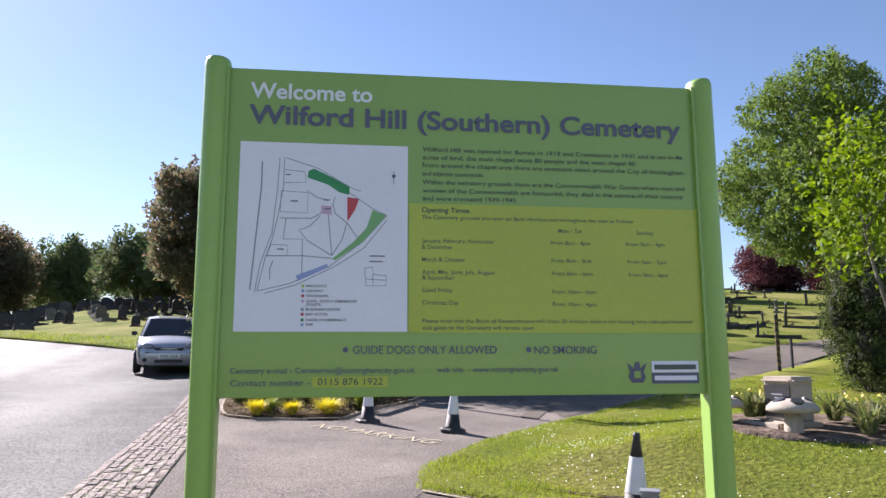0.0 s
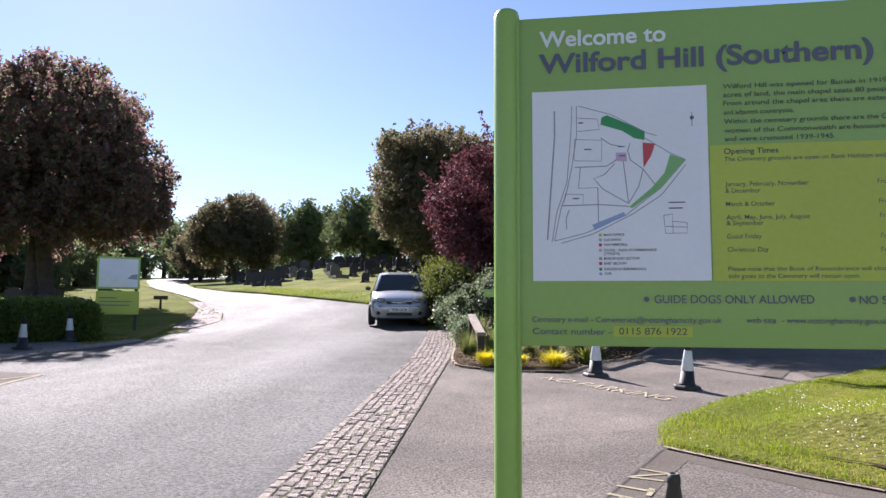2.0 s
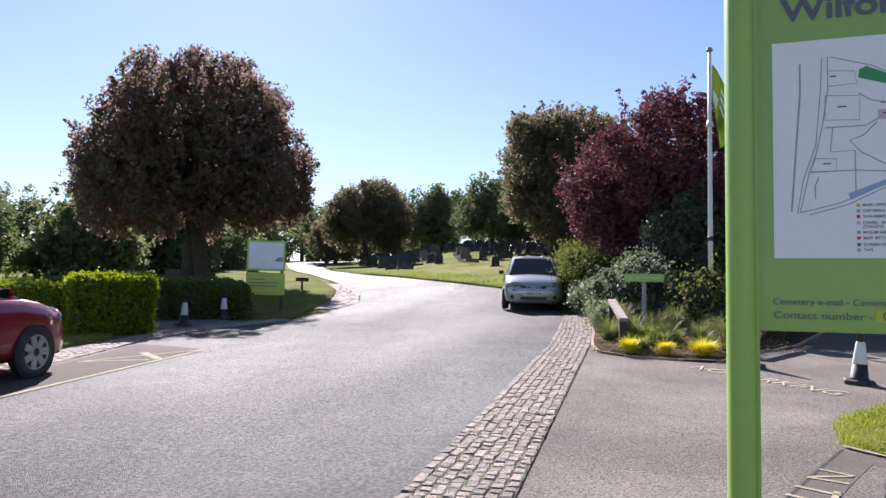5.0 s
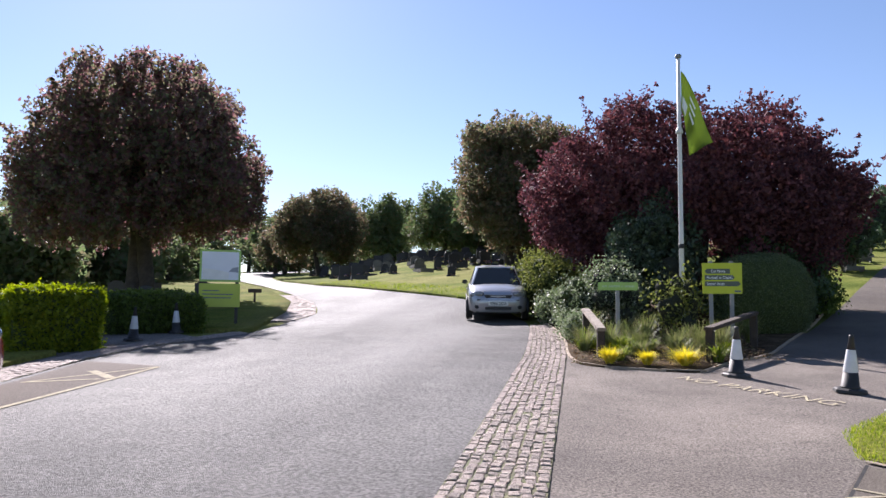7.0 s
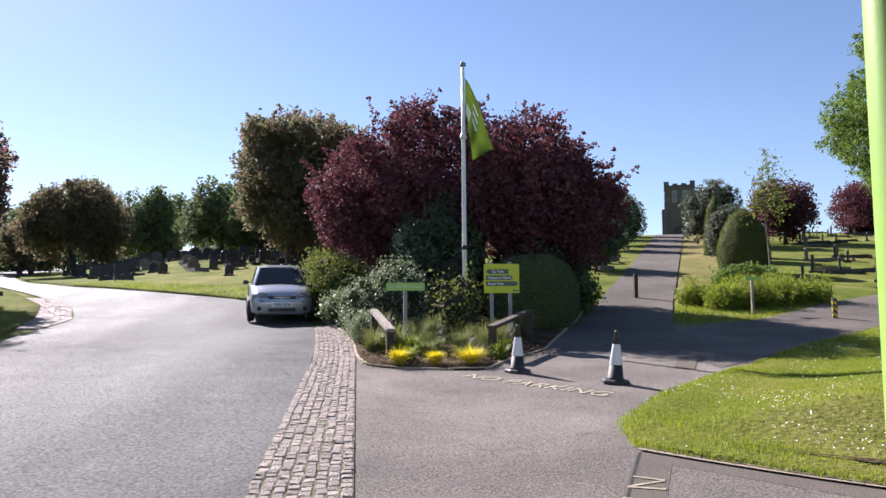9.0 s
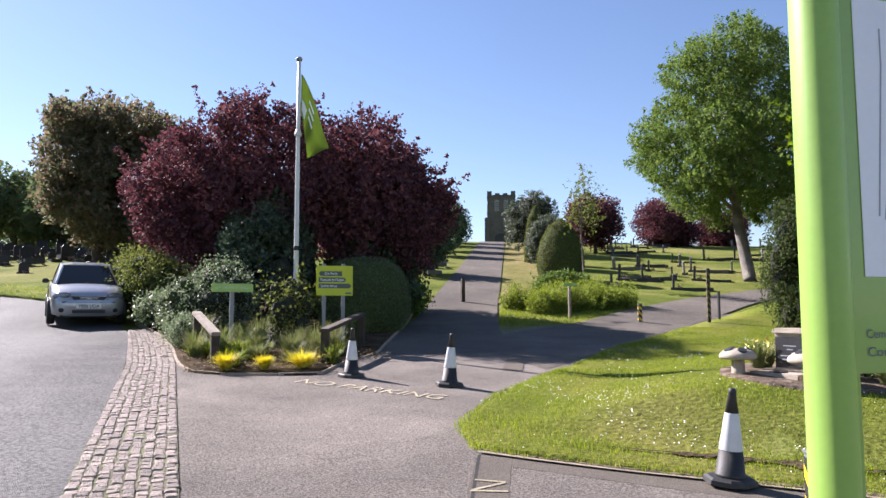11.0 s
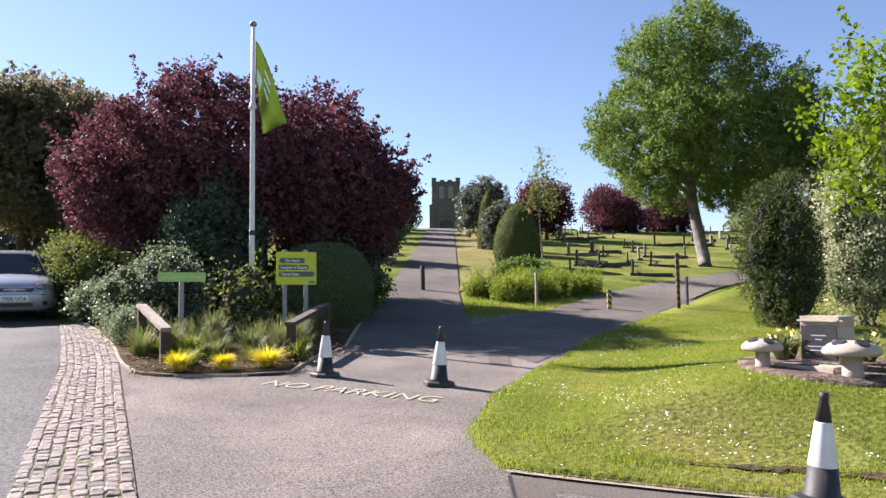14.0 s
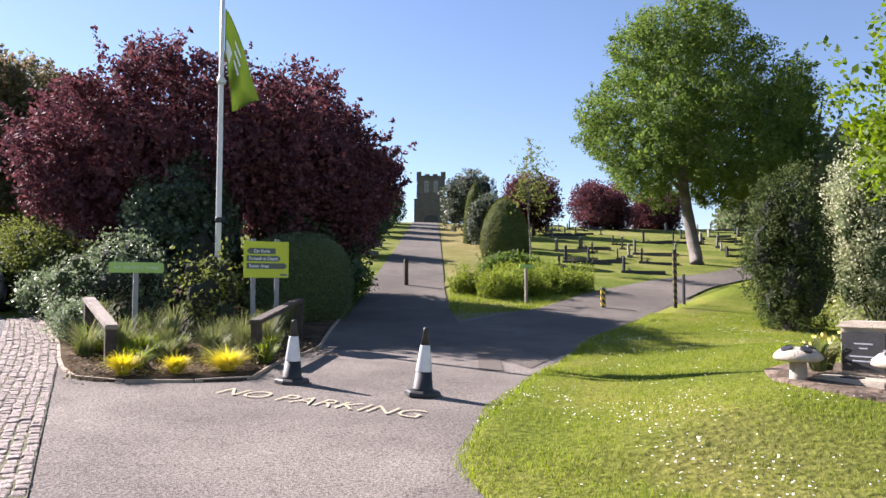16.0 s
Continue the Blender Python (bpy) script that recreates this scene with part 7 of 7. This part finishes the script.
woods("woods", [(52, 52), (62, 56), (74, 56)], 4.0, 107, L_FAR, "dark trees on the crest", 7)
tree("bare_tree", 27.5, 24.5, 8.5, 2.6, "half-bare tree with crooked grey limbs", L_GREEN, 108, bark=M_BARK_PALE, crown_low=2.5, trunk_r=0.16, clumps=60, per=10, size=0.14, lobes=14, limbs=14)

# ---- low plants by the path ----
shrub("juniper", 12.1, 24.6, 1.0, 0.8, 0.8, "spreading dark green juniper bush", L_GREEN, 113, clumps=350, per=18, size=0.1, core=M_CORE_GREEN)
shrub("clump_shrub", 4.9, 21.0, 0.8, 0.8, 1.3, "leafy green shrub at the path's edge", L_GREEN, 114, clumps=260, per=16, size=0.1)
shrub("green_shrub", -1.55, 19.4, 0.55, 0.8, 0.9, "grey-green shrub spilling to the kerb", L_GREY, 115, core=M_CORE_GREEN, clumps=420, per=16, size=0.07)



def weed_stand(x, y, r, h, seed):
    """A stand of thin upright stems with small narrow leaves up each one."""
    rng = np.random.default_rng(seed)
    ob = thing("tall_weeds", pose(x, y, H(x, y) - 0.04), "stand of tall feathery yellow-green weeds beside the path", "weeds")
    stems, spots = bmesh.new(), []
    for i in range(46):
        t, q = rng.random() * 2 * math.pi, math.sqrt(rng.random()) * r
        foot = np.array([math.cos(t) * q, math.sin(t) * q, 0.0])
        tip = foot + np.array([rng.normal() * 0.09, rng.normal() * 0.09, h * (0.55 + 0.5 * rng.random())])
        if i % 3 == 0:
            cyl(stems, foot, tip, 0.006, 0.003, 4)
        for f in np.linspace(0.12, 1.0, 12):
            spots.append(foot * (1 - f) + tip * f + rng.normal(size=(3, 3)) * (0.045, 0.045, 0.03))
    tagged(part("stalk", stems, M_CORE_GREEN, ob), kind="stuff")
    p = np.concatenate(spots)
    p[:, 2] = np.abs(p[:, 2])
    part("foliage", leaves("foliage", p, 0.075, L_WEED, rng, 0.3), None, ob)


for i in range(34):
    rr = np.random.default_rng(500 + i)
    f, g = (i % 17) / 16, i // 17
    weed_stand(8.95 + 3.5 * f - 0.25 * g + rr.normal() * 0.12, 20.5 + 0.6 * f + 0.9 * g + rr.normal() * 0.15, 0.3 + 0.16 * rr.random(), 0.42 + 0.55 * rr.random() - 0.1 * f, 530 + i)

# ---- lawn blades and daisies ----
def inside(px, py, poly):
    c = np.zeros(len(px), bool)
    j = len(poly) - 1
    for i in range(len(poly)):
        (xi, yi), (xj, yj) = poly[i], poly[j]
        k = ((yi > py) != (yj > py)) & (px < (xj - xi) * (py - yi) / (yj - yi + 1e-12) + xi)
        c ^= k
        j = i
    return c


def heights(x, y):
    return np.array([H(a, b) for a, b in zip(x, y)])


def blades(name, poly, n, h, material, seed, label, lift, wd=0.007, bare=()):
    rng = np.random.default_rng(seed)
    lo, hi = np.min(poly, 0), np.max(poly, 0)
    x, y = lo[0] + (hi[0] - lo[0]) * rng.random(n), lo[1] + (hi[1] - lo[1]) * rng.random(n)
    k = inside(x, y, poly)
    for hole in bare:
        k &= ~inside(x, y, hole)
    x, y = x[k], y[k]
    m = len(x)
    z = heights(x, y) + lift
    t = rng.random(m) * 2 * math.pi
    hh = h * (0.5 + rng.random(m)) * (0.7 + 0.6 * np.array([noise.noise((a * 1.3, b * 1.3, 0)) for a, b in zip(x, y)]))
    c, s = np.cos(t) * wd / 2, np.sin(t) * wd / 2
    lx, ly = rng.normal(size=m) * hh * 0.45, rng.normal(size=m) * hh * 0.45
    v = np.stack([np.stack([x + c, y + s, z - 0.01], 1), np.stack([x - c, y - s, z - 0.01], 1), np.stack([x + lx, y + ly, z + hh], 1)], 1).reshape(-1, 3)
    me = bpy.data.meshes.new(name)
    me.vertices.add(3 * m)
    me.vertices.foreach_set("co", v.ravel())
    me.loops.add(3 * m)
    me.loops.foreach_set("vertex_index", np.arange(3 * m, dtype=np.int32))
    me.polygons.add(m)
    me.polygons.foreach_set("loop_start", np.arange(0, 3 * m, 3, dtype=np.int32))
    me.materials.append(material)
    me.update(calc_edges=True)
    return tagged(new(name, me), label, "grass", kind="stuff")


LAWN = [tuple(p) for p in LAWN_TOP[:9]] + [(14, 16), (14, 0)] + [tuple(p) for p in LAWN_LOW[:9][::-1]]
blades("lawn_grass", LAWN, 420000, 0.034, L_BLADE, 121, "short green grass blades of the lawn", 0.03, bare=(CHIP_A + CHIP_B[::-1], RUT))
RIM = [(1.1, 6.8), (1.3, 7.75), (2.5, 9.35), (4.6, 11.35), (4.75, 11.15), (2.7, 9.1), (1.55, 7.6), (1.45, 6.75), (2.7, 5.6), (5.1, 3.5), (4.95, 3.3), (2.5, 5.45), (1.4, 6.45)]
blades("rim_grass", RIM, 60000, 0.04, L_BLADE, 122, "longer grass along the lawn's rim", 0.014)
blades("rut_grass", RUT_BANK, 26000, 0.055, L_BLADE, 126, "rough grass hanging over the wheel rut", 0.028, 0.008, (RUT,))
blades("island_grass", [(5.95, 16.7), (9.0, 18.3), (12.1, 20.5), (12, 24), (9, 23), (7.1, 19.3)], 30000, 0.09, L_BLADE, 123, "grass on the point between the paths", -0.04, 0.012)
blades("bank_grass", [(-2.8, 21.2), (-3.8, 25), (-5.7, 27.5), (-9.5, 31.5), (-15, 37.5), (-14, 39), (-8, 33), (-3, 27)], 26000, 0.12, L_BLADE, 124, "rough grass along the drive", 0.05, 0.02)
rng = np.random.default_rng(125)
n = 36000
x, y = 1 + 12 * rng.random(n), 1 + 15 * rng.random(n)
k = inside(x, y, LAWN) & (np.array([noise.noise((a * 0.8, b * 0.8, 5)) for a, b in zip(x, y)]) + 0.7 * np.array([noise.noise((a * 3.1, b * 3.1, 9)) for a, b in zip(x, y)]) + 0.25 * rng.normal(size=n) > 0.36) & ~inside(x, y, CHIP_A + CHIP_B[::-1])
x, y = x[k], y[k]
z = heights(x, y) + 0.03 + 0.026 + 0.018 * rng.random(len(x))
dv, df = [], []
for a, b, c in zip(x, y, z):
    q, r = len(dv), 0.0055 + 0.004 * rng.random()
    tx, ty = rng.normal(size=2) * 0.25
    dv += [(a + math.cos(t) * r, b + math.sin(t) * r, c + r * (tx * math.cos(t) + ty * math.sin(t))) for t in np.linspace(0, 2 * math.pi, 6, endpoint=False)]
    df.append(tuple(range(q, q + 6)))
tagged(new("daisies", mesh_of("daisies", dv, df, M_PETAL)), "white daisies scattered over the lawn", "flowers", kind="stuff")
